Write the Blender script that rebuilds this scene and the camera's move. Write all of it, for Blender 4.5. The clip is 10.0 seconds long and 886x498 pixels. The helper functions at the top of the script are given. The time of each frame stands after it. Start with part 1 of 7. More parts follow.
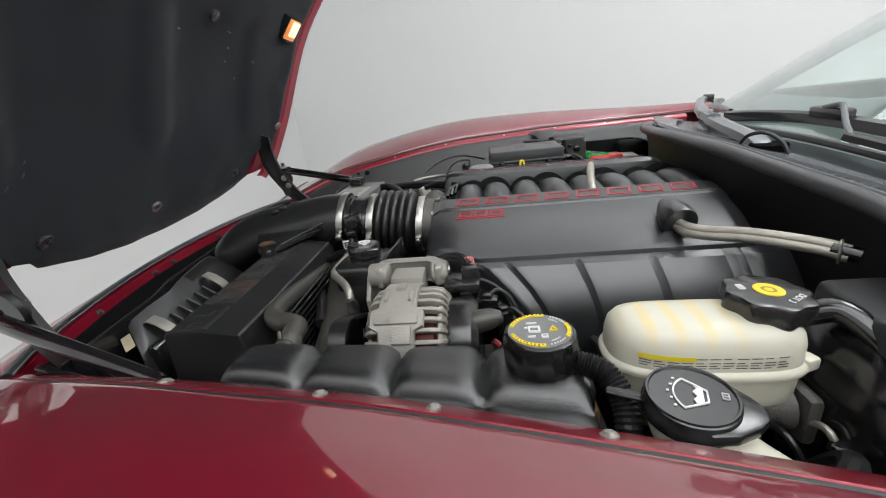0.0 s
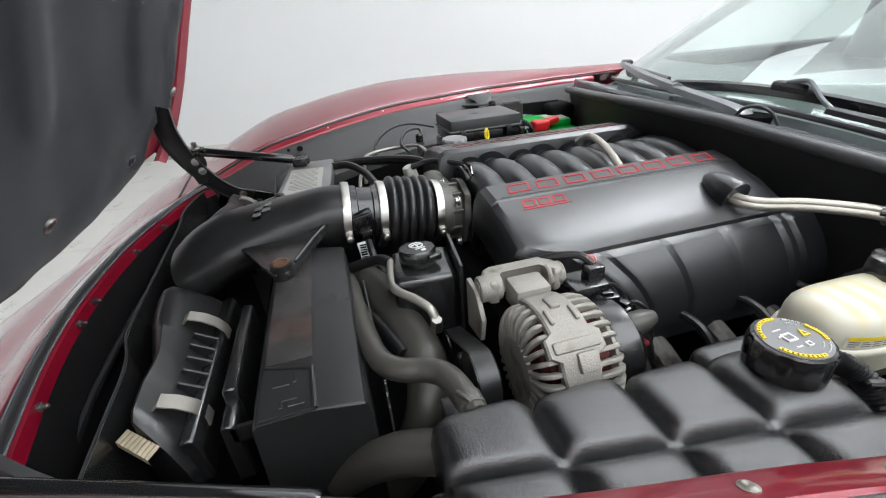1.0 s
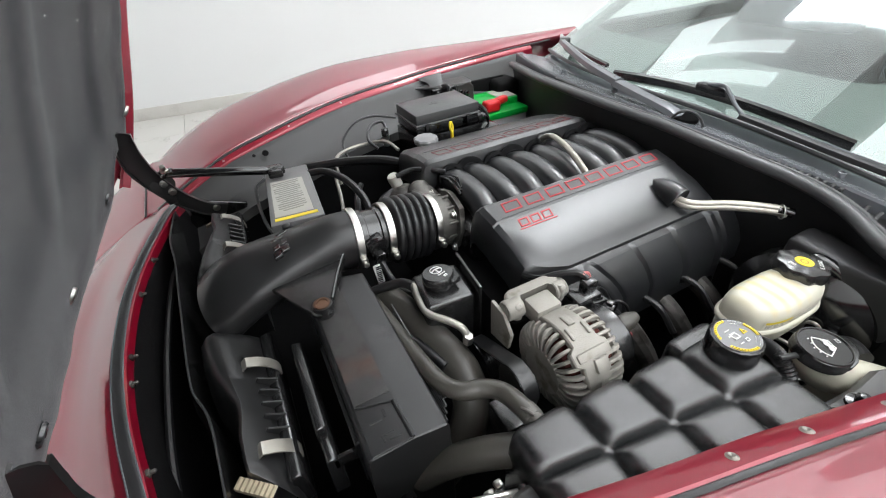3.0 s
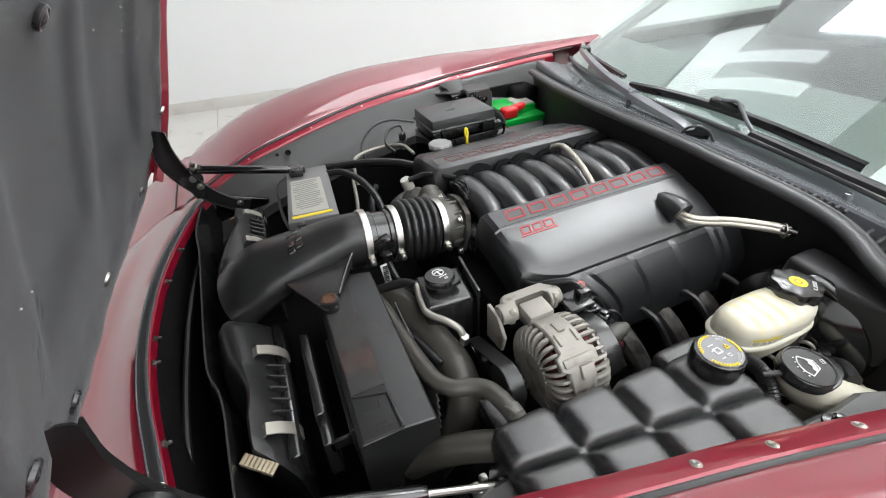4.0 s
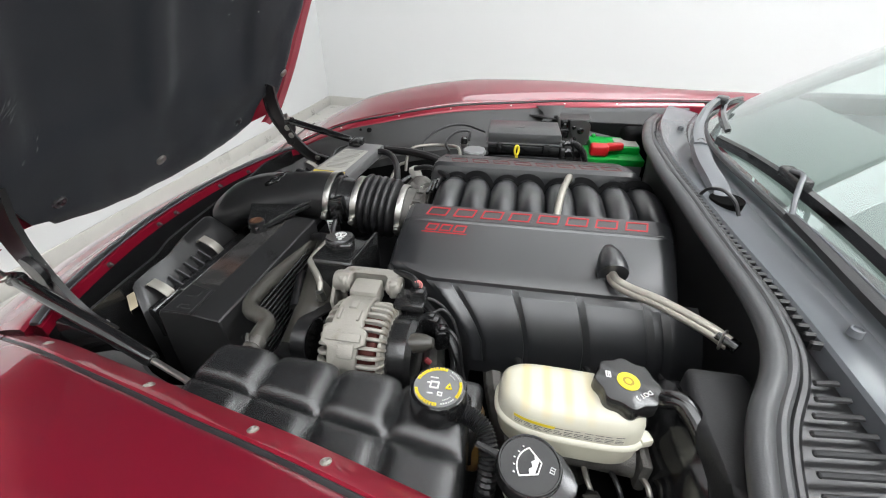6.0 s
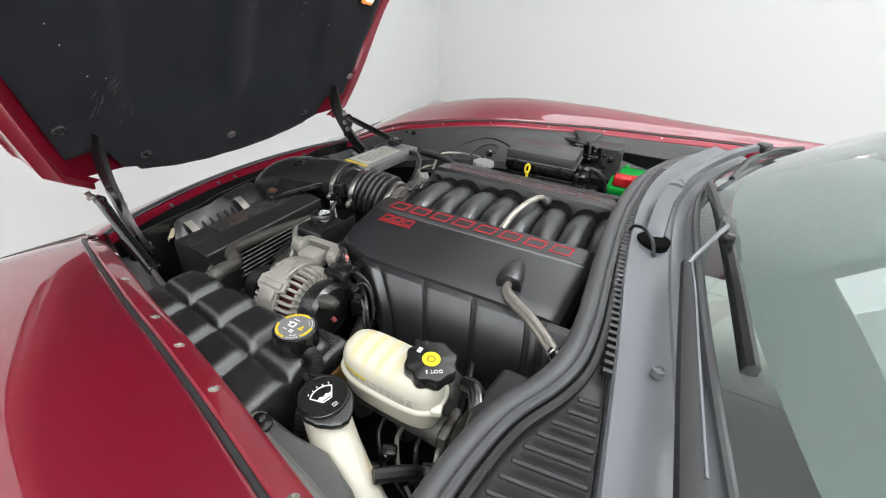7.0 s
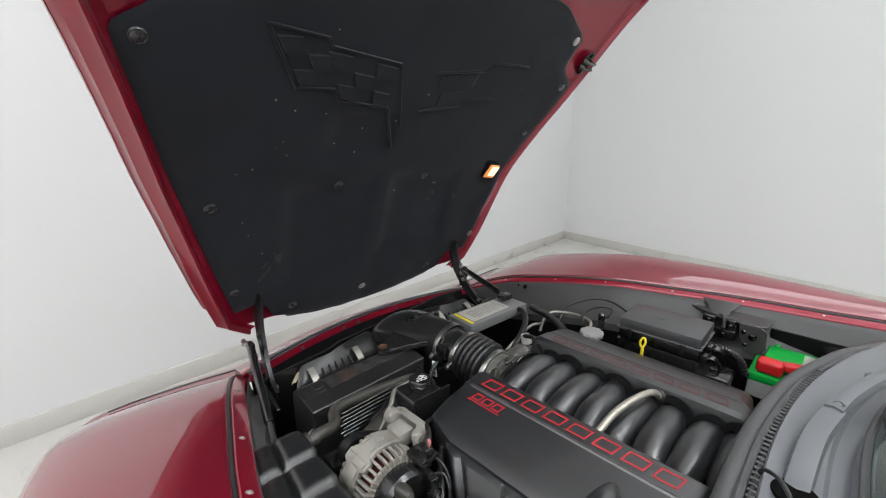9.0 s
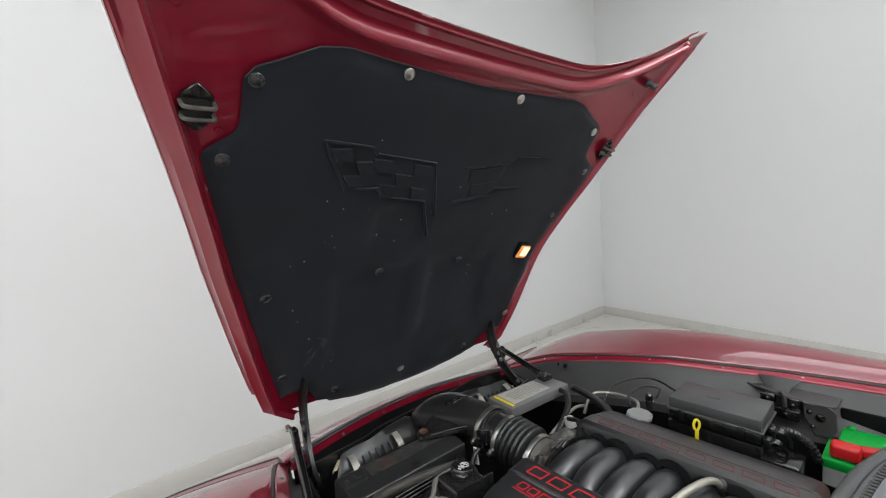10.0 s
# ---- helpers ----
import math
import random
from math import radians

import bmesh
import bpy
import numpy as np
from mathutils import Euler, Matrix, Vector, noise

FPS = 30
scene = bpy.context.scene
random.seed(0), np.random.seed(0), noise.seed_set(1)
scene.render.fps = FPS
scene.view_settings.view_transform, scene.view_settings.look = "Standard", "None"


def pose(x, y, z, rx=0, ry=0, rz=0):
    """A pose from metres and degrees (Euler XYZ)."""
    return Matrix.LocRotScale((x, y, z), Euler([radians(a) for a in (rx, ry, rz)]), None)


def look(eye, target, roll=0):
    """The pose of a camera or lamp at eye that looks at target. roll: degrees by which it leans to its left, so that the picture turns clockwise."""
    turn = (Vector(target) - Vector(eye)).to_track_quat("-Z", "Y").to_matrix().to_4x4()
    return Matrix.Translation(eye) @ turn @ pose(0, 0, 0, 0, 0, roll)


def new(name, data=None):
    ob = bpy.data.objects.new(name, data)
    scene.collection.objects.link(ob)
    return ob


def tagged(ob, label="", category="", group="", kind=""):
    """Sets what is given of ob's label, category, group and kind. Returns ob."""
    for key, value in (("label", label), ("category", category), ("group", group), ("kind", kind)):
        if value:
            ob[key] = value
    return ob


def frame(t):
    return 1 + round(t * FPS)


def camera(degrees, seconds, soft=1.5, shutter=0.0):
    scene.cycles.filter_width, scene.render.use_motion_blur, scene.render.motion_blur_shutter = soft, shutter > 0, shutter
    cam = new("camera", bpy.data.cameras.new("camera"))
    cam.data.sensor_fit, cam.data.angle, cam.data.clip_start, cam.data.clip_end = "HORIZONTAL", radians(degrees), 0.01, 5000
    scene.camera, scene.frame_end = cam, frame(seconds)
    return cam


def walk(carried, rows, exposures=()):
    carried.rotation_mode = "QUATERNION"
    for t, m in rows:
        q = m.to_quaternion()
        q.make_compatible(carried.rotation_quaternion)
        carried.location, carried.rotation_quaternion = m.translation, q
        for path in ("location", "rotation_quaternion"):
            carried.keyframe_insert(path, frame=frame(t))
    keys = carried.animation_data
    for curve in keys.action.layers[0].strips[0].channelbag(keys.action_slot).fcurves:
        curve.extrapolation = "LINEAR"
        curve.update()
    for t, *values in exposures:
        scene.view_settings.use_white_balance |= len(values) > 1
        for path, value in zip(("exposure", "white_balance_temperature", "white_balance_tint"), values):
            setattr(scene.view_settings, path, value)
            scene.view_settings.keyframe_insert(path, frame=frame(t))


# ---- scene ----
cam = camera(94.5, 10.0, 1.1)
PATH = [
    (0, (0.076, -0.817, 0.973), (-0.164, 1.03, 0.245), -6.4),
    (0.5, (-0.098, -0.744, 0.991), (0.045, 1.051, 0.122), -5.0),
    (1, (-0.228, -0.691, 1.024), (0.196, 1.003, 0.049), -4.1),
    (1.5, (-0.294, -0.662, 1.059), (0.305, 0.921, -0.006), -3.7),
    (2, (-0.321, -0.648, 1.114), (0.361, 0.836, -0.039), -3.9),
    (3.5, (-0.351, -0.661, 1.208), (0.307, 0.763, -0.032), -4.3),
    (4, (-0.328, -0.687, 1.215), (0.253, 0.783, -0.01), -3.6),
    (4.5, (-0.257, -0.716, 1.203), (0.185, 0.827, 0.009), -3.0),
    (5, (-0.148, -0.75, 1.174), (0.095, 0.872, 0.028), -2.0),
    (5.5, (-0.009, -0.795, 1.126), (-0.034, 0.886, 0.042), -1.3),
    (7, (0.479, -0.804, 1.168), (-0.287, 0.722, 0.127), 2.5),
    (7.5, (0.535, -0.747, 1.185), (-0.395, 0.691, 0.151), 3.0),
    (8, (0.554, -0.726, 1.196), (-0.525, 0.664, 0.244), 2.5),
    (8.5, (0.527, -0.721, 1.255), (-0.725, 0.642, 0.496), 0.8),
    (9, (0.513, -0.737, 1.303), (-0.87, 0.602, 0.76), -0.9),
    (9.5, (0.526, -0.757, 1.325), (-0.95, 0.551, 0.995), -2.5),
    (10, (0.548, -0.773, 1.323), (-0.986, 0.5, 1.161), -3.7),
]
EXPOSURES = [(0, -0.2, 6450, 10), (0.5, 0.04, 6400, 10), (1, 0.12, 6300, 10), (1.5, 0.22, 6250, 10), (2, 0.25, 6300, 10), (3.5, 0.27, 6450, 10), (4.5, 0.27, 6480, 10), (5.5, 0.24, 6430, 10), (7, 0.16, 6450, 10), (8.5, -0.03, 6450, 10), (10, -0.32, 6480, 10)]
walk(cam, [(t, look(eye, target, roll)) for t, eye, target, roll in PATH], EXPOSURES)

# ---- light ----
world = bpy.data.worlds.new("world")
world.use_nodes = True
scene.world = world
world.node_tree.nodes["Background"].inputs[0].default_value = (0.9, 0.93, 1.0, 1)
world.node_tree.nodes["Background"].inputs[1].default_value = 0.05


# ---- materials ----
def surf(name, col, rough=0.5, metal=0.0, coat=0.0, var=0.25, scale=40.0, bump=0.0, fine=400.0, spots=None, rvar=0.12, spec=0.5):
    """A procedural surface: colour and roughness vary at two scales, with fine relief."""
    m = bpy.data.materials.new(name)
    m.use_nodes = True
    nt = m.node_tree
    N, L = nt.nodes, nt.links
    b = N["Principled BSDF"]
    b.inputs["Metallic"].default_value = metal
    b.inputs["Coat Weight"].default_value = coat
    b.inputs["Coat Roughness"].default_value = 0.03
    b.inputs["Specular IOR Level"].default_value = spec
    tc = N.new("ShaderNodeTexCoord")
    big = N.new("ShaderNodeTexNoise")
    big.inputs["Scale"].default_value = scale
    big.inputs["Detail"].default_value = 5
    L.new(tc.outputs["Object"], big.inputs["Vector"])
    small = N.new("ShaderNodeTexNoise")
    small.inputs["Scale"].default_value = fine
    small.inputs["Detail"].default_value = 3
    L.new(tc.outputs["Object"], small.inputs["Vector"])
    mix = N.new("ShaderNodeMix")
    mix.data_type = "RGBA"
    dark = [c * (1 - var) for c in col]
    light = [min(1, c * (1 + var)) for c in col]
    mix.inputs["A"].default_value = (*dark, 1)
    mix.inputs["B"].default_value = (*light, 1)
    add = N.new("ShaderNodeMath")
    add.operation = "MULTIPLY_ADD"
    add.inputs[1].default_value = 0.3
    L.new(small.outputs["Fac"], add.inputs[0])
    sc = N.new("ShaderNodeMath")
    sc.operation = "MULTIPLY"
    sc.inputs[1].default_value = 0.7
    L.new(big.outputs["Fac"], sc.inputs[0])
    L.new(sc.outputs[0], add.inputs[2])
    L.new(add.outputs[0], mix.inputs["Factor"])
    out = mix.outputs["Result"]
    if spots:
        scol, sscale, lo = spots
        sn = N.new("ShaderNodeTexNoise")
        sn.inputs["Scale"].default_value = sscale
        sn.inputs["Detail"].default_value = 6
        L.new(tc.outputs["Object"], sn.inputs["Vector"])
        rmp = N.new("ShaderNodeMapRange")
        rmp.inputs["From Min"].default_value = lo
        rmp.inputs["From Max"].default_value = lo + 0.12
        L.new(sn.outputs["Fac"], rmp.inputs["Value"])
        m2 = N.new("ShaderNodeMix")
        m2.data_type = "RGBA"
        m2.inputs["B"].default_value = (*scol, 1)
        L.new(rmp.outputs[0], m2.inputs["Factor"])
        L.new(out, m2.inputs["A"])
        out = m2.outputs["Result"]
    L.new(out, b.inputs["Base Color"])
    rr = N.new("ShaderNodeMapRange")
    rr.inputs["To Min"].default_value = max(0.02, rough - rvar)
    rr.inputs["To Max"].default_value = min(1, rough + rvar)
    L.new(add.outputs[0], rr.inputs["Value"])
    L.new(rr.outputs[0], b.inputs["Roughness"])
    if bump:
        bp = N.new("ShaderNodeBump")
        bp.inputs["Strength"].default_value = bump
        bp.inputs["Distance"].default_value = 0.002
        L.new(small.outputs["Fac"], bp.inputs["Height"])
        L.new(bp.outputs["Normal"], b.inputs["Normal"])
    return m


def glow(name, col, power):
    m = bpy.data.materials.new(name)
    m.use_nodes = True
    b = m.node_tree.nodes["Principled BSDF"]
    b.inputs["Base Color"].default_value = (*col, 1)
    b.inputs["Emission Color"].default_value = (*col, 1)
    b.inputs["Emission Strength"].default_value = power
    return m


PAINT = surf("red_paint", (0.20, 0.0028, 0.018), 0.40, 0.25, 1.0, 0.10, 3.0, 0.0, 900, rvar=0.04)
PAINT.node_tree.nodes["Principled BSDF"].inputs["Coat IOR"].default_value = 2.0
PAINT.node_tree.nodes["Principled BSDF"].inputs["Coat Roughness"].default_value = 0.012
PAINT_IN = surf("red_paint_inner", (0.25, 0.003, 0.020), 0.36, 0.3, 0.8, 0.15, 12.0, 0.02, 500)
WALL = surf("white_wall_paint", (0.68, 0.685, 0.68), 0.6, var=0.02, scale=1.2, bump=0.03, fine=300)
CEIL = surf("grey_white_ceiling", (0.80, 0.80, 0.80), 0.7, var=0.02, scale=1.0)
TILE = surf("pale_floor_tile", (0.55, 0.535, 0.50), 0.3, var=0.08, scale=6.0, bump=0.02, fine=120)
GROUT = surf("grout", (0.25, 0.24, 0.22), 0.9)
LINER = surf("black_felt", (0.0150, 0.0175, 0.0225), 0.85, var=0.5, scale=6.0, bump=0.45, fine=900, rvar=0.05, spec=0.25, spots=((0.013, 0.0145, 0.017), 4.0, 0.60))
LINER.node_tree.nodes["Principled BSDF"].inputs["Sheen Weight"].default_value = 0.27
LINER.node_tree.nodes["Principled BSDF"].inputs["Sheen Roughness"].default_value = 0.35
PLASTIC = surf("black_plastic", (0.0140, 0.0140, 0.0143), 0.22, var=0.3, scale=14.0, bump=0.04, fine=1400, rvar=0.09, spec=0.85)
MATTE = surf("satin_black_plastic", (0.0175, 0.0175, 0.0178), 0.3, var=0.3, scale=14.0, bump=0.05, fine=1400, rvar=0.1, spec=0.45)
GLOSS = surf("gloss_black_plastic", (0.008, 0.008, 0.0084), 0.11, var=0.3, scale=20.0, bump=0.03, fine=900, rvar=0.06, spec=0.8)
COVER = surf("dark_grey_moulded_plastic", (0.0165, 0.0172, 0.0186), 0.30, var=0.2, scale=10.0, bump=0.10, fine=1800, rvar=0.08, spec=1.0)
RUBBER = surf("black_rubber", (0.0100, 0.0100, 0.0105), 0.36, var=0.3, scale=30.0, bump=0.1, fine=900, spec=0.6)
SEAL = surf("worn_rubber_seal", (0.058, 0.059, 0.061), 0.38, var=0.3, scale=25.0, bump=0.12, fine=700, spec=0.5)
STRIP = surf("dark_rubber_strip", (0.022, 0.022, 0.023), 0.42, var=0.3, scale=30.0, bump=0.1, fine=700)
WELL = surf("well_shade_black", (0.006, 0.006, 0.006), 0.95, var=0.3, scale=40.0, spec=0.03)
RIVET = surf("worn_dark_rivet", (0.05, 0.051, 0.054), 0.28, 0.3, var=0.3, scale=60.0, spec=0.9)
# Near-black: puts the shade deep in the bay and its openings into colour.
DARK = surf("bay_shade_black", (0.0045, 0.0045, 0.0048), 0.75, var=0.4, scale=15.0, bump=0.2, fine=200, spec=0.12)
FIREWALL = surf("matt_firewall", (0.021, 0.021, 0.022), 0.45, var=0.3, scale=8.0, bump=0.15, fine=500, spec=0.35)
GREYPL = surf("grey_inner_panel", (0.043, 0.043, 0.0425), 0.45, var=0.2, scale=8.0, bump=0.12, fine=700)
COWLG = surf("dusty_grey_cowl", (0.135, 0.142, 0.153), 0.26, var=0.07, scale=5.0, bump=0.012, fine=500, rvar=0.05)
ALLOY = surf("cast_alloy", (0.30, 0.285, 0.255), 0.55, 0.35, var=0.25, scale=25.0, bump=0.45, fine=500, spots=((0.16, 0.14, 0.11), 30.0, 0.58))
DULL = surf("dull_stained_alloy", (0.13, 0.125, 0.115), 0.5, 0.6, var=0.35, scale=25.0, bump=0.45, fine=500, spots=((0.05, 0.045, 0.04), 30.0, 0.52))
PIPE = surf("dull_bare_pipe", (0.32, 0.305, 0.27), 0.38, 0.6, var=0.2, scale=40.0, bump=0.1, fine=600)
STEEL = surf("bright_steel", (0.52, 0.51, 0.48), 0.32, 1.0, var=0.12, scale=40.0)
BRAID = surf("braided_steel", (0.44, 0.415, 0.36), 0.34, 0.6, var=0.3, scale=60.0, bump=0.25, fine=1500)
COPPER = surf("copper_winding", (0.075, 0.014, 0.010), 0.45, 0.5, var=0.4, scale=80.0)
MILKY = surf("milky_plastic", (0.57, 0.55, 0.45), 0.32, var=0.08, scale=8.0, spots=((0.62, 0.5, 0.25), 10.0, 0.6), rvar=0.06)
GREEN = surf("green_plastic", (0.0, 0.33, 0.04), 0.4, var=0.1, scale=20.0)
REDPL = surf("red_plastic", (0.55, 0.012, 0.015), 0.4, var=0.15, scale=30.0)
REDLET = surf("red_inlay", (0.42, 0.012, 0.02), 0.45, var=0.15, scale=60.0)
REDDARK = surf("dull_red_inlay", (0.16, 0.014, 0.018), 0.5, var=0.2, scale=60.0)
YELLOW = surf("yellow_plastic", (0.75, 0.58, 0.02), 0.4, var=0.08, scale=40.0)
PALE = surf("pale_grey_print", (0.45, 0.45, 0.45), 0.5, var=0.15, scale=80.0)
WHITE = surf("white_print", (0.72, 0.72, 0.7), 0.5, var=0.05, scale=60.0)
LABEL = surf("grey_label", (0.38, 0.37, 0.335), 0.45, var=0.12, scale=30.0)
HOSE = surf("grey_rubber_hose", (0.052, 0.049, 0.042), 0.36, var=0.35, scale=18.0, bump=0.15, fine=500)
PAPER = surf("pleated_filter_paper", (0.44, 0.375, 0.26), 0.8, var=0.15, scale=50.0)
LAMP = glow("warm_lamp_lens", (1.0, 0.70, 0.46), 1.6)
LAMP_RIM = glow("orange_lamp_rim", (1.0, 0.36, 0.10), 0.55)
FILL_GLOW = glow("overhead_fill_glow", (0.965, 0.985, 1.0), 3.5)
CEIL_GLOW = glow("ceiling_bounce_glow", (0.965, 0.985, 1.0), 0.85)
WALL_FILL = glow("wall_fill_glow", (0.965, 0.985, 1.0), 2.2)
TUBE = glow("linear_light", (0.965, 0.985, 1.0), 21.0)
TUBE_SOFT = glow("soft_linear_light", (0.965, 0.985, 1.0), 2.6)

GLASS = bpy.data.materials.new("windscreen_glass")
GLASS.use_nodes = True
_n = GLASS.node_tree.nodes
_p = _n["Principled BSDF"]
_p.inputs["Base Color"].default_value = (0.72, 0.86, 0.82, 1)
_p.inputs["Transmission Weight"].default_value = 1.0
_p.inputs["Roughness"].default_value = 0.0
_p.inputs["IOR"].default_value = 1.8


# ---- mesh tools ----
def thing(name, base, label, category, group="", kind=""):
    e = new(name)
    e.empty_display_size = 0.02
    e.matrix_world = Matrix.Translation(base)
    return tagged(e, label, category, group, kind)


def origin_of(ob):
    p = Vector()
    while ob is not None:
        p += ob.location
        ob = ob.parent
    return p


def part(name, bm, material, parent, label="", sharp=35, flat=False):
    """Links a bmesh built in world metres as one mesh object under a thing or a part."""
    if parent is not None:
        bmesh.ops.translate(bm, verts=bm.verts, vec=-origin_of(parent))
    me = bpy.data.meshes.new(name)
    bmesh.ops.recalc_face_normals(bm, faces=bm.faces)
    bm.to_mesh(me)
    bm.free()
    me.materials.append(material)
    if not flat:
        me.polygons.foreach_set("use_smooth", [True] * len(me.polygons))
        me.set_sharp_from_angle(angle=radians(sharp))
    ob = new(name, me)
    if parent is not None:
        ob.parent = parent
    if label:
        ob["label"] = label
    return ob


def solid(name, bm, material, label, category, kind="", group="", sharp=35):
    """A thing that is one mesh: its origin goes to its base."""
    lo = [min(v.co[i] for v in bm.verts) for i in range(3)]
    hi = [max(v.co[i] for v in bm.verts) for i in range(3)]
    base = Vector(((lo[0] + hi[0]) / 2, (lo[1] + hi[1]) / 2, lo[2]))
    bmesh.ops.translate(bm, verts=bm.verts, vec=-base)
    ob = part(name, bm, material, None, sharp=sharp)
    ob.location = base
    return tagged(ob, label, category, group, kind)


def box(bm, c, s, bevel=0.0, m=None, seg=2):
    b2 = bmesh.new()
    bmesh.ops.create_cube(b2, size=1)
    for v in b2.verts:
        v.co = Vector((v.co.x * s[0], v.co.y * s[1], v.co.z * s[2]))
    if bevel:
        bmesh.ops.bevel(b2, geom=list(b2.edges), offset=bevel, segments=seg, profile=0.5, affect="EDGES")
    mm = Matrix.Translation(c) @ (m if m else Matrix())
    return merge(bm, b2, mm)


def merge(bm, b2, m=None):
    idx = {}
    for v in b2.verts:
        idx[v] = bm.verts.new(m @ v.co if m else v.co)
    for f in b2.faces:
        try:
            bm.faces.new([idx[v] for v in f.verts])
        except ValueError:
            pass
    b2.free()
    return bm


def sheet(bm, rows, loop_u=False, loop_v=False, cap=False):
    """Quads over rows of points. loop_v closes each row, loop_u joins the last row to the first."""
    vs = [[bm.verts.new(p) for p in r] for r in rows]
    nu, nv = len(vs), len(vs[0])
    for i in range(nu if loop_u else nu - 1):
        for j in range(nv if loop_v else nv - 1):
            a, b = vs[i], vs[(i + 1) % nu]
            k = (j + 1) % nv
            try:
                bm.faces.new((a[j], a[k], b[k], b[j]))
            except ValueError:
                pass
    if cap and loop_v:
        for r in (vs[0], vs[-1]):
            try:
                bm.faces.new(r)
            except ValueError:
                pass
    return vs


def spline(pts, n=8, closed=False):
    """Catmull-Rom through the points."""
    P = [Vector(p) for p in pts]
    out = []
    m = len(P)
    for i in range(m if closed else m - 1):
        if closed:
            a, b, c, d = P[i - 1], P[i], P[(i + 1) % m], P[(i + 2) % m]
        else:
            b, c = P[i], P[i + 1]
            a = P[i - 1] if i else b + (b - c)
            d = P[i + 2] if i + 2 < m else c + (c - b)
        for k in range(n):
            t = k / n
            out.append(0.5 * ((2 * b) + (c - a) * t + (2 * a - 5 * b + 4 * c - d) * t * t + (3 * b - a - 3 * c + d) * t ** 3))
    if not closed:
        out.append(P[-1])
    return out


def tube(bm, pts, r, n=12, smooth=8, closed=False, cap=True, flat=1.0):
    """A pipe along a curve; r is a number or one radius for each given point. flat squeezes it upright."""
    P = spline(pts, smooth, closed) if smooth > 1 else [Vector(p) for p in pts]
    if not isinstance(r, (int, float)):
        R = [float(np.interp(i / (len(P) - 1) * (len(r) - 1), range(len(r)), r)) for i in range(len(P))]
    else:
        R = [r] * len(P)
    rings = []
    up = None
    for i, p in enumerate(P):
        q0 = P[i - 1] if i or closed else p
        q1 = P[(i + 1) % len(P)] if i + 1 < len(P) or closed else p
        t = (q1 - q0).normalized()
        if up is None:
            up = Vector((0, 0, 1)) if abs(t.z) < 0.9 else Vector((1, 0, 0))
        s = t.cross(up).normalized()
        up = s.cross(t).normalized()
        rings.append([p + R[i] * (math.cos(a) * s + flat * math.sin(a) * up) for a in [2 * math.pi * k / n for k in range(n)]])
    sheet(bm, rings, loop_u=closed, loop_v=True, cap=cap and not closed)
    return bm


def lathe(bm, prof, m, n=32, wave=None, cap=True):
    """Turns a profile of (radius, height) about the z axis of m. wave(angle, height) scales the radius."""
    rings = []
    for r, h in prof:
        rings.append([m @ Vector((r * (wave(a, h) if wave else 1) * math.cos(a), r * (wave(a, h) if wave else 1) * math.sin(a), h)) for a in [2 * math.pi * k / n for k in range(n)]])
    sheet(bm, rings, loop_v=True, cap=cap)
    return bm


def prism(bm, poly, h0, h1, m, bevel=0.0, seg=2):
    """A polygon in m's plane, drawn out from h0 to h1."""
    b2 = bmesh.new()
    a = [b2.verts.new((p[0], p[1], h0)) for p in poly]
    b = [b2.verts.new((p[0], p[1], h1)) for p in poly]
    k = len(poly)
    b2.faces.new(a[::-1])
    b2.faces.new(b)
    for i in range(k):
        b2.faces.new((a[i], a[(i + 1) % k], b[(i + 1) % k], b[i]))
    if bevel:
        bmesh.ops.bevel(b2, geom=list(b2.edges), offset=bevel, segments=seg, profile=0.5, affect="EDGES")
    return merge(bm, b2, m)


def bolt(bm, p, axis, r=0.007, h=0.006):
    m = Vector(axis).to_track_quat("Z", "Y").to_matrix().to_4x4()
    lathe(bm, [(r * 1.5, 0), (r * 1.5, h * 0.25), (r, h * 0.3), (r, h), (r * 0.6, h * 1.05)], Matrix.Translation(p) @ m, 12)
    return bm


def table(rows):
    """Smooth functions of x through rows of (x, a, b, ...)."""
    P = spline([(r[0], *(tuple(r[1:]) + (0, 0))[:2]) for r in rows], 8)
    xs = [p.x for p in P]
    return lambda x: (float(np.interp(x, xs, [p.y for p in P])), float(np.interp(x, xs, [p.z for p in P])))


X, Y, Z = Vector((1, 0, 0)), Vector((0, 1, 0)), Vector((0, 0, 1))

# ---- room ----
def wall(name, a, b, h, label):
    a, b = Vector((*a, 0)), Vector((*b, 0))
    d = (b - a).normalized()
    nrm = Vector((d.y, -d.x, 0)) * 0.15
    bm = bmesh.new()
    m = Matrix(((d.x, nrm.x / 0.15, 0, a.x), (d.y, nrm.y / 0.15, 0, a.y), (0, 0, 1, 0), (0, 0, 0, 1)))
    box(bm, (0, 0, 0), ((b - a).length, 0.15, h), 0, None)
    bmesh.ops.translate(bm, verts=bm.verts, vec=((b - a).length / 2, 0.075, h / 2))
    bmesh.ops.transform(bm, matrix=m, verts=bm.verts)
    solid(name, bm, WALL, label, "wall", "structure")
    bm = bmesh.new()
    box(bm, ((b - a).length / 2, -0.007, 0.05), ((b - a).length, 0.013, 0.10), 0.002)
    bmesh.ops.transform(bm, matrix=m, verts=bm.verts)
    solid("baseboard", bm, TILE, "pale tiled baseboard along the white wall", "baseboard", "structure")


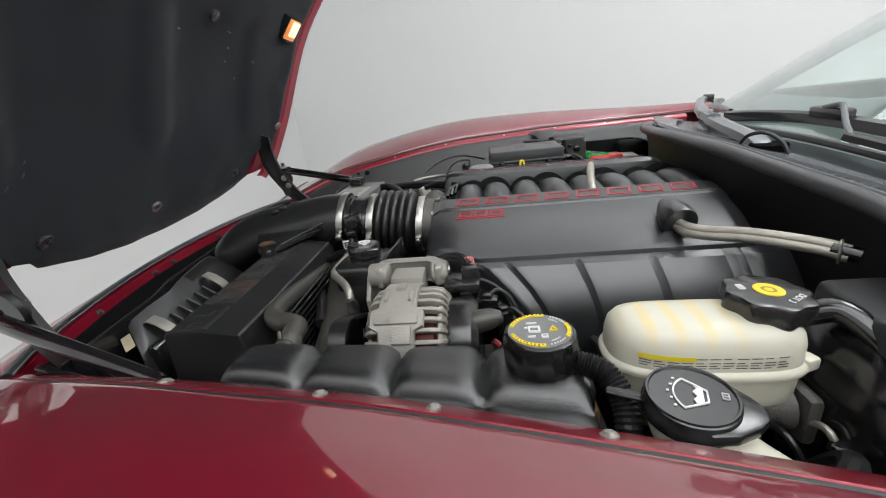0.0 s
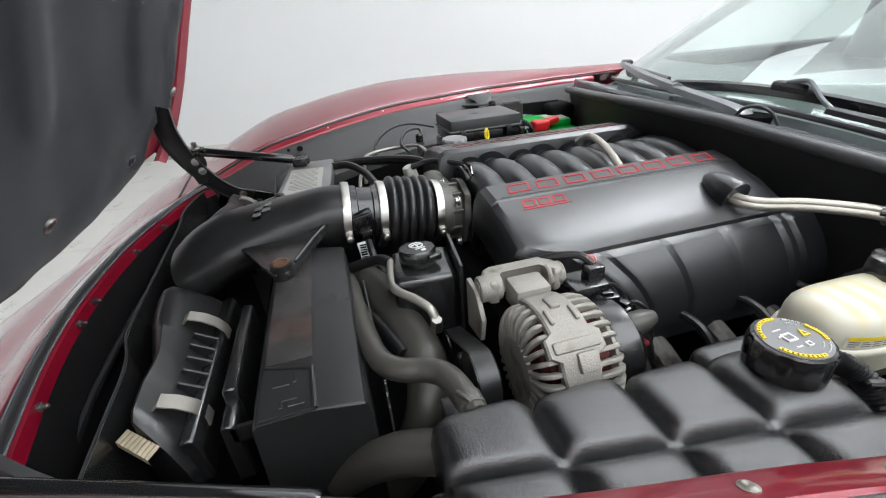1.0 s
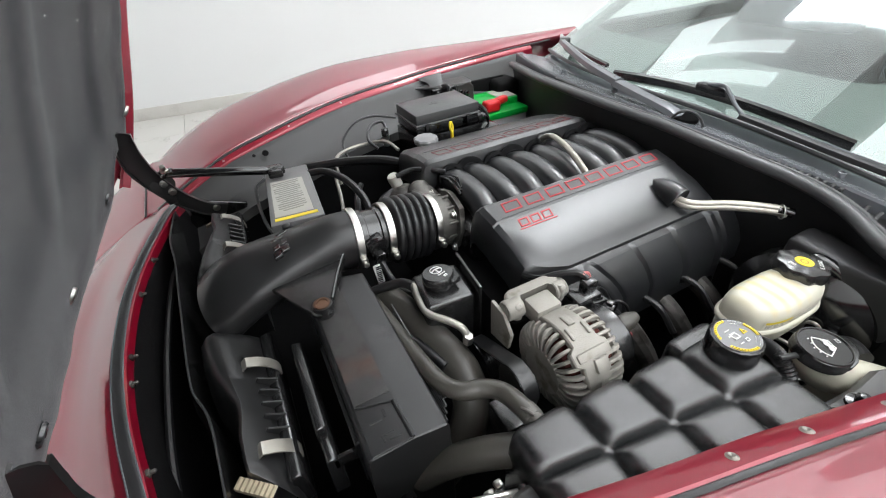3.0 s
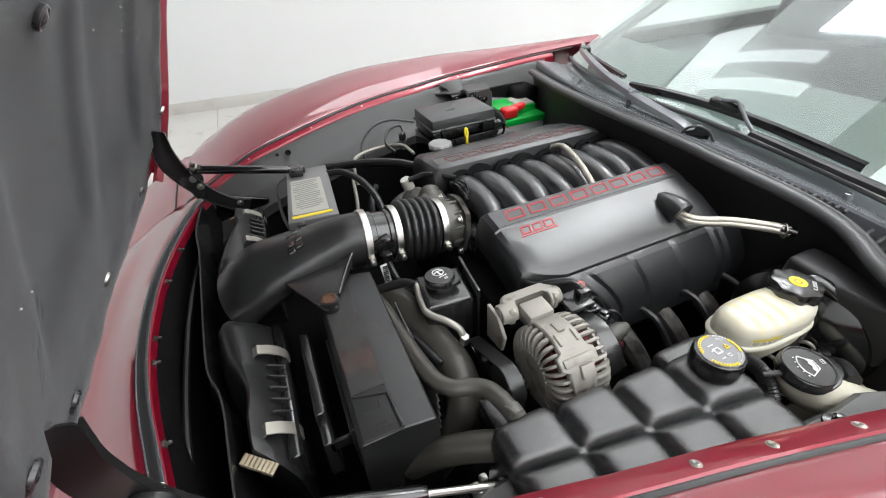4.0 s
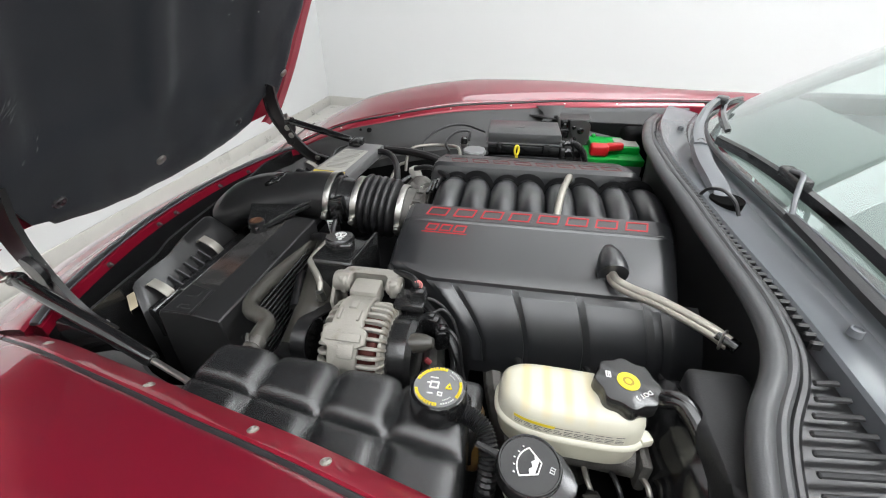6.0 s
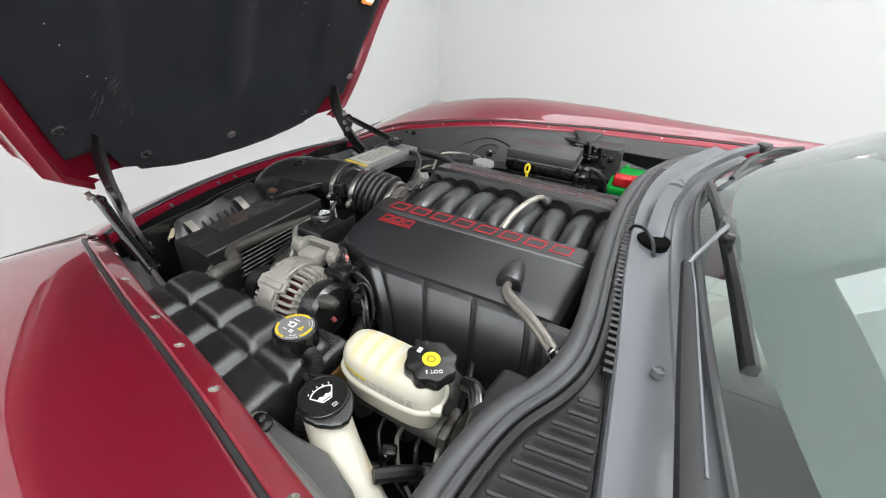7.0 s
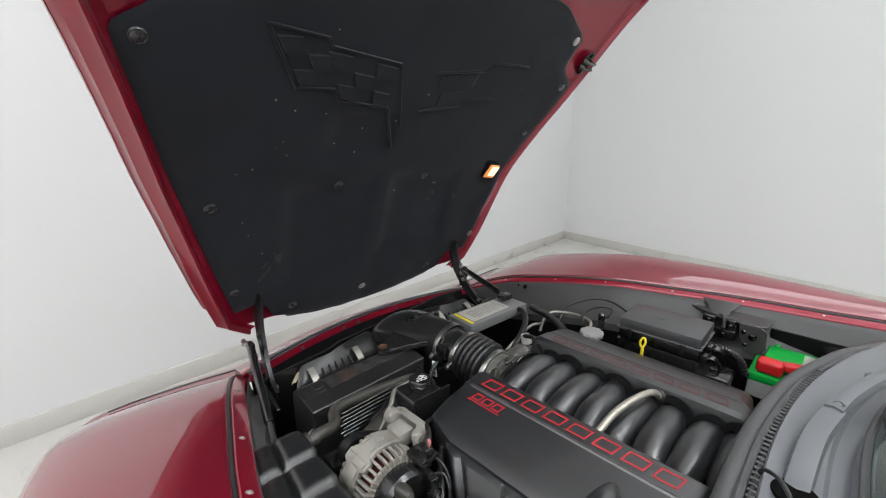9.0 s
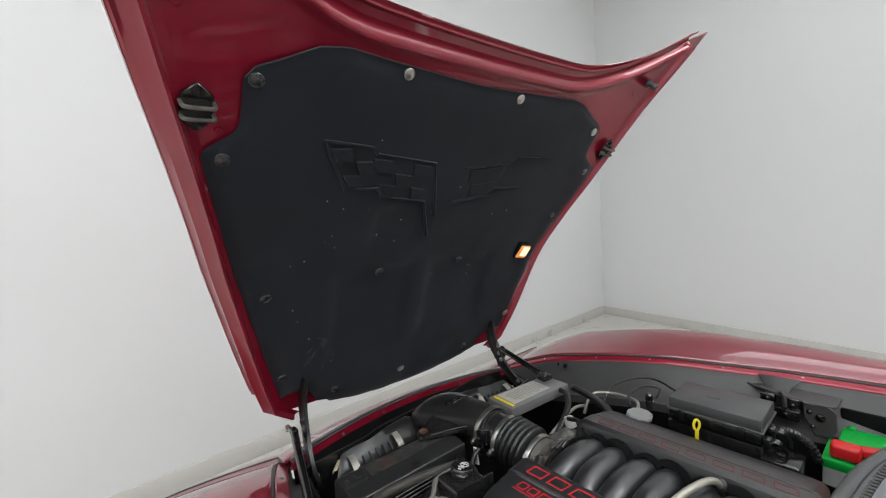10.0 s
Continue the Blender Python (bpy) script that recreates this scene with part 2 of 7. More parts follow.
C1, C2, C3, C4 = (-2.03, 3.87), (7.0, 2.75), (6.6, -5.2), (-1.85, -5.0)
wall("wall_right", C2, C1, 4.3, "plain white painted wall beyond the car")
wall("wall_front", C1, C4, 4.3, "plain white painted wall ahead of the car")
wall("wall_left", C4, C3, 4.3, "plain white painted wall behind the viewer")
wall("wall_rear", C3, C2, 4.3, "plain white painted wall at the back of the room")
bm = bmesh.new()
box(bm, (2.4, -0.7, 4.4), (10.5, 11, 0.2))
solid("ceiling", bm, CEIL, "plain white painted ceiling", "ceiling", "structure")
bm = bmesh.new()
box(bm, (2.4, -0.7, -0.056), (10.5, 11, 0.1))
solid("floor", bm, GROUT, "pale tiled showroom floor with thin grey joints", "floor", "structure")
# Unseen glowing panels, added as general fill light for the room.
for i in range(6):
    for j in range(6):
        if j > 2 or (j == 2 and i not in (1, 2)):
            continue
        bm = bmesh.new()
        box(bm, (-1.25 + 1.5 * i, -4.3 + 1.5 * j, 4.285), (1.496, 1.496, 0.03), 0.001)
        solid("fill_panel", bm, FILL_GLOW, "unseen glowing fill panel added for overall light", "ceiling panel", group="ceiling panels")
for x, y, l, w, mt in ((1.52, 1.75, 1.7, 0.16, TUBE_SOFT), (1.92, 2.1, 2.0, 0.16, TUBE_SOFT), (2.55, 0.85, 1.3, 0.5, TUBE), (3.55, 1.1, 1.3, 0.5, TUBE)):
    bm = bmesh.new()
    box(bm, (x, y, 4.255), (w, l, 0.03), 0.004)
    solid("ceiling_light", bm, mt, "long white ceiling strip light, switched on", "ceiling light", group="ceiling lights")

# Added dim glow: stands for bounced light on a plain ceiling.
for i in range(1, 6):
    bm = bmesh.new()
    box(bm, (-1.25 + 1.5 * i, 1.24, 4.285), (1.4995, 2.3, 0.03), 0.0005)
    solid("fill_panel", bm, CEIL_GLOW, "plain white ceiling patch with an added dim glow", "ceiling panel", group="ceiling panels")
# Two more unseen glowing panels, added only to lift the wall brightness.
for i in (1, 2):
    bm = bmesh.new()
    box(bm, (-1.25 + 1.5 * i, 2.86, 4.285), (1.4995, 0.86, 0.03), 0.0005)
    solid("fill_panel", bm, WALL_FILL, "unseen glowing fill panel added to brighten the wall", "ceiling panel", group="ceiling panels")

outlet = thing("wall_outlet", (-2.0, 2.33, 0.6), "small white power outlet on the wall", "outlet", kind="structure")
bm = bmesh.new()
box(bm, (-1.985, 2.33, 0.65), (0.010, 0.075, 0.118), 0.003)
part("cover_plate", bm, CEIL, outlet)
for z in (0.628, 0.672):
    bm = bmesh.new()
    box(bm, (-1.9795, 2.33, z), (0.004, 0.034, 0.028), 0.002)
    part("socket", bm, LABEL, outlet, "grey socket face")

# ---- car body ----
LIP = table([(-0.62, 0.44, 0.668), (-0.5, 0.482, 0.718), (-0.4, 0.513, 0.752), (-0.3, 0.541, 0.769), (-0.2, 0.568, 0.785), (-0.1, 0.595, 0.797), (0.0, 0.618, 0.805), (0.15, 0.655, 0.808), (0.3, 0.695, 0.81), (0.5, 0.745, 0.806), (0.7, 0.79, 0.803), (1.1, 0.84, 0.80)])
INNER = table([(-1.14, 0.22, 0.31), (-1.08, 0.28, 0.40), (-0.95, 0.345, 0.505), (-0.8, 0.395, 0.592), (-0.7, 0.43, 0.640), (-0.62, 0.455, 0.672)])
WIDTH = table([(-1.14, 0.5, 0), (-1.0, 0.66, 0), (-0.8, 0.79, 0), (-0.5, 0.87, 0), (-0.2, 0.91, 0), (0.1, 0.92, 0), (0.6, 0.915, 0), (1.1, 0.91, 0)])
CREST = table([(-1.14, 0.0, 0), (-0.9, 0.01, 0), (-0.6, 0.022, 0), (-0.35, 0.045, 0), (-0.1, 0.053, 0), (0.1, 0.053, 0), (0.4, 0.042, 0), (0.7, 0.03, 0), (1.1, 0.02, 0)])
NOSE = table([(-0.44, -0.552, 0.69), (-0.4, -0.567, 0.695), (-0.3, -0.59, 0.70), (-0.2, -0.613, 0.70), (-0.1, -0.627, 0.70), (0.0, -0.631, 0.70), (0.1, -0.627, 0.70), (0.2, -0.613, 0.70), (0.3, -0.59, 0.70), (0.4, -0.567, 0.695), (0.44, -0.552, 0.69)])


def fender_row(x, s):
    y0, z0 = LIP(x) if x > -0.6 else INNER(x)
    if x > -0.6:
        y0 += 0.022
        z0 += 0.004
    w, c = WIDTH(x)[0] - y0, CREST(x)[0]
    c *= 0.80
    prof = [(0.0, -0.012), (0.0, 0.0), (0.05, 0.14 * c), (0.2, 0.50 * c), (0.4, 0.84 * c), (0.58, c), (0.72, 0.92 * c), (0.84, 0.5 * c), (0.93, -0.03), (0.98, -0.10), (1.0, -0.2), (0.99, -0.38), (0.95, -0.55)]
    return [Vector((x, s * (y0 + w * a), max(0.12, z0 + b))) for a, b in prof]


car = thing("sports_car", (0, 0, 0), "dark red low sports car with its hood raised", "car")
XS = [-1.14, -1.1, -1.05, -1.0, -0.92, -0.84, -0.76, -0.68, -0.62] + [-0.6 + 0.05 * i for i in range(35)]
for s, nm in ((-1, "fender"), (1, "fender")):
    bm = bmesh.new()
    sheet(bm, [spline(fender_row(x, s), 3) for x in XS])
    fender = part(nm, bm, PAINT, car, "glossy dark red front fender", 50)
    # flange with bolts
    bm = bmesh.new()
    rows = []
    for x in [-0.6 + 0.04 * i for i in range(26 if s < 0 else 36)]:
        y, z = LIP(x)
        e = 0.0 if s < 0 else 0.010
        if s > 0:
            rows.append([Vector((x, y - 0.006, z - 0.05)), Vector((x, y - 0.005, z - 0.016)), Vector((x, y - 0.003, z - 0.012)), Vector((x, y + 0.011, z - 0.004)), Vector((x, y + 0.020, z - 0.006))])
            continue
        rows.append([Vector((x, s * (y - 0.018 + e), z - 0.05)), Vector((x, s * (y - 0.016 + e), z - 0.022)), Vector((x, s * (y - 0.012 + e), z - 0.018 + 0.6 * e)), Vector((x, s * (y + 0.010), z - 0.004)), Vector((x, s * (y + 0.020), z - 0.006))])
    sheet(bm, rows)
    flange = part("flange", bm, PAINT_IN, car, "red painted fender flange")
    for x in (-0.42, -0.23, -0.06, 0.14, 0.32, 0.5) if s > 0 else (-0.42, -0.195, -0.045, 0.035, 0.13, 0.29):
        y, z = LIP(x)
        bm = bmesh.new()
        if s < 0:
            # sprung nut folded over the flange, with its screw
            m = Matrix.Translation((x, -(y - 0.001), z - 0.0105)) @ Vector((0, 0.6, 1)).to_track_quat("Z", "X").to_matrix().to_4x4()
            lathe(bm, [(0.0065, -0.002), (0.0065, 0.0004), (0.0050, 0.0008), (0.0036, 0.0020), (0.0022, 0.0018), (0.0, 0.0002)], m @ Matrix.Diagonal((1.0, 0.75, 1.0, 1.0)), 20)
            part("clip_nut", bm, PIPE, flange, "bright sprung nut on the flange")
        else:
            bolt(bm, (x, y + 0.005, z - 0.009), (0, -0.5, 1), 0.003, 0.0022)
            part("bolt", bm, STEEL, flange, "bright flange bolt")
    bm = bmesh.new()
    tube(bm, [(x, s * (LIP(x)[0] + 0.018), LIP(x)[1] - 0.002) for x in [-0.6 + 0.08 * i for i in range(20)]], 0.0038 if s < 0 else 0.0048, 8, 3, flat=0.6)
    part("weatherstrip", bm, STRIP, car, "dark grey rubber strip along the fender")
# nose panel
bm = bmesh.new()
rows = []
for k in range(25):
    v = -1 + 2 * k / 24
    pe = Vector((NOSE(0.44 * v)[0] - 0.012, 0.455 * v, NOSE(0.44 * v)[1] - 0.002))
    row = [pe + Vector((0.004, 0, -0.02)), pe]
    for x in (-0.655, -0.70, -0.78, -0.88, -0.97, -1.05, -1.10, -1.14):
        yi, zi = INNER(x)
        zc = zi + (0.012 if x < -0.66 else 0.004) * (1 - v * v)
        row.append(Vector((x - 0.05 * (1 - v * v), yi * v, zc)))
    row.append(Vector((-1.15, 0.22 * v, 0.15)))
    rows.append(row)
sheet(bm, [spline(r, 3) for r in rows])
part("nose", bm, PAINT, car, "glossy dark red nose panel", 50)
bm = bmesh.new()
rows = []
for k in range(23):
    y = -0.44 + 0.04 * k
    x, z = NOSE(y)
    rows.append([Vector((x - 0.004, y, z - 0.004)), Vector((x + 0.007, y, z - 0.009)), Vector((x + 0.010, y, z - 0.026))])
sheet(bm, rows)
nose_flange = part("flange", bm, PAINT_IN, car, "red painted front flange")
for y in (-0.27, -0.109, -0.051, 0.111, 0.219):
    x, z = NOSE(y)
    bm = bmesh.new()
    box(bm, (x + 0.0095, y, z - 0.0175), (0.006, 0.010, 0.009), 0.002)
    lathe(bm, [(0.003, 0.0), (0.003, 0.006), (0.0015, 0.008), (0, 0.008)], Matrix.Translation((x + 0.011, y, z - 0.0175)) @ Matrix.Rotation(radians(90), 4, "Y"), 10)
    part("edge_clip", bm, DULL, nose_flange, "small dull metal clip on the flange")
bm = bmesh.new()
tube(bm, [(NOSE(-0.44 + 0.04 * k)[0] - 0.0015, -0.44 + 0.04 * k, NOSE(-0.44 + 0.04 * k)[1] - 0.0022) for k in range(23)], 0.0082, 12, 2, flat=0.42)
strip = part("weatherstrip", bm, STRIP, car, "dark grey rubber strip along the nose")
# Pale tubes paint the glints that run along the strip's two edges.
for dx, dz in ((-0.0092, 0.0), (0.0062, -0.0012)):
    bm = bmesh.new()
    tube(bm, [(NOSE(-0.44 + 0.04 * k)[0] + dx, -0.44 + 0.04 * k, NOSE(-0.44 + 0.04 * k)[1] + dz) for k in range(23)], 0.0011, 6, 2)
    part("edge_glint", bm, COWLG, strip, "pale thin line, a painted glint along the strip")

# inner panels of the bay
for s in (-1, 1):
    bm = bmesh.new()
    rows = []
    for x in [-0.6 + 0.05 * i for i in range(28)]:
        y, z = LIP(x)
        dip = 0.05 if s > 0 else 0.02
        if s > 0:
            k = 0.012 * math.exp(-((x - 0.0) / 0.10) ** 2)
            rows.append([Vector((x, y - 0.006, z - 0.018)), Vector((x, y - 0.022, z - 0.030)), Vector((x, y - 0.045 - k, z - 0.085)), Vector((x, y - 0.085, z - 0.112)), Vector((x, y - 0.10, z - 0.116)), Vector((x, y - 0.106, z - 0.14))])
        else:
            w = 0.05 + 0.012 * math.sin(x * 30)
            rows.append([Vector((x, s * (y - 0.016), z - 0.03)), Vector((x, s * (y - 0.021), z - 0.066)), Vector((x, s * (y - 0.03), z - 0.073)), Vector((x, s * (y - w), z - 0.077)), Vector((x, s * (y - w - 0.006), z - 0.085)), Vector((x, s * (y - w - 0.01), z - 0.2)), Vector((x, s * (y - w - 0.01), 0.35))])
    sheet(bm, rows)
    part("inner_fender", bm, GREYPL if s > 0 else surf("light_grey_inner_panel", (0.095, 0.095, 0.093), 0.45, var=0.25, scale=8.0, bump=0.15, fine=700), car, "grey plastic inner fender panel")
# Lower wall, tray and front panel are blackened to carry the bay's shade.
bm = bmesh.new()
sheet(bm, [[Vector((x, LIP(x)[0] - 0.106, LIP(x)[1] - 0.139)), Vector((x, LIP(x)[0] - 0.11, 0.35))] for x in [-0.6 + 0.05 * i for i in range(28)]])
part("inner_fender", bm, DARK, car, "lower wall of the bay, blackened for its shade")
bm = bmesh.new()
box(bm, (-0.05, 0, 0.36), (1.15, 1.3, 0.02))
part("under_tray", bm, DARK, car, "tray under the engine, blackened for its shade")
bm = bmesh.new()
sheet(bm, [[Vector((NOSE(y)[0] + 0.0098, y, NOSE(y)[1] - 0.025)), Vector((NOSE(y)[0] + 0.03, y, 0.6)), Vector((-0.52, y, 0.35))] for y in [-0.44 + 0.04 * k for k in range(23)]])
part("front_panel", bm, DARK, car, "panel ahead of the radiator, blackened for its shade")


for s in (-1, 1):
    bm = bmesh.new()
    tube(bm, [p + Vector((0, 0, 0.0015)) for p in fender_row(-0.63, s)[1:7]], 0.0028, 6, 4)
    part("panel_gap", bm, RUBBER, car, "dark gap between fender and nose")
# tyres that carry the car
for x in (-0.12, 2.56):
    for s in (-1, 1):
        bm = bmesh.new()
        lathe(bm, [(0.22, -0.11), (0.30, -0.115), (0.325, -0.09), (0.325, 0.09), (0.30, 0.115), (0.22, 0.11)], Matrix.Translation((x, s * 0.79, 0.325)) @ Matrix.Rotation(radians(90), 4, "X"), 40)
        part("tyre", bm, RUBBER, car, "black rubber tyre")

# cowl
SEALP = [(0.385, -0.655, 0.780), (0.395, -0.59, 0.788), (0.415, -0.524, 0.799), (0.447, -0.468, 0.808), (0.463, -0.42, 0.814), (0.467, -0.36, 0.820), (0.465, -0.29, 0.824), (0.461, -0.2, 0.829), (0.459, -0.1, 0.834), (0.46, 0.0, 0.833), (0.467, 0.1, 0.830), (0.478, 0.2, 0.825), (0.497, 0.3, 0.818), (0.522, 0.4, 0.809), (0.551, 0.5, 0.801), (0.59, 0.6, 0.789), (0.62, 0.68, 0.78)]
bm = bmesh.new()
tube(bm, [(p[0] - 0.004, p[1], p[2] - 0.001) for p in SEALP], 0.0118, 16, 5, flat=0.9)
seal = part("cowl_seal", bm, SEAL, car, "thick black rubber cowl seal")
bm = bmesh.new()
tube(bm, [(p[0] + 0.0105, p[1] - 0.002, p[2] + 0.0015) for p in SEALP], 0.0062, 10, 5)
part("seal_ridge", bm, SEAL, seal, "raised ridge of the seal")
bm = bmesh.new()
tube(bm, [(p[0] + 0.022, p[1] - 0.004, p[2] - 0.006) for p in SEALP], 0.0066, 10, 5)
part("seal_bead", bm, RUBBER, seal, "black bead beside the seal")
bm = bmesh.new()
sheet(bm, [[p + Vector((0.0, 0, -0.008)), p + Vector((0.010, 0, -0.04)), p + Vector((0.018, 0, -0.12)), Vector((p.x + 0.03, p.y, 0.36))] for p in spline(SEALP, 3)])
part("firewall", bm, FIREWALL, car, "black firewall below the seal")


def glass_base(y):
    return Vector((0.588 + (0.45 if y > 0 else 0.19) * y * y, y, 0.838 - (0.08 if y > 0 else 0.22) * y * y))


def glass_top(y):
    return Vector((1.36 + 0.25 * y * y, y * 0.8, 1.21 - 0.06 * y * y))


def glass_at(y, t, lift=0.0):
    a, b = glass_base(y), glass_top(y)
    return a.lerp(b, t) + Z * (0.02 * math.sin(math.pi * t) + lift)


RIDGE = table([(-0.72, 0.535, 0.79), (-0.55, 0.522, 0.803), (-0.37, 0.508, 0.822), (-0.2, 0.493, 0.833), (0.0, 0.488, 0.840), (0.2, 0.505, 0.835), (0.4, 0.548, 0.828), (0.6, 0.615, 0.818), (0.72, 0.66, 0.81)])
YC = [-0.70 + 0.035 * k for k in range(41)]
bm = bmesh.new()
rows = []
for y in YC:
    rx, rz = RIDGE(y)
    a = Vector((rx, y, rz))
    e = glass_base(y) + Vector((0.012, 0, -0.012))
    mid = a.lerp(e, 0.55)
    rows.append([a + Vector((-0.004, 0, -0.03)), a + Vector((-0.003, 0, -0.004)), a, a + Vector((0.004, 0, -0.002)), a.lerp(e, 0.25) - Z * 0.004, mid - Z * 0.008, mid + Vector((0.006, 0, -0.014)), a.lerp(e, 0.8) - Z * 0.014, a.lerp(e, 0.93) - Z * 0.004, e])
sheet(bm, rows)
cowl = part("cowl_panel", bm, COWLG, car, "dusty grey plastic cowl panel", 25)
bm = bmesh.new()
P = spline(SEALP, 4)
rows = []
for p in P:
    rx, rz = RIDGE(p.y)
    rows.append([p + Vector((0.016, 0, -0.014)), Vector((max(rx - 0.006, p.x + 0.02), p.y, rz - 0.022))])
sheet(bm, rows)
part("cowl_gutter", bm, RUBBER, car, "dark gutter behind the cowl seal")
bm = bmesh.new()
for k in range(60):
    y = -0.42 + 0.0125 * k
    rx, rz = RIDGE(y)
    box(bm, (rx - 0.008, y, rz - 0.008), (0.014, 0.006, 0.012), 0.002, None, 1)
tagged(part("clip_teeth", bm, RUBBER, cowl, "row of small black retaining teeth"), kind="stuff")
for k in range(9):
    y = -0.463 - 0.0185 * k
    sx = float(np.interp(y, [-0.655, -0.59, -0.524, -0.468], [0.385, 0.395, 0.415, 0.447])) + 0.034
    rx, rz = RIDGE(y)
    bm = bmesh.new()
    box(bm, ((sx + rx) / 2 - 0.004, y - 0.002, rz - 0.012), (rx - sx - 0.010, 0.006, 0.005), 0.0015, Matrix.Rotation(radians(6), 4, "Z") @ Matrix.Rotation(radians(25), 4, "X"), 1)
    part("louvre", bm, FIREWALL, cowl, "black louvre slat")
for x, y in ((0.555, -0.395), (0.548, 0.125), (0.565, -0.62), (0.59, 0.37)):
    bm = bmesh.new()
    z = RIDGE(y)[1]
    lathe(bm, [(0.0075, -0.006), (0.007, 0.003), (0.005, 0.0035), (0.0045, 0.001)], Matrix.Translation((x, y, z - 0.004)), 14)
    part("cowl_screw", bm, COWLG, cowl, "small grey cowl screw")
# pivot hole with its wire
bm = bmesh.new()
lathe(bm, [(0.025, -0.012), (0.0265, 0.0), (0.0255, 0.0012), (0.0245, -0.001), (0.0235, -0.006)], Matrix.Translation((0.524, -0.105, 0.8362)), 32, cap=False)
# Flat black disc puts the shade inside the open hole into colour.
lathe(bm, [(0.0245, 0.0), (0.0, 0.0004)], Matrix.Translation((0.524, -0.105, 0.8362)), 32)
part("pivot_well", bm, WELL, cowl, "round wiper pivot well, its shade coloured black")
bm = bmesh.new()
tube(bm, [(0.484, -0.098, 0.840), (0.490, -0.106, 0.853), (0.506, -0.119, 0.857), (0.522, -0.135, 0.845), (0.529, -0.146, 0.826)], 0.003, 8, 6)
part("washer_hose", bm, RUBBER, cowl, "thin black washer hose")

# glass
YS = [-0.70 + 0.05 * k for k in range(29)]
TS = [i / 10 for i in range(11)]
bm = bmesh.new()
sheet(bm, [[glass_at(y, t) for t in TS] for y in YS])
bmesh.ops.recalc_face_normals(bm, faces=bm.faces)
bmesh.ops.solidify(bm, geom=bm.faces[:], thickness=0.005)
screen = part("windscreen", bm, GLASS, car, "clear green-tinted windscreen glass")
screen.visible_shadow = False
bm = bmesh.new()
tube(bm, [glass_base(y) + Vector((-0.002, 0, 0.001)) for y in YS], 0.006, 8, 2)
part("glass_trim", bm, SEAL, car, "grey rubber trim below the glass")
for s in (-1, 1):
    bm = bmesh.new()
    tube(bm, [glass_at(0.66 * s, t, -0.035) for t in (0, 0.25, 0.5, 0.75, 1)], 0.018, 10, 4)
    part("pillar", bm, surf("grey_pillar_trim", (0.3, 0.3, 0.29), 0.6, var=0.1, scale=20.0), car, "grey windscreen pillar trim behind the glass")
bm = bmesh.new()
sheet(bm, [[Vector((0.66 + 0.25 * y * y, y, 0.80 - 0.1 * y * y)), Vector((0.80 + 0.2 * y * y, y, 0.825 - 0.04 * y * y)), Vector((0.95 + 0.12 * y * y, y, 0.845 + 0.025 * math.exp(-((y + 0.36) / 0.14) ** 2))), Vector((1.02 + 0.1 * y * y, y, 0.835)), Vector((1.05, y, 0.79)), Vector((1.06, y, 0.5))] for y in YS])
part("dashboard", bm, surf("soft_grey_dashboard", (0.22, 0.225, 0.215), 0.6, var=0.12, scale=12.0, bump=0.15, fine=900), car, "dark grey dashboard top")
for s in (-1, 1):
    bm = bmesh.new()
    box(bm, (1.65, s * 0.74, 0.79), (1.25, 0.07, 0.13), 0.02)
    part("door_trim", bm, COVER, car, "dark grey door trim inside the cabin")
bm = bmesh.new()
box(bm, (2.42, 0, 0.92), (0.05, 1.4, 0.5), 0.02)
part("rear_bulkhead", bm, COVER, car, "dark panel behind the seats")
bm = bmesh.new()
tube(bm, [(1.22, -0.36 + 0.185 * math.cos(a), 0.86 + 0.185 * math.sin(a)) for a in [2 * math.pi * k / 20 for k in range(20)]], 0.016, 10, 2, closed=True)
part("steering_wheel", bm, GLOSS, car, "black steering wheel seen through the glass")
bm = bmesh.new()
box(bm, (1.78, 0, 0.792), (1.45, 1.42, 0.018), 0.004)
part("cabin_lining", bm, COVER, car, "dark lining of the cabin")
bm = bmesh.new()
box(bm, (1.75, 0, 1.20), (0.75, 1.1, 0.04), 0.015)
part("roof", bm, PAINT, car, "dark red roof")
bm = bmesh.new()
rows = []
for x, w, zt in ((1.10, 0.895, 0.775), (1.4, 0.90, 0.775), (1.8, 0.905, 0.775), (2.2, 0.925, 0.79), (2.56, 0.935, 0.86), (2.85, 0.90, 0.88), (3.02, 0.82, 0.86), (3.08, 0.74, 0.80), (3.10, 0.68, 0.60), (3.05, 0.64, 0.34)):
    half = [(0.0, zt + 0.02 * (x > 2.3)), (0.5 * w, zt + 0.015 * (x > 2.3)), (0.86 * w, zt), (0.96 * w, zt - 0.05), (w, zt - 0.16), (0.985 * w, zt - 0.34 if x < 3.05 else zt - 0.2), (0.93 * w, 0.20 if x < 3.03 else 0.32)]
    prof = [Vector((x, -y, z)) for y, z in half[:0:-1]] + [Vector((x, y, z)) for y, z in half]
    rows.append(spline(prof, 3))
sheet(bm, rows)
part("cabin", bm, PAINT, car, "dark red doors, sills and tail", 50)
bm = bmesh.new()
sheet(bm, [[Vector((x, v * w, z - 0.05 * v * v)) for v in (-1, -0.75, -0.5, -0.25, 0, 0.25, 0.5, 0.75, 1)] for x, w, z in ((2.10, 0.55, 1.20), (2.3, 0.60, 1.14), (2.55, 0.62, 1.03), (2.75, 0.60, 0.93), (2.88, 0.56, 0.885))])
part("rear_hatch", bm, GLOSS, car, "dark glass rear hatch")
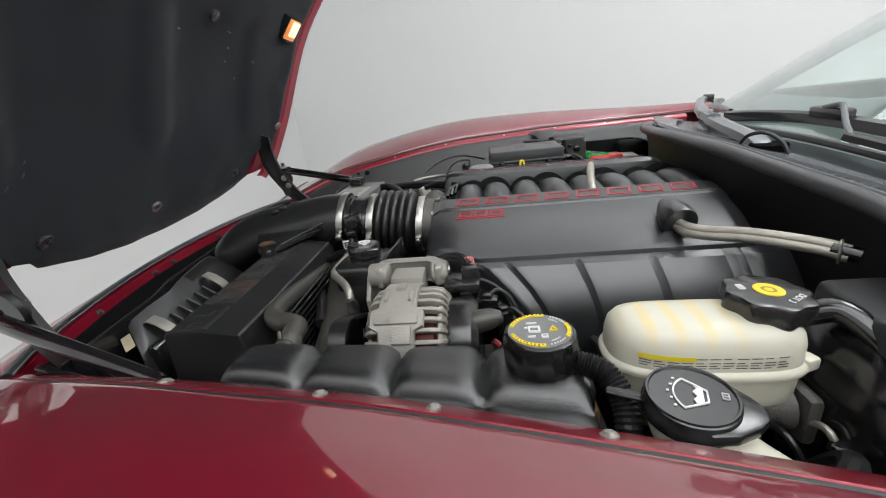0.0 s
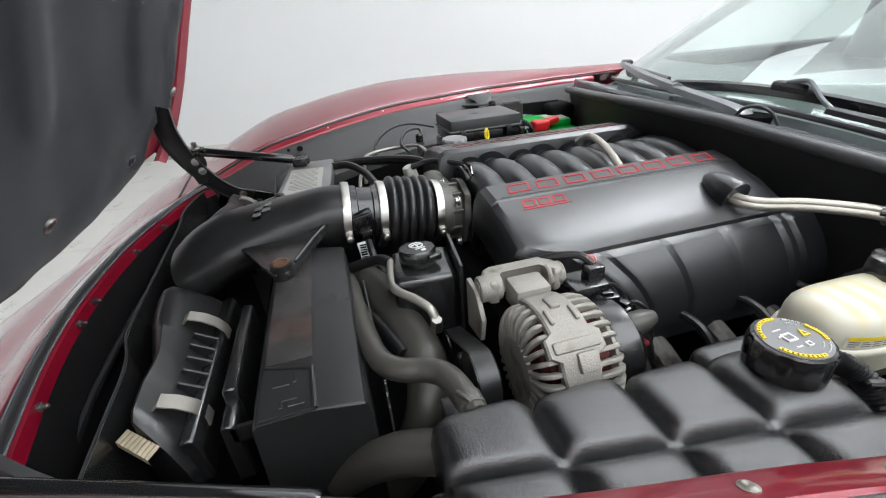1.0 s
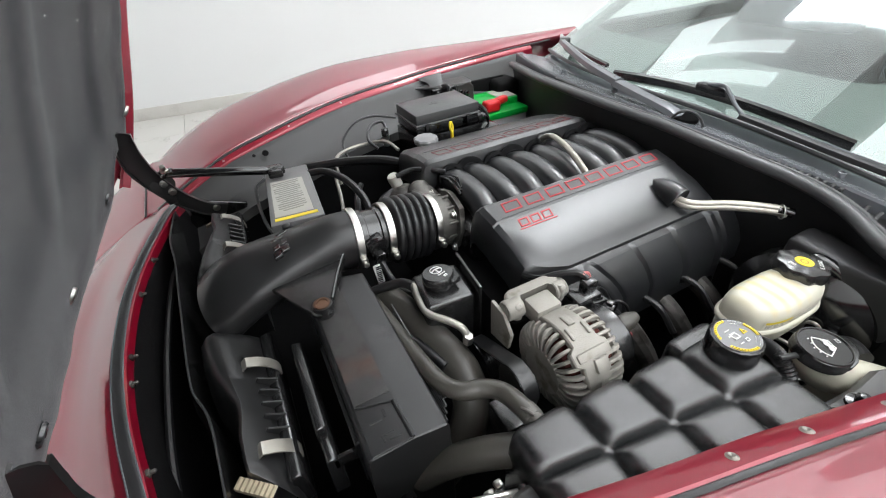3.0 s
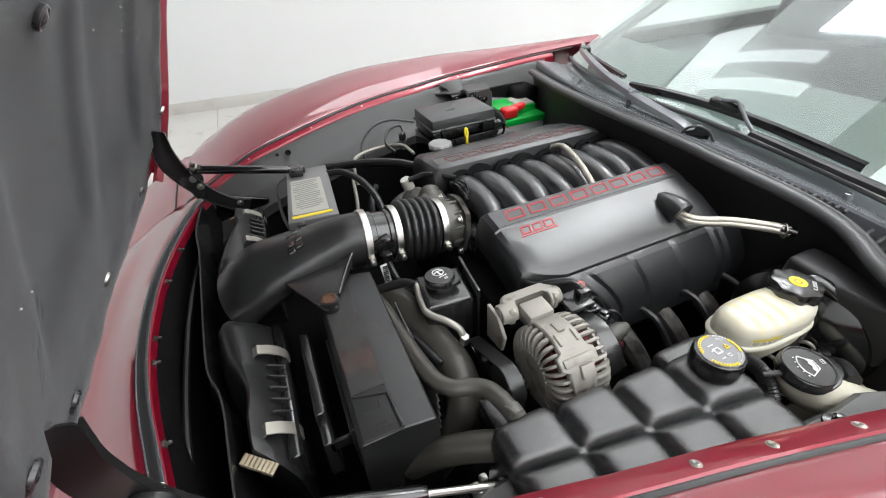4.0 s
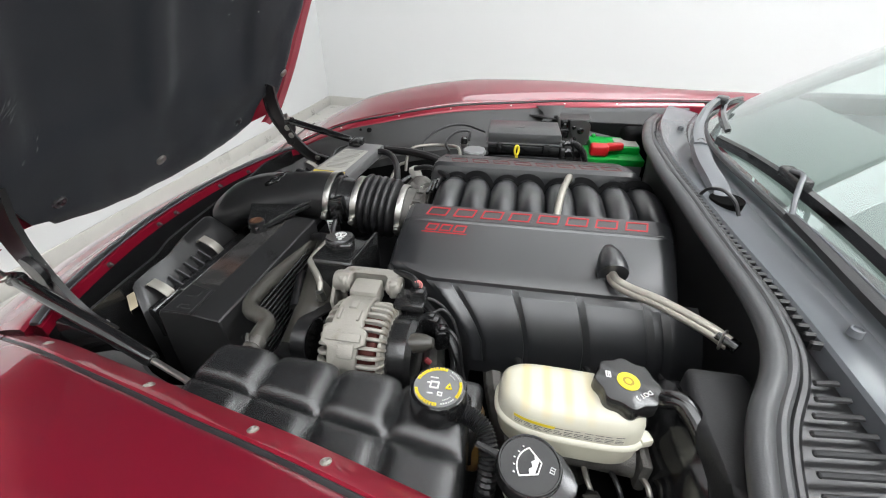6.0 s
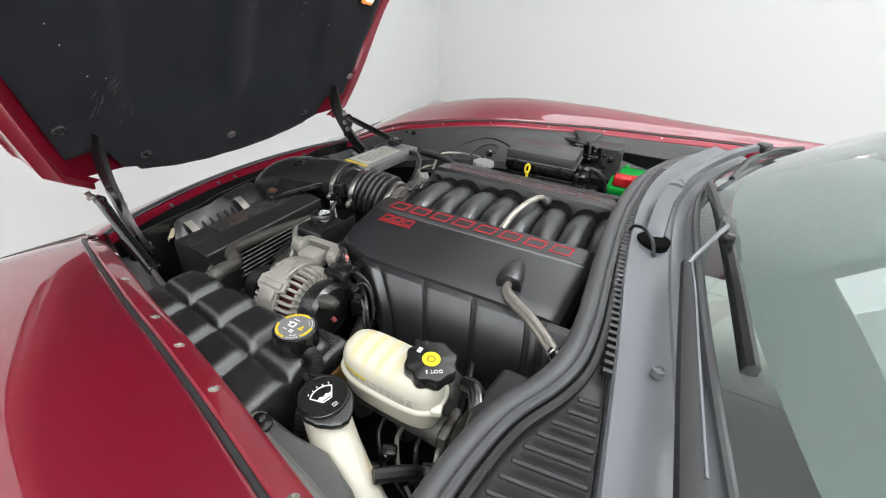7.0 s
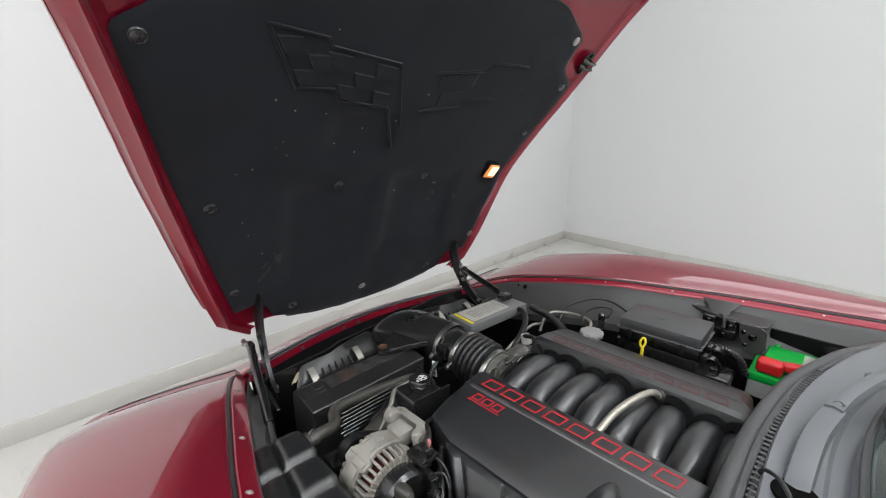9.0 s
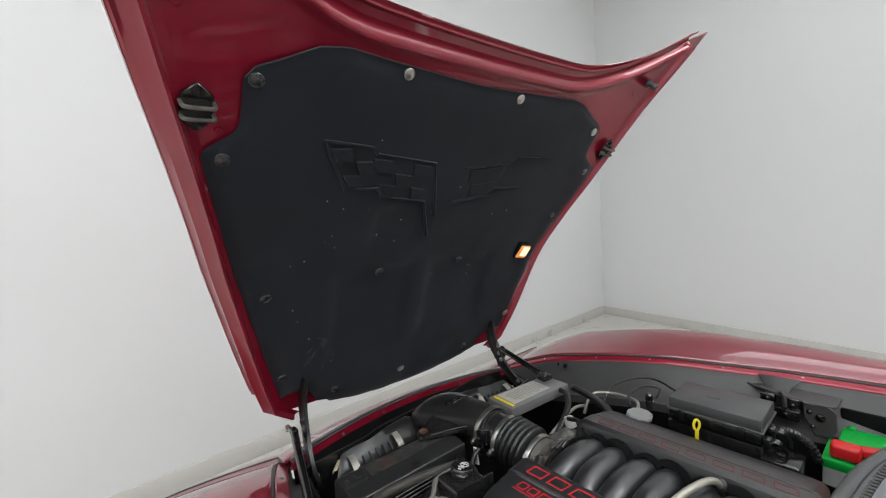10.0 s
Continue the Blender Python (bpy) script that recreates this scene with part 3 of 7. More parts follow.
for s in (-1, 1):
    bm = bmesh.new()
    box(bm, (1.85, s * 0.37, 0.95), (0.16, 0.44, 0.5), 0.05, Matrix.Rotation(radians(15), 4, "Y"), 3)
    part("seat_back", bm, COVER, car, "dark seat back inside the cabin")

# ---- hood ----
HINGE = Vector((-0.75, 0, 0.636))
OPEN = Matrix.Translation(HINGE) @ Matrix.Rotation(radians(-50), 4, "Y") @ Matrix.Translation(-HINGE)
LINC = table([(-0.64, 0.64, 0.60), (-0.56, 0.666, 0.62), (-0.40, 0.722, 0.665), (-0.17, 0.793, 0.745), (0.0, 0.822, 0.765), (0.166, 0.841, 0.772), (0.4, 0.855, 0.79), (0.7, 0.862, 0.80)])
TOPC = table([(-0.66, 0.70, 0), (-0.4, 0.80, 0), (-0.17, 0.86, 0), (0.1, 0.895, 0), (0.7, 0.89, 0)])


def hood_edge(x):
    if x < -0.55:
        return 0.44 + 0.1 * (x + 0.62), LIP(x)[1]
    return LIP(x)[0] + 0.022, LIP(x)[1] + 0.006


def hood_rear(v):
    return 0.487 + 0.035 * v * v + 0.19 * max(0.0, (abs(v) - 0.45) / 0.55) ** 2


def under(x, y, lift=0.0):
    """The underside of the shut hood."""
    ye = hood_edge(x)[0] - 0.012
    c, e = LINC(x)
    v = min(1.0, abs(y) / ye)
    return Vector((x, y, e + (c - e) * (1 - v * v) + lift))


def grid_vs(n):
    return [-1 + 2 * k / n for k in range(n + 1)]


hood = thing("hood", OPEN @ Vector((-0.63, 0, 0.70)), "dark red car hood tilted forward, with a black felt liner", "hood")
bm = bmesh.new()
rows = []
for v in grid_vs(40):
    row = []
    for i in range(26):
        t = i / 25
        x = (NOSE(0.44 * v)[0] - 0.01) * (1 - t) + hood_rear(v) * t
        ye, ze = hood_edge(x)
        row.append(OPEN @ Vector((x, ye * v, ze + (TOPC(x)[0] - ze) * (1 - v * v) ** 0.8)))
    rows.append(row)
sheet(bm, rows)
bmesh.ops.recalc_face_normals(bm, faces=bm.faces)
bmesh.ops.solidify(bm, geom=bm.faces[:], thickness=0.006)
part("hood_skin", bm, PAINT, hood, "glossy dark red outer skin")
# rim that joins skin and inner panel along both sides
for s in (-1, 1):
    bm = bmesh.new()
    rows = []
    for i in range(30):
        x = -0.56 + i * (0.66 + 0.56) / 29
        ye, ze = hood_edge(x)
        q = under(x, s * (ye - 0.012))
        rows.append([OPEN @ Vector((x, s * (ye - 0.002), ze - 0.004)), OPEN @ Vector((x, s * (ye - 0.008), ze - 0.010)), OPEN @ Vector((x, s * (ye - 0.015), q.z + 0.018)), OPEN @ Vector((x, s * (ye - 0.034), q.z + 0.006)), OPEN @ Vector((x, s * (ye - 0.040), q.z - 0.003)), OPEN @ Vector((x, s * (ye - 0.045), q.z - 0.002)), OPEN @ (under(x, s * (ye - 0.050)) + Z * 0.004), OPEN @ (under(x, s * (ye - 0.066)) + Z * 0.006)])
    sheet(bm, rows)
    part("side_rim", bm, PAINT_IN, hood, "red folded side rim of the hood", 30)
bm = bmesh.new()
rows = []
for v in grid_vs(40):
    row = []
    for i in range(64):
        t = 0.84 * i / 20 if i < 20 else 0.84 + 0.16 * (i - 20) / 43
        x = (NOSE(0.44 * v)[0] + 0.02) * (1 - t) + (hood_rear(v) - 0.008) * t
        ye = hood_edge(x)[0]
        p = under(x, (ye - 0.045) * v, 0.02 * min(1, max(0, (0.32 - x) / 0.1)) * min(1, max(0, (0.80 - abs(v)) / 0.1)))
        # folded lip, recess and rounded ridge along the rear edge
        p.z += float(np.interp(hood_rear(v) - x, (0.008, 0.014, 0.020, 0.038, 0.048, 0.058, 0.068, 0.078, 0.092, 0.12), (0.006, 0.004, 0.020, 0.020, 0.006, -0.005, -0.006, 0.002, 0.007, 0.008)))
        row.append(OPEN @ p)
    rows.append(row)
sheet(bm, rows)
part("inner_panel", bm, PAINT_IN, hood, "red painted inner hood panel")


def liner_half(x):
    ye = hood_edge(x)[0]
    k = 1 / (1 + math.exp(-(x - 0.215) / 0.008))
    return (ye - 0.057 - 0.012 * max(0.0, min(1.0, -x / 0.45))) * (1 - k) + (0.585 - 0.25 * (x - 0.27) ** 2) * k - 0.02 * k


bm = bmesh.new()
rows = []
for v in grid_vs(72):
    av = abs(v)
    x0 = NOSE(0.44 * v)[0] + 0.004
    kf = 1 / (1 + math.exp(-(av - 0.80) / 0.012))
    x0 = x0 * (1 - kf) + (-0.485) * kf
    x1 = float(np.interp(av, (0, 0.2, 0.5, 0.68, 0.78, 0.88, 0.95, 0.985, 1.0), (0.380, 0.384, 0.394, 0.402, 0.394, 0.368, 0.352, 0.342, 0.325)))
    row = []
    for i in range(66):
        t = i / 65
        x = x0 * (1 - t) + x1 * t
        y = liner_half(x) * v
        p = under(x, y, -0.004)
        # shallow pressed pockets and an uneven lie
        for cx, cy, rx, ry, dp in ((-0.30, -0.17, 0.13, 0.13, 0.010), (-0.30, 0.17, 0.13, 0.13, 0.010), (-0.03, -0.12, 0.06, 0.09, 0.007)):
            q = max(abs((x - cx) / rx), abs((y - cy) / ry))
            p.z += dp / (1 + math.exp((q - 1) / 0.07))
        p.z += (0.005 if x < -0.1 else 0.005 * math.exp(-(x + 0.1) / 0.04)) * noise.noise(Vector((x * 4.5, y * 5.5, 7))) + 0.002 * noise.noise(Vector((x * 11, y * 11, 0))) + (0.004 * noise.noise(Vector((x * 14, y * 14, 3))) if av > 0.85 or t < 0.08 else 0)
        if t in (0, 1) or av == 1:
            p.z += 0.007
        row.append(OPEN @ p)
    rows.append(row)
sheet(bm, rows)
liner = part("liner", bm, LINER, hood, "black felt hood liner with pressed pockets", 50)
bm = bmesh.new()
tube(bm, [p + OPEN.to_3x3() @ Vector((0.0015, 0, -0.005)) for p in [r[-1] for r in rows]], 0.0012, 6, 1)
part("cut_edge", bm, GREYPL, liner, "pale cut edge of the felt")
for x, y in ((-0.56, -0.01), (-0.535, -0.27), (-0.535, 0.27), (-0.412, -0.44), (-0.412, 0.45), (-0.174, -0.487), (-0.003, 0.535), (-0.174, -0.157), (-0.174, 0.157), (0.184, -0.595), (0.184, 0.585), (0.326, -0.545), (0.324, 0.533), (0.376, -0.227), (0.37, 0.154)):
    bm = bmesh.new()
    m = OPEN @ Matrix.Translation(under(x, y, -0.006)) @ Matrix.Rotation(math.pi, 4, "X")
    lathe(bm, [(0.0130, -0.003), (0.0132, 0.0005), (0.0120, 0.0022), (0.0105, 0.0022), (0.0098, 0.0012), (0.005, 0.0032), (0.0, 0.0036)], m, 24)
    part("push_rivet", bm, STEEL if (x, y) in ((-0.56, -0.01), (0.376, -0.227), (-0.412, 0.45), (0.324, 0.533), (0.37, 0.154)) else RIVET, liner)


def emboss(poly, depth=0.007):
    bm = bmesh.new()
    a = [bm.verts.new(OPEN @ under(x, y, -0.0035)) for x, y in poly]
    cx, cy = sum(p[0] for p in poly) / len(poly), sum(p[1] for p in poly) / len(poly)
    b = [bm.verts.new(OPEN @ under(cx + (x - cx) * 0.93, cy + (y - cy) * 0.93, -0.0035 - depth)) for x, y in poly]
    k = len(poly)
    bm.faces.new(b)
    for i in range(k):
        bm.faces.new((a[i], a[(i + 1) % k], b[(i + 1) % k], b[i]))
    part("pressed_mark", bm, LINER, liner, "pressed black felt relief", 20)


def lerp2(a, b, t):
    return (a[0] + (b[0] - a[0]) * t, a[1] + (b[1] - a[1]) * t)


def checks(tl, tr, bl, br, nu, nv, keep):
    for i in range(nu):
        for j in range(nv):
            if (i + j) % 2 != keep:
                continue
            q = [lerp2(lerp2(tl, tr, u), lerp2(bl, br, u), w) for u, w in ((i / nu, j / nv), ((i + 1) / nu, j / nv), ((i + 1) / nu, (j + 1) / nv), (i / nu, (j + 1) / nv))]
            emboss(q, 0.006)


checks((0.200, -0.379), (0.201, -0.273), (0.103, -0.316), (0.103, -0.231), 2, 3, 0)
checks((0.177, -0.266), (0.154, -0.070), (0.072, -0.212), (0.053, -0.070), 3, 3, 0)


def pressed_line(pts, r=0.0042):
    bm = bmesh.new()
    tube(bm, [OPEN @ under(x, y, -0.0045) for x, y in pts], r, 8, 1, flat=0.8)
    part("pressed_line", bm, LINER, liner, "pressed black felt line", 60)


pressed_line([(0.218, -0.398), (0.203, -0.268), (0.186, -0.254), (0.164, -0.062), (-0.003, -0.004)])
pressed_line([(0.218, -0.398), (0.096, -0.322), (0.093, -0.229), (0.067, -0.211), (0.047, -0.061), (-0.070, -0.012)])
pressed_line([(0.152, 0.055), (0.177, 0.227), (0.206, 0.246), (0.216, 0.395)])
pressed_line([(0.040, 0.045), (0.068, 0.191), (0.090, 0.203), (0.101, 0.306)])
emboss([(0.145, 0.075), (0.168, 0.215), (0.128, 0.21), (0.108, 0.08)], 0.003)
emboss([(0.100, 0.10), (0.115, 0.20), (0.078, 0.195), (0.062, 0.10)], 0.003)
# pale flecks on the felt
bm = bmesh.new()
rng = random.Random(5)
for cx, cy, n, sp in ((-0.02, -0.33, 9, 0.06), (-0.28, 0.22, 6, 0.04), (-0.3, -0.42, 4, 0.05), (0.0, 0.35, 4, 0.06), (-0.1, -0.1, 6, 0.15)):
    for k in range(n):
        x, y = cx + rng.gauss(0, sp), cy + rng.gauss(0, sp)
        p = OPEN @ under(x, y, -0.0085)
        lathe(bm, [(rng.uniform(0.0006, 0.0016), 0), (0.0005, 0.0012)], Matrix.Translation(p) @ OPEN.to_3x3().to_4x4() @ Matrix.Rotation(math.pi, 4, "X"), 6)
tagged(part("lint", bm, WHITE, liner, "pale flecks of lint"), kind="stuff")
bm = bmesh.new()
for cx, cy, n, sp, ln in ((-0.345, -0.315, 9, 0.010, 0.030), (-0.385, -0.35, 8, 0.012, 0.022), (-0.41, -0.30, 4, 0.010, 0.014), (-0.52, -0.27, 3, 0.012, 0.012)):
    for k in range(n):
        x, y = cx + rng.gauss(0, sp), cy + rng.gauss(0, sp)
        l, w, an = ln * rng.uniform(0.3, 1.0), rng.uniform(0.0004, 0.0013), radians(223 + rng.gauss(0, 9))
        d, e = Vector((math.cos(an), math.sin(an))), Vector((-math.sin(an), math.cos(an)))
        vs = [bm.verts.new(OPEN @ under(x + d.x * a * l + e.x * b * w, y + d.y * a * l + e.y * b * w, -0.0085 - c)) for a, b, c in ((0, 0, 0), (0.4, 1, 0), (1, 0, 0), (0.5, -1, 0), (0.45, 0, 0.0005))]
        for i in range(4):
            bm.faces.new((vs[i], vs[(i + 1) % 4], vs[4]))
tagged(part("scuff", bm, SEAL, liner, "pale scuffs on the felt"), kind="stuff")
# lamp
bm = bmesh.new()
m = OPEN @ Matrix.Translation(under(-0.15, 0.445, -0.012)) @ Matrix.Rotation(radians(-12), 4, "X")
box(bm, (0, 0, 0), (0.066, 0.046, 0.024), 0.004)
bmesh.ops.transform(bm, matrix=m, verts=bm.verts)
lamp = part("lamp_housing", bm, PLASTIC, hood, "black housing of the under-hood lamp")
bm = bmesh.new()
box(bm, (0.002, 0.002, -0.0125), (0.056, 0.042, 0.010), 0.003)
bmesh.ops.transform(bm, matrix=m, verts=bm.verts)
part("reflector", bm, LAMP_RIM, lamp, "orange glowing rim of the lamp")
bm = bmesh.new()
box(bm, (0.006, 0.005, -0.0165), (0.042, 0.030, 0.008), 0.003)
bmesh.ops.transform(bm, matrix=m, verts=bm.verts)
part("lamp_lens", bm, LAMP, lamp, "lit warm lamp lens")
# latch loop and pins
for s in (-1, 1):
    bm = bmesh.new()
    m = OPEN @ Matrix.Translation(under(0.275, s * 0.635, 0.0)) @ Matrix.Rotation(math.pi, 4, "X")
    prism(bm, [(0.042, 0), (0.022, 0.024), (-0.022, 0.024), (-0.042, 0), (-0.022, -0.024), (0.022, -0.024)], 0.0, 0.006, m, 0.002, 1)
    latch = part("latch_plate", bm, GLOSS, hood, "black bolted hood latch plate")
    for dx in (-0.028, 0.028):
        bm = bmesh.new()
        bolt(bm, m @ Vector((dx, 0, 0.006)), m.to_3x3() @ Z, 0.0065, 0.006)
        part("latch_bolt", bm, GLOSS, latch)
    bm = bmesh.new()
    for dx in (-0.010, 0.010):
        tube(bm, [m @ Vector(p) for p in ((dx, -0.024, 0.004), (dx, -0.023, 0.020), (dx, -0.016, 0.026), (dx, 0.016, 0.026), (dx, 0.023, 0.020), (dx, 0.024, 0.004))], 0.0036, 8, 3)
    part("striker_loop", bm, DULL, latch, "dull steel striker loop")
    bm = bmesh.new()
    m = OPEN @ Matrix.Translation(under(0.515, s * 0.668, 0.0)) @ Matrix.Rotation(math.pi, 4, "X")
    lathe(bm, [(0.014, 0), (0.014, 0.008), (0.008, 0.01), (0.008, 0.022), (0.011, 0.024), (0.009, 0.034), (0, 0.036)], m, 18)
    part("bump_stop", bm, SEAL, hood, "grey rubber bump stop")
for x, y in ((0.42, -0.66), (0.23, -0.60), (0.47, 0.64)):
    bm = bmesh.new()
    lathe(bm, [(0.009, 0.001), (0.007, 0.001), (0.006, 0.003), (0, 0.003)], OPEN @ Matrix.Translation(under(x, y, 0.008)) @ Matrix.Rotation(math.pi, 4, "X"), 16)
    part("plug", bm, PAINT_IN, hood, "small red painted plug")


def hinge(s):
    bm = bmesh.new()
    P = spline([(-0.568, s * 0.382, 0.895), (-0.580, s * 0.387, 0.858), (-0.577, s * 0.392, 0.81), (-0.556, s * 0.398, 0.757), (-0.527, s * 0.405, 0.709), (-0.49, s * 0.411, 0.672), (-0.45, s * 0.415, 0.652)], 6)
    rows = []
    for i, p in enumerate(P):
        d = (P[min(i + 1, len(P) - 1)] - P[max(i - 1, 0)]).normalized()
        n = d.cross(Y).normalized()
        w = float(np.interp(i / (len(P) - 1), (0, 0.12, 0.3, 0.55, 0.8, 1), (0.012, 0.020, 0.023, 0.019, 0.017, 0.018)))
        rows.append([p - n * w - Y * s * 0.010, p - n * w, p - n * w * 0.4 - Y * s * 0.003, p + n * w * 0.4 - Y * s * 0.003, p + n * w, p + n * w - Y * s * 0.010])
    sheet(bm, rows)
    bmesh.ops.recalc_face_normals(bm, faces=bm.faces)
    bmesh.ops.solidify(bm, geom=bm.faces[:], thickness=0.003)
    arm = part("hinge_arm", bm, MATTE, car, "black pressed steel hood hinge arm")
    bm = bmesh.new()
    box(bm, (-0.475, s * 0.428, 0.63), (0.13, 0.012, 0.09), 0.004, Matrix.Rotation(radians(20), 4, "Y"))
    part("base_plate", bm, GLOSS, arm)
    # pressed boss with the pivot, and the lug that carries the strut's ball
    bm = bmesh.new()
    m = Matrix.Translation((-0.553, s * 0.398, 0.762)) @ Vector((0.25, -s, 0.1)).to_track_quat("Z", "Y").to_matrix().to_4x4()
    lathe(bm, [(0.026, -0.006), (0.026, 0.002), (0.021, 0.006), (0.012, 0.007), (0.0, 0.007)], m, 28)
    prism(bm, [(-0.018, -0.012), (0.018, -0.012), (0.014, -0.050), (-0.006, -0.052)], -0.004, 0.003, m, 0.002, 1)
    part("pivot_boss", bm, MATTE, arm)
    for p in ((-0.548, s * 0.39, 0.766), (-0.540, s * 0.392, 0.742), (-0.47, s * 0.405, 0.668)):
        bm = bmesh.new()
        bolt(bm, p, (0.3, -s, 0), 0.006, 0.007)
        part("pivot_bolt", bm, STEEL, arm, "steel pivot bolt")


hinge(-1)
hinge(1)

# ---- engine covers ----
SEC = [(0.098, 0.728), (0.101, 0.768), (0.106, 0.783), (0.116, 0.7895), (0.163, 0.7845), (0.166, 0.7815), (0.22, 0.7715), (0.258, 0.7575), (0.266, 0.7542), (0.273, 0.7505), (0.2795, 0.747), (0.2835, 0.7445), (0.2855, 0.7375), (0.290, 0.734), (0.312, 0.705), (0.330, 0.665), (0.334, 0.60)]


def sec_z(y):
    return float(np.interp(y, [p[0] for p in SEC], [p[1] for p in SEC]))


def on_cover(x, y, s, lift=0.0):
    return Vector((x, s * y, sec_z(y) + lift))


def decal(name, polys, surface, material, parent, label=""):
    """Thin raised marks that lie on a surface; one mesh for one mark."""
    bm = bmesh.new()
    for poly in polys:
        a = [bm.verts.new(surface(p, -0.001)) for p in poly]
        b = [bm.verts.new(surface(p, 0.0008)) for p in poly]
        k = len(poly)
        bm.faces.new(b)
        for i in range(k):
            bm.faces.new((a[i], a[(i + 1) % k], b[(i + 1) % k], b[i]))
    return part(name, bm, material, parent, label, flat=True)


def engine_cover(s):
    t = thing("engine_cover", (0.2, s * 0.2, 0.6), "dark grey moulded engine cover with red inlaid marks", "engine cover", "engine covers")
    bm = bmesh.new()
    rows = []
    for x, d in ((-0.027, 0.075), (-0.026, 0.045), (-0.024, 0.018), (-0.018, 0.006), (-0.008, 0.0), (0.03, 0), (0.07, 0), (0.12, 0), (0.2, 0), (0.3, 0), (0.38, 0), (0.42, 0), (0.437, 0.002), (0.449, 0.010), (0.456, 0.035)):
        row = []
        for y, z in SEC:
            sx = 0.0
            if x > 0.2:
                sx = -0.03 * max(0, (y - 0.11) / 0.22) * (x - 0.2) / 0.25
            elif x < 0.15:
                sx = (0.07 * min(1, max(0, (y - 0.256) / 0.028)) ** 2 + 0.07 * max(0, (y - 0.285) / 0.045)) * (0.15 - x) / 0.17
            row.append(Vector((x + sx, s * y, z - d * (1 if y > 0.1 else 0.3))))
        rows.append(row)
    sheet(bm, rows)
    shell = part("shell", bm, COVER, t, "", 30)
    # side panels: each swells behind a bevel and steps back at its end, tucked under the lip
    XE = (0.047, 0.086, 0.182, 0.279, 0.374, 0.393, 0.398, 0.452)
    for a, b in zip(XE[:-1], XE[1:]):
        if b - a < 0.01:
            continue
        bm = bmesh.new()
        rows = []
        for k, lift in ((0.0, 0.0), (0.004, 0.0015), (0.010, 0.0055), (0.014, 0.0062), (0.03, 0.006), (0.6, 0.005), (0.9, 0.0045), (0.985, 0.004), (1.0, 0.0)):
            x = a + (b - a) * k if k > 0.05 else a + k
            if k == 0.03:
                x = a + 0.02
            row = []
            for y, z0, f in ((0.2842, 0.7392, 0.0), (0.2875, 0.7362, 0.5), (0.2925, 0.7312, 1), (0.302, 0.7185, 1), (0.312, 0.705, 1), (0.322, 0.686, 1), (0.330, 0.665, 1), (0.333, 0.625, 1)):
                fall = (y - 0.285) / 0.045
                sx = 0.022 * fall + (0.05 * fall * (0.2 - x) / 0.16 if x < 0.2 else -0.04 * fall * (x - 0.2))
                row.append(Vector((x + sx, s * (y + lift * 0.8 * f), z0 + lift * 0.55 * f)))
            rows.append(row)
        sheet(bm, rows)
        part("side_panel", bm, COVER, t, "", 22)
    surface = lambda p, h: on_cover(p[0], p[1], s, h)
    # the wide red mark and the short one under it, as plain slanted frames
    t1, t2 = (0.0030, 0.0030) if s < 0 else (0.0022, 0.0020)
    for k in range(8):
        x0 = 0.018 + 0.0495 * k
        w, sl = 0.037, 0.006
        edge = lambda u, y: (x0 + u + sl * (0.150 - y) / 0.026, y)
        bars = [[edge(0, 0.150), edge(w, 0.150), edge(w, 0.150 - t1), edge(0, 0.150 - t1)], [edge(0, 0.124 + t1), edge(w, 0.124 + t1), edge(w, 0.124), edge(0, 0.124)]]
        bars += [[edge(u, 0.150 - t1), edge(u + t2, 0.150 - t1), edge(u + t2, 0.124 + t1), edge(u, 0.124 + t1)] for u in (0.0, w - t2)]
        decal("red_frame", bars, surface, REDLET if s < 0 else REDDARK, shell)
    if s < 0:
        for k in range(3):
            x0 = 0.024 + 0.025 * k
            edge = lambda u, y: (x0 + u + 0.004 * (0.190 - y) / 0.018, y)
            bars = [[edge(0, y), edge(0.020, y), edge(0.020, y - 0.0026), edge(0, y - 0.0026)] for y in (0.190, 0.1746)]
            bars += [[edge(u, 0.1874), edge(u + 0.0026, 0.1874), edge(u + 0.0026, 0.1746), edge(u, 0.1746)] for u in (0.0, 0.0174)]
            decal("red_frame", bars, surface, REDLET, shell)
        decal("red_bar", [[(0.019, 0.1955), (0.098, 0.1955), (0.099, 0.1935), (0.020, 0.1935)]], surface, REDLET, shell)
    # groove line beside the name
    bm = bmesh.new()
    sheet(bm, [[on_cover(x, 0.1595, s, 0.0006), on_cover(x, 0.1608, s, 0.0016), on_cover(x, 0.162, s, 0.0006)] for x in (0.0, 0.1, 0.2, 0.3, 0.425)])
    part("ridge_line", bm, GREYPL, shell)
    return t


cover_l = engine_cover(-1)
engine_cover(1)
# hooded boss and braided hose on the left cover
bm = bmesh.new()
m = Matrix.Translation((0.331, -0.262, 0.766)) @ Vector((-0.02, 1.0, 0.28)).to_track_quat("Z", "Y").to_matrix().to_4x4()
lathe(bm, [(0.017, 0.002), (0.0215, 0.0), (0.0225, 0.004), (0.0215, 0.018), (0.017, 0.038), (0.009, 0.056), (0.0, 0.064)], m, 24, lambda a, h: 1.0 + 0.18 * max(0, math.sin(a)))
boss = part("hose_boss", bm, COVER, cover_l, "hooded boss over the hose port")
bm = bmesh.new()
lathe(bm, [(0.0165, 0.0035), (0.0, 0.0035)], m, 24)
part("port", bm, DARK, boss)

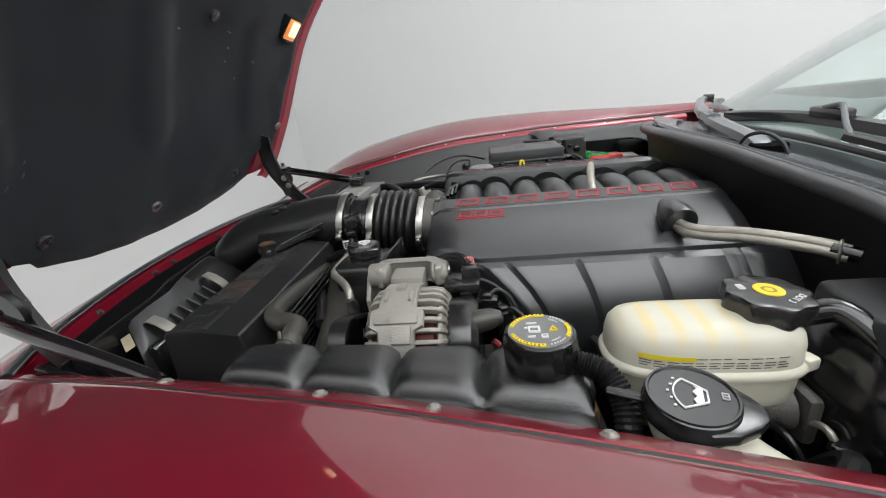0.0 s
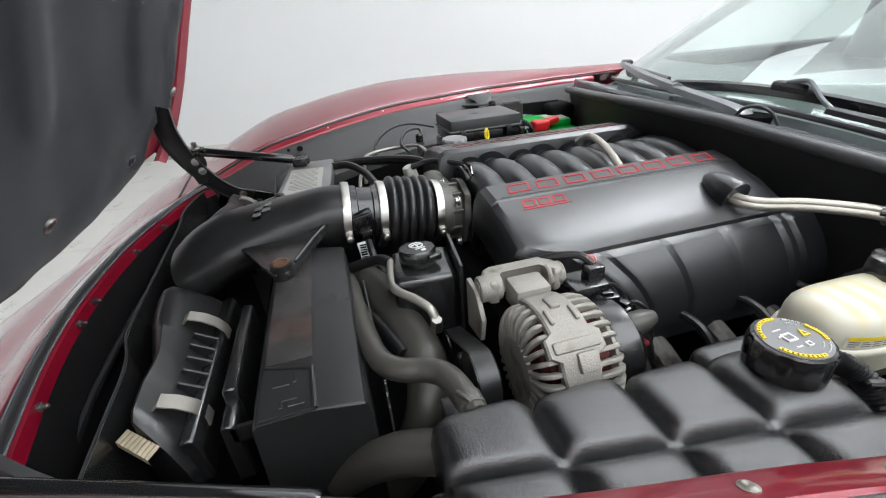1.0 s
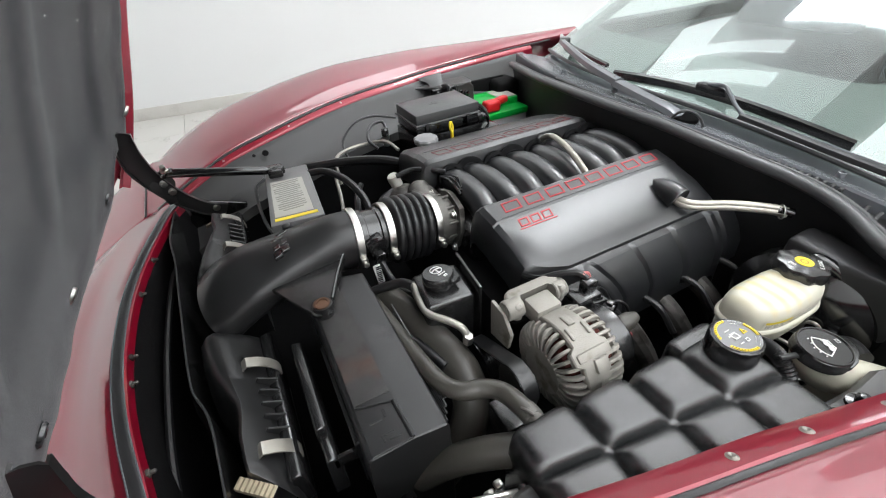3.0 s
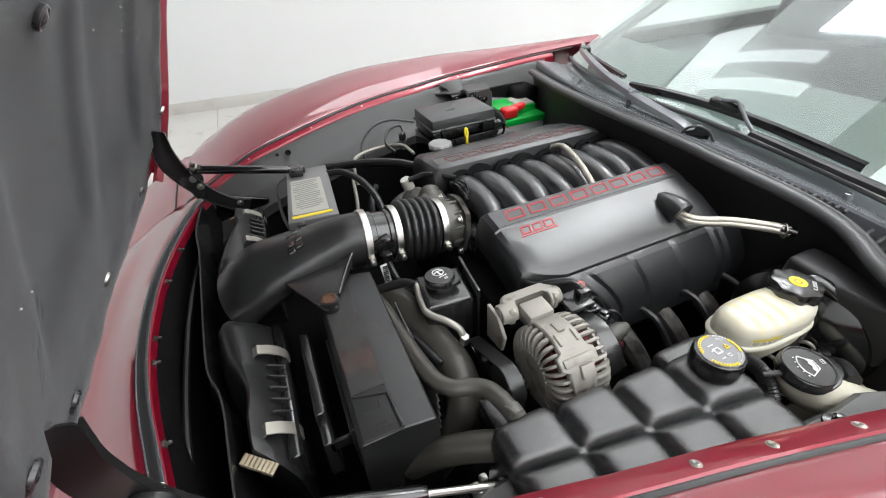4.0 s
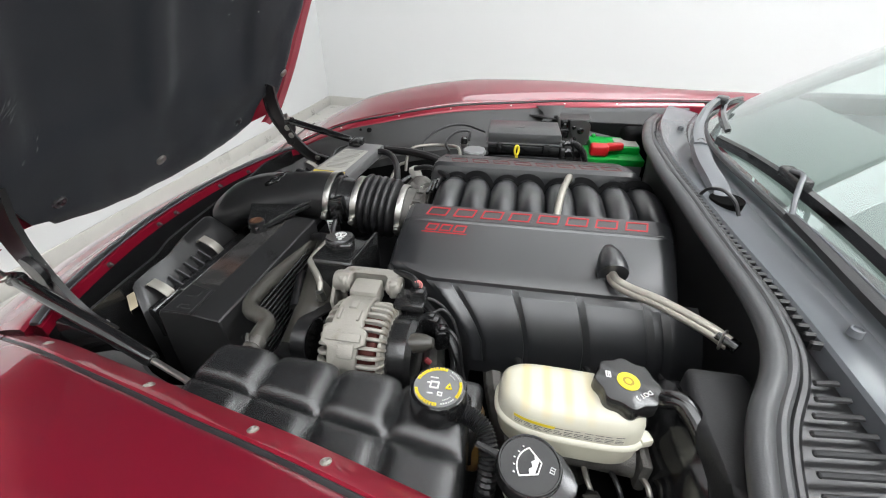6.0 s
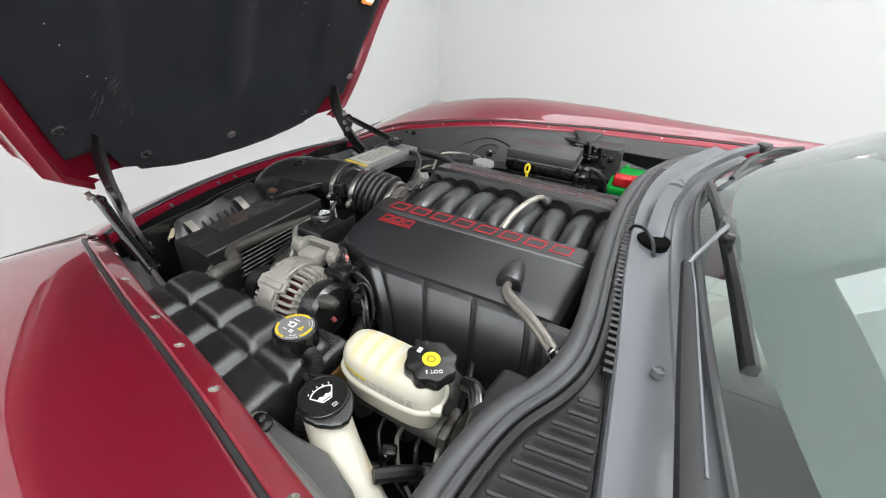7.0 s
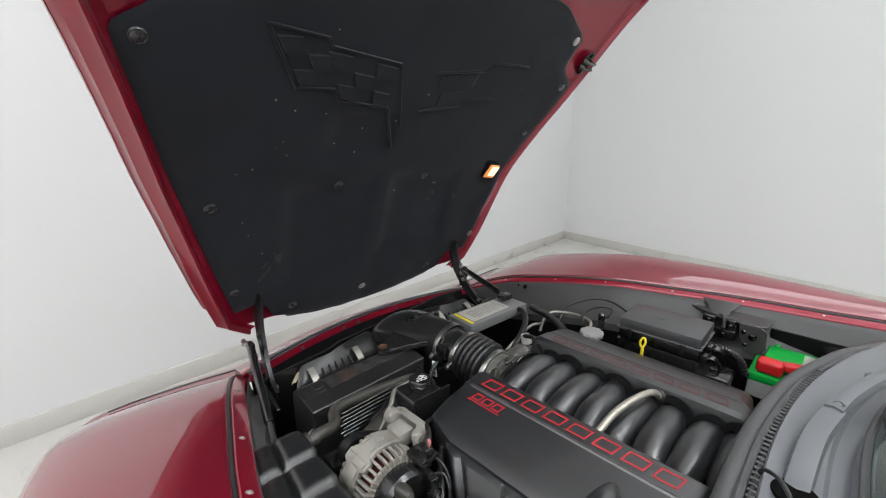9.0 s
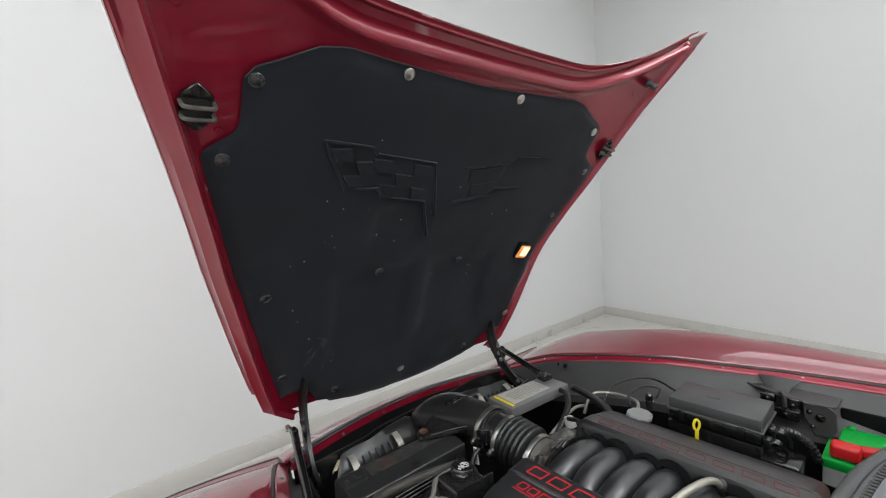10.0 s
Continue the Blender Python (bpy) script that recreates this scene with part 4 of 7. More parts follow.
crank_hose = thing("braided_hose", (0.39, -0.32, 0.76), "twin braided steel line running from the engine cover", "hose", "braided hoses")
bm = bmesh.new()
LINE = [(0.330, -0.250, 0.768), (0.333, -0.272, 0.766), (0.350, -0.292, 0.766), (0.385, -0.323, 0.771), (0.428, -0.366, 0.772), (0.446, -0.386, 0.769)]
tube(bm, [(x, y, z + 0.0028) for x, y, z in LINE], 0.0060, 12, 8)
tube(bm, [(x - 0.002, y - 0.002, z - 0.0036) for x, y, z in LINE], 0.0062, 12, 8)
part("braid", bm, BRAID, crank_hose)
bm = bmesh.new()
tube(bm, [(0.436, -0.375, 0.771), (0.452, -0.393, 0.768)], 0.0085, 12, 1)
part("end_fitting", bm, GLOSS, crank_hose, "black end fitting")
bm = bmesh.new()
tube(bm, [(0.440, -0.380, 0.781), (0.446, -0.374, 0.776), (0.447, -0.375, 0.762), (0.440, -0.382, 0.757), (0.434, -0.389, 0.762), (0.434, -0.388, 0.776)], 0.0015, 8, 4, closed=True)
part("clip", bm, STEEL, crank_hose)
vent_hose = thing("braided_hose", (0.27, 0.0, 0.77), "short braided steel hose across the intake runners", "hose", "braided hoses")
bm = bmesh.new()
tube(bm, [(0.294, 0.096, 0.768), (0.291, 0.078, 0.784), (0.285, 0.045, 0.7965), (0.273, -0.005, 0.7985), (0.262, -0.055, 0.791), (0.255, -0.10, 0.774)], 0.007, 12, 8)
part("braid", bm, BRAID, vent_hose)
bm = bmesh.new()
lathe(bm, [(0.012, -0.004), (0.012, 0.004), (0.008, 0.006)], Matrix.Translation((0.294, 0.098, 0.770)) @ Matrix.Rotation(radians(70), 4, "X"), 16)
part("grommet", bm, RUBBER, vent_hose)

manifold = thing("intake_manifold", (0.22, 0, 0.62), "black plastic intake manifold with curved runners", "intake manifold")
for i in range(8):
    x = 0.035 + 0.0588 * i
    dx = 0.012 if i % 2 else -0.008
    bm = bmesh.new()
    tube(bm, [(x + dx, -0.112, 0.68), (x + dx * 0.6, -0.088, 0.722), (x, -0.035, 0.7455), (x, 0.025, 0.7485), (x - dx * 0.4, 0.075, 0.738), (x - dx, 0.13, 0.70)], [0.027, 0.0285, 0.0295, 0.030, 0.0295, 0.027], 18, 6)
    runner = part("runner", bm, COVER, manifold)
    bm = bmesh.new()
    ra = 0.041 if i % 2 else 0.036
    lathe(bm, [(0.028, -0.004), (ra, -0.002), (ra, 0.006), (0.028, 0.008)], Matrix.Translation((x - dx * 0.6, 0.091, 0.738)) @ Matrix.Rotation(radians(72), 4, "X"), 24, cap=False)
    part("gasket", bm, DARK, runner, "dark arch where the runner meets the cover")
bm = bmesh.new()
box(bm, (0.22, 0, 0.675), (0.48, 0.21, 0.08), 0.02)
part("plenum", bm, PLASTIC, manifold)

# engine block below, seen between the parts
block = thing("engine_block", (0.15, 0, 0.37), "engine block and heads, blackened for shade under the covers", "engine")
# The block's near-black colour stands for shade below the covers.
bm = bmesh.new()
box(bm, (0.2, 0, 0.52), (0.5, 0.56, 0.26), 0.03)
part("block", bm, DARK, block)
for s in (-1, 1):
    for i in range(4):
        x = 0.06 + 0.105 * i
        bm = bmesh.new()
        tube(bm, [(x, s * 0.30, 0.60), (x + 0.01, s * 0.35, 0.575), (x + 0.03, s * 0.385, 0.52), (x + 0.05, s * 0.39, 0.45)], 0.02, 10, 5)
        part("exhaust_pipe", bm, DULL, block, "dull exhaust manifold pipe")
        bm = bmesh.new()
        tube(bm, [(x + 0.03, s * 0.31, 0.64), (x + 0.045, s * 0.36, 0.635), (x + 0.05, s * 0.40, 0.60)], 0.006, 8, 5)
        part("plug_lead", bm, RUBBER, block, "black spark plug lead")

# ---- intake ----
intake = thing("air_intake", (-0.3, 0, 0.6), "black plastic air intake duct with ribbed bellows", "air intake")
DUCT = (X * -1 + Z * 0.125).normalized().to_track_quat("Z", "Y").to_matrix().to_4x4()


def duct_at(x):
    return Matrix.Translation((x, 0, 0.705 + (-0.02 - x) * 0.125)) @ DUCT


bm = bmesh.new()
prof = [(0.052, -0.006)]
for i in range(61):
    t = i / 60
    prof.append((0.0615 + 0.0065 * abs(math.sin(t * 5 * math.pi)) ** 0.6, 0.076 * t))
prof.append((0.052, 0.082))
lathe(bm, prof, duct_at(-0.082), 40)
part("bellows", bm, RUBBER, intake, "ribbed black rubber bellows", 60)
for x0, r in ((-0.0615, 0.0585), (-0.1605, 0.0595), (-0.2215, 0.0595)):
    bm = bmesh.new()
    lathe(bm, [(r - 0.003, 0), (r, 0.0006), (r + 0.0008, 0.007), (r, 0.0134), (r - 0.003, 0.014)], duct_at(x0), 40, cap=False)
    clamp = part("hose_clamp", bm, STEEL, intake, "bright steel hose clamp")
    bm = bmesh.new()
    c = duct_at(x0) @ Vector((0, 0, 0.007))
    box(bm, (c.x, c.y - r - 0.003, c.z - 0.012), (0.013, 0.012, 0.015), 0.003)
    lathe(bm, [(0.006, 0), (0.006, 0.006), (0.004, 0.007)], Matrix.Translation((c.x, c.y - r - 0.008, c.z - 0.014)) @ Matrix.Rotation(radians(90), 4, "X"), 10)
    part("clamp_screw", bm, STEEL, clamp)
bm = bmesh.new()
lathe(bm, [(0.048, 0.0), (0.0535, 0.002), (0.0535, 0.010), (0.050, 0.012), (0.050, 0.036), (0.0535, 0.038), (0.0535, 0.048), (0.048, 0.05)], duct_at(-0.173), 36)
maf = part("airflow_sensor", bm, PLASTIC, intake, "black airflow sensor ring")
bm = bmesh.new()
box(bm, (-0.2, -0.050, 0.737), (0.032, 0.03, 0.036), 0.004, Matrix.Rotation(radians(-10), 4, "Y"))
box(bm, (-0.2, -0.066, 0.715), (0.02, 0.018, 0.03), 0.003)
part("plug", bm, GLOSS, maf)
bm = bmesh.new()
box(bm, (-0.210, -0.076, 0.690), (0.014, 0.003, 0.045), 0.001, Matrix.Rotation(radians(-6), 4, "Y"))
part("bar_label", bm, WHITE, maf, "narrow white label with dark bars")
bm = bmesh.new()
for k in range(9):
    box(bm, (-0.210, -0.0780, 0.672 + 0.0045 * k), (0.010, 0.0012, 0.0022 if k % 3 else 0.0012), 0)
part("label_bars", bm, GLOSS, maf)
bm = bmesh.new()
tube(bm, [(-0.20, -0.075, 0.712), (-0.197, -0.098, 0.70), (-0.185, -0.115, 0.672), (-0.155, -0.125, 0.66), (-0.12, -0.12, 0.67)], 0.0055, 10, 7)
part("harness", bm, RUBBER, maf, "black wire sleeve")
# throttle body
bm = bmesh.new()
lathe(bm, [(0.045, 0), (0.053, 0.001), (0.053, 0.012), (0.049, 0.014), (0.049, 0.030), (0.053, 0.032), (0.053, 0.05), (0.045, 0.052)], duct_at(-0.012), 36)
throttle = part("throttle_body", bm, DULL, intake, "cast alloy throttle body")
bm = bmesh.new()
lathe(bm, [(0.048, -0.006), (0.0595, -0.005), (0.0605, 0.0), (0.0595, 0.006), (0.048, 0.007)], duct_at(-0.020), 40, lambda a, h: 1 + 0.10 * max(0.0, math.cos(4 * a + math.pi)) ** 3)
thr_flange = part("flange", bm, DULL, intake, "cast alloy throttle flange")
for k in range(10):
    a = radians(20 + 36 * k)
    bm = bmesh.new()
    box(bm, duct_at(-0.036) @ Vector((0.0505 * math.cos(a), 0.0505 * math.sin(a), 0)), (0.026, 0.006, 0.006), 0.001, None, 1)
    part("lug", bm, DULL, thr_flange)
for y, z in ((-0.05, 0.745), (0.05, 0.745), (-0.05, 0.665), (0.05, 0.665)):
    bm = bmesh.new()
    bolt(bm, (-0.032, y, z), (-1, 0, 0), 0.006, 0.007)
    part("bolt", bm, STEEL, thr_flange)
bm = bmesh.new()
lathe(bm, [(0.022, 0), (0.026, 0.003), (0.026, 0.05), (0.018, 0.06), (0.0, 0.062)], Matrix.Translation((-0.045, 0.05, 0.722)) @ Matrix.Rotation(radians(-75), 4, "X"), 20)
box(bm, (-0.045, 0.06, 0.735), (0.05, 0.05, 0.03), 0.008)
part("motor", bm, DULL, throttle)
bm = bmesh.new()
for k in range(3):
    tube(bm, [(-0.006 + 0.007 * k, -0.03 + 0.012 * k, 0.772), (-0.002 + 0.007 * k, 0.02, 0.778 + 0.003 * k), (0.0 + 0.006 * k, 0.07, 0.765)], 0.0035, 8, 6)
part("pipes", bm, GLOSS, throttle, "thin black pipes over the throttle body")
# elbow with its foot and plain raised badge
bm = bmesh.new()
C = spline([(-0.228, 0, 0.7315), (-0.265, 0, 0.7345), (-0.315, 0, 0.732), (-0.37, 0, 0.726), (-0.415, 0, 0.718), (-0.452, 0, 0.704), (-0.482, 0, 0.684)], 6)
rows = []
for i, p in enumerate(C):
    k = i / (len(C) - 1)
    d = (C[min(i + 1, len(C) - 1)] - C[max(i - 1, 0)]).normalized()
    up = Y.cross(d).normalized() * -1
    ry = float(np.interp(k * 6, range(7), (0.056, 0.0575, 0.064, 0.075, 0.084, 0.089, 0.088)))
    rz = float(np.interp(k * 6, range(7), (0.056, 0.054, 0.049, 0.048, 0.048, 0.048, 0.046)))
    rows.append([p + Y * ry * math.cos(a) * (1 + 0.04 * abs(math.sin(2 * a)) * k) + up * rz * math.sin(a) for a in [2 * math.pi * j / 28 for j in range(28)]])
sheet(bm, rows, loop_v=True, cap=True)
elbow = part("elbow", bm, MATTE, intake, "", 60)
bm = bmesh.new()
prism(bm, [(-0.395, -0.07), (-0.352, -0.150), (-0.338, -0.173), (-0.318, -0.174), (-0.307, -0.152), (-0.258, -0.05)], 0.7295, 0.738, Matrix(), 0.002, 1)
tube(bm, [(-0.258, -0.048, 0.745), (-0.283, -0.092, 0.742), (-0.309, -0.148, 0.738)], 0.0032, 8, 3)
part("foot", bm, PLASTIC, elbow)
bm = bmesh.new()
lathe(bm, [(0.0145, -0.03), (0.0155, 0.0), (0.0155, 0.006), (0.011, 0.0065), (0.010, 0.002)], Matrix.Translation((-0.327, -0.159, 0.739)), 24)
part("grommet", bm, RUBBER, elbow)
bm = bmesh.new()
lathe(bm, [(0.0125, 0), (0.0125, 0.0015), (0.0095, 0.002), (0.008, -0.001), (0, -0.001)], Matrix.Translation((-0.327, -0.159, 0.7455)), 20)
part("washer", bm, surf("rusty_steel", (0.12, 0.06, 0.035), 0.55, 0.4, var=0.4, scale=90.0), elbow, "rusty washer in the rubber grommet")
bm = bmesh.new()
BADGE = Matrix.Translation((-0.352, -0.006, 0.7745)) @ Matrix.Rotation(radians(-9), 4, "Y")
for x, y, w, h in ((-0.012, -0.030, 0.014, 0.016), (0.003, -0.022, 0.014, 0.016), (-0.010, -0.012, 0.013, 0.014), (0.005, -0.003, 0.012, 0.014), (-0.006, 0.012, 0.022, 0.008), (0.004, 0.026, 0.020, 0.006)):
    prism(bm, [(x - w / 2, y - h / 2), (x + w / 2, y - h / 2 + 0.004), (x + w / 2, y + h / 2 + 0.004), (x - w / 2, y + h / 2)], -0.006, 0.003 - 0.25 * abs(y) * abs(y) * 10, BADGE, 0.0008, 1)
part("badge", bm, GLOSS, elbow, "small raised black badge")
bm = bmesh.new()
lathe(bm, [(0.008, -0.01), (0.008, 0.004), (0.005, 0.006)], Matrix.Translation((-0.335, 0.052, 0.767)), 14)
part("stud", bm, RUBBER, elbow)

# ---- radiator shroud and filters ----
shroud = thing("radiator_shroud", (-0.31, -0.25, 0.38), "black plastic radiator shroud with a brown stain", "radiator shroud")
SIDE = Matrix(((1, 0, 0, 0), (0, 0, -1, 0), (0, 1, 0, 0), (0, 0, 0, 1)))
STAIN = surf("stained_black_plastic", (0.036, 0.0345, 0.0335), 0.26, var=0.3, scale=10.0, bump=0.12, fine=1200, spots=((0.075, 0.034, 0.020), 7.0, 0.55))
bm = bmesh.new()
prism(bm, [(-0.348, 0.64), (-0.345, 0.716), (-0.340, 0.7225), (-0.288, 0.7225), (-0.242, 0.7160), (-0.239, 0.70), (-0.239, 0.40), (-0.348, 0.40)], 0.085, 0.411, SIDE, 0.002, 1)
prism(bm, [(-0.352, 0.60), (-0.352, 0.700), (-0.346, 0.703), (-0.342, 0.70), (-0.342, 0.60)], 0.20, 0.372, SIDE, 0.002, 1)
part("cowling", bm, MATTE, shroud, "", 9)
bm = bmesh.new()
prism(bm, [(-0.337, 0.7237), (-0.290, 0.7237), (-0.290, 0.7222), (-0.337, 0.7222)], 0.10, 0.338, SIDE, 0)
part("stained_top", bm, STAIN, shroud, "brown stained top of the shroud", 9)
bm = bmesh.new()
FR = [(-0.337, -0.3405), (-0.2905, -0.353), (-0.2875, -0.409), (-0.337, -0.409)]
for a, b, r in ((FR[0], FR[1], 0.0016), (FR[1], FR[2], 0.0028), (FR[2], FR[3], 0.0016)):
    tube(bm, [(a[0], a[1], 0.7235), (b[0], b[1], 0.7235)], r, 8, 1)
part("raised_frame", bm, MATTE, shroud, "raised frame round moulded marks")
bm = bmesh.new()
for x, y, w, h in ((-0.323, -0.362, 0.02, 0.004), (-0.310, -0.355, 0.004, 0.02), (-0.315, -0.382, 0.018, 0.004), (-0.308, -0.390, 0.018, 0.004), (-0.322, -0.386, 0.004, 0.016)):
    box(bm, (x + 0.003, y - 0.008, 0.7228), (w * 0.8, h * 0.6, 0.0022), 0.0005, None, 1)
part("moulded_marks", bm, MATTE, shroud)
bm = bmesh.new()
prism(bm, [(-0.394, 0.62), (-0.392, 0.690), (-0.388, 0.695), (-0.376, 0.692), (-0.374, 0.62)], 0.165, 0.325, SIDE, 0.002, 1)
prism(bm, [(-0.394, 0.60), (-0.390, 0.680), (-0.384, 0.684), (-0.374, 0.680), (-0.374, 0.60)], 0.325, 0.366, SIDE, 0.002, 1)
box(bm, (-0.366, -0.363, 0.668), (0.034, 0.006, 0.022), 0.002)
part("front_rail", bm, PLASTIC, shroud, "grey rail ahead of the shroud")
bm = bmesh.new()
box(bm, (-0.31, -0.30, 0.44), (0.02, 0.9, 0.32), 0.004)
part("radiator_core", bm, DARK, shroud, "dark radiator core")
for k in range(12):
    bm = bmesh.new()
    box(bm, (-0.221, -0.26 - 0.006 * (k % 2), 0.694 - 0.010 * k), (0.004, 0.19, 0.0035), 0.001, None, 1)
    part("fin", bm, PLASTIC, shroud)

for s in (-1, 1):
    fb = thing("air_filter_box", (-0.48, s * 0.23, 0.5), "black plastic air filter box with steel spring clips", "air filter box", "air filter boxes")
    bm = bmesh.new()
    rows = []
    for i in range(25):
        k = i / 24
        y = 0.085 + (0.355 - 0.085) * k
        # the lid swells in the middle and narrows towards the fender
        w = float(np.interp(y, (0.085, 0.13, 0.165, 0.21, 0.245, 0.27, 0.30, 0.362), (-0.012, -0.006, 0.000, 0.009, 0.015, 0.014, 0.010, 0.011)))
        drop = 0.02 * max(0, k - 0.45) + (0.006 if i in (0, 24) else 0)
        slant = 0.85 * max(0, k - 0.5) / 0.5
        f = float(np.interp(y, (0.085, 0.17, 0.235, 0.36), (0.0, 0.004, 0.026, 0.034)))
        rows.append([Vector((x, s * (y + slant * (x + 0.449)), z)) for x, z in ((-0.525 + f, 0.50), (-0.531 + f + 0.3 * w, 0.60 - drop), (-0.524 + 0.85 * f + 0.6 * w, 0.648 - drop), (-0.508 + 0.55 * f + w, 0.688 - drop), (-0.495 + 0.2 * f + w, 0.7035 - drop), (-0.484 + w, 0.707 - drop), (-0.466 + 0.6 * w, 0.694 - drop), (-0.448 + 0.3 * w, 0.676 - drop), (-0.432, 0.655 - drop), (-0.430, 0.62), (-0.430, 0.50))])
    vs = sheet(bm, rows)
    bm.faces.new(vs[0])
    bm.faces.new(vs[-1])
    lid = part("lid", bm, MATTE, fb, "", 60)
    bm = bmesh.new()
    prism(bm, [(-0.438, 0.60), (-0.438, 0.664), (-0.424, 0.668), (-0.418, 0.66), (-0.418, 0.60)], -0.09, -0.355, Matrix(((1, 0, 0, 0), (0, 0, -s, 0), (0, 1, 0, 0), (0, 0, 0, 1))), 0.003, 1)
    part("flange", bm, PLASTIC, fb)
    for k in range(5):
        bm = bmesh.new()
        y = 0.198 + 0.021 * k
        box(bm, (-0.440, s * y, 0.672 - 0.02 * max(0, (y - 0.21) / 0.28)), (0.030, 0.0035, 0.020), 0.001, Matrix.Rotation(radians(35), 4, "Y"), 1)
        part("rib", bm, MATTE, lid)
    for y in (0.171, 0.312):
        bm = bmesh.new()
        rows = []
        for x, z in ((-0.462, 0.681), (-0.464, 0.694), (-0.456, 0.700), (-0.440, 0.692), (-0.426, 0.680), (-0.418, 0.667), (-0.416, 0.655)):
            rows.append([Vector((x, s * (y - 0.0095), z - 0.009 * (y > 0.3))), Vector((x, s * (y + 0.0095), z - 0.009 * (y > 0.3)))])
        sheet(bm, rows)
        bmesh.ops.recalc_face_normals(bm, faces=bm.faces)
        bmesh.ops.solidify(bm, geom=bm.faces[:], thickness=0.0018)
        part("spring_clip", bm, PIPE, fb, "bright steel spring clip")
    bm = bmesh.new()
    rows = []
    for k in range(17):
        a = Vector((-0.490, 0.322, 0.671)).lerp(Vector((-0.449, 0.357, 0.671)), k / 16)
        b = Vector((-0.500, 0.331, 0.666)).lerp(Vector((-0.459, 0.366, 0.666)), k / 16)
        up = Z * 0.0016 * (k % 2)
        rows.append([Vector((v.x, s * v.y, v.z)) for v in (a + up, b + up, b + up * 0.5 - Z * 0.008)])
    sheet(bm, rows)
    part("filter_element", bm, PAPER, fb, "cream pleated filter edge")
bm = bmesh.new()
rows = []
BAFFLE = table([(-0.42, -0.497, 0.686), (-0.33, -0.504, 0.689), (-0.235, -0.513, 0.690), (-0.166, -0.534, 0.690), (0.0, -0.545, 0.692), (0.166, -0.553, 0.696), (0.26, -0.562, 0.698), (0.4, -0.556, 0.69)])
for k in range(42):
    y = -0.42 + 0.02 * k
    x, h = BAFFLE(y)
    rows.append([Vector((x + 0.004, y, 0.45)), Vector((x + 0.0012, y, h - 0.001)), Vector((x, y, h)), Vector((x - 0.0015, y, h - 0.001)), Vector((x - 0.012, y, h - 0.04)), Vector((x - 0.016, y, 0.45))])
sheet(bm, rows)
baffle = thing("front_baffle", (-0.53, 0, 0.45), "thin black plastic baffle behind the filter boxes", "baffle")
part("panel", bm, PLASTIC, baffle)
# Bead is paler than the panel, so the edge highlight sits in its colour.
bm = bmesh.new()
tube(bm, [(BAFFLE(-0.42 + 0.04 * k)[0], -0.42 + 0.04 * k, BAFFLE(-0.42 + 0.04 * k)[1] + 0.0006) for k in range(21)], 0.0017, 8, 3)
part("edge_bead", bm, FIREWALL, baffle, "rounded top edge of the baffle, paler for its highlight")
bm = bmesh.new()
tube(bm, [(-0.572, -0.33, 0.62), (-0.585, -0.2, 0.63), (-0.59, 0.0, 0.635), (-0.585, 0.2, 0.63), (-0.572, 0.33, 0.62)], 0.006, 8, 5)
solid("release_cable", bm, RUBBER, "black cable along the front of the bay", "cable")

# ---- left side of the bay ----
tank = thing("coolant_tank", (-0.02, -0.54, 0.55), "black pillowed plastic coolant tank with a large cap", "coolant tank")
SEAMX = (-0.196, -0.107, -0.021, 0.061, 0.148)


def pillow(t):
    return 1 - abs(2 * t - 1) ** 6


bm = bmesh.new()
rows = []
NX, NY = 96, 56
for i in range(NX + 1):
    x = SEAMX[0] + (SEAMX[-1] - SEAMX[0]) * i / NX
    col = max(j for j in range(4) if SEAMX[j] <= x + 1e-9)
    tx = (x - SEAMX[col]) / (SEAMX[col + 1] - SEAMX[col])
    y_in = -0.462 - 0.006 * col - 0.010 * (1 - pillow(tx))
    y_mid = -0.527 - 0.14 * (x + 0.15)
    y_out = -0.598 - 0.20 * (x + 0.15)
    row = [Vector((x, y_in + 0.002, 0.56)), Vector((x, y_in + 0.001, 0.68))]
    for j in range(NY + 1):
        t = j / NY
        if t < 0.5:
            ty = t / 0.5
            y = y_in + (y_mid - y_in) * ty
        else:
            ty = (t - 0.5) / 0.5
            y = y_mid + (y_out - y_mid) * ty
        g = min(pillow(tx), pillow(ty) if 0 < t < 1 else 0.0)
        g = pillow(tx) * (pillow(ty))
        z = 0.7275 + 0.0150 * g + 0.004 * math.sin(math.pi * t)
        if i in (0, NX) or j in (0, NY):
            z -= 0.012
        row.append(Vector((x, y, z)))
    row += [Vector((x, y_out - 0.001, 0.68)), Vector((x, y_out - 0.002, 0.56))]
    rows.append(row)
vs = sheet(bm, rows)
for r in (vs[0], vs[-1]):
    bm.faces.new(r)
TANK = surf("grained_black_plastic", (0.0155, 0.0158, 0.0165), 0.17, var=0.3, scale=30.0, bump=0.32, fine=800, rvar=0.05, spec=1.0)
part("body", bm, TANK, tank, "", 60)
bm = bmesh.new()
box(bm, (0.115, -0.495, 0.69), (0.085, 0.075, 0.075), 0.012, None, 3)
lathe(bm, [(0.034, -0.03), (0.033, 0.006), (0.030, 0.010)], Matrix.Translation((0.111, -0.516, 0.725)), 32)
part("filler_neck", bm, TANK, tank)
bm = bmesh.new()
box(bm, (0.150, -0.500, 0.672), (0.022, 0.062, 0.055), 0.008)
part("amber_side", bm, surf("amber_stained_plastic", (0.20, 0.11, 0.03), 0.4, var=0.25, scale=20.0), tank, "amber translucent corner of the tank")
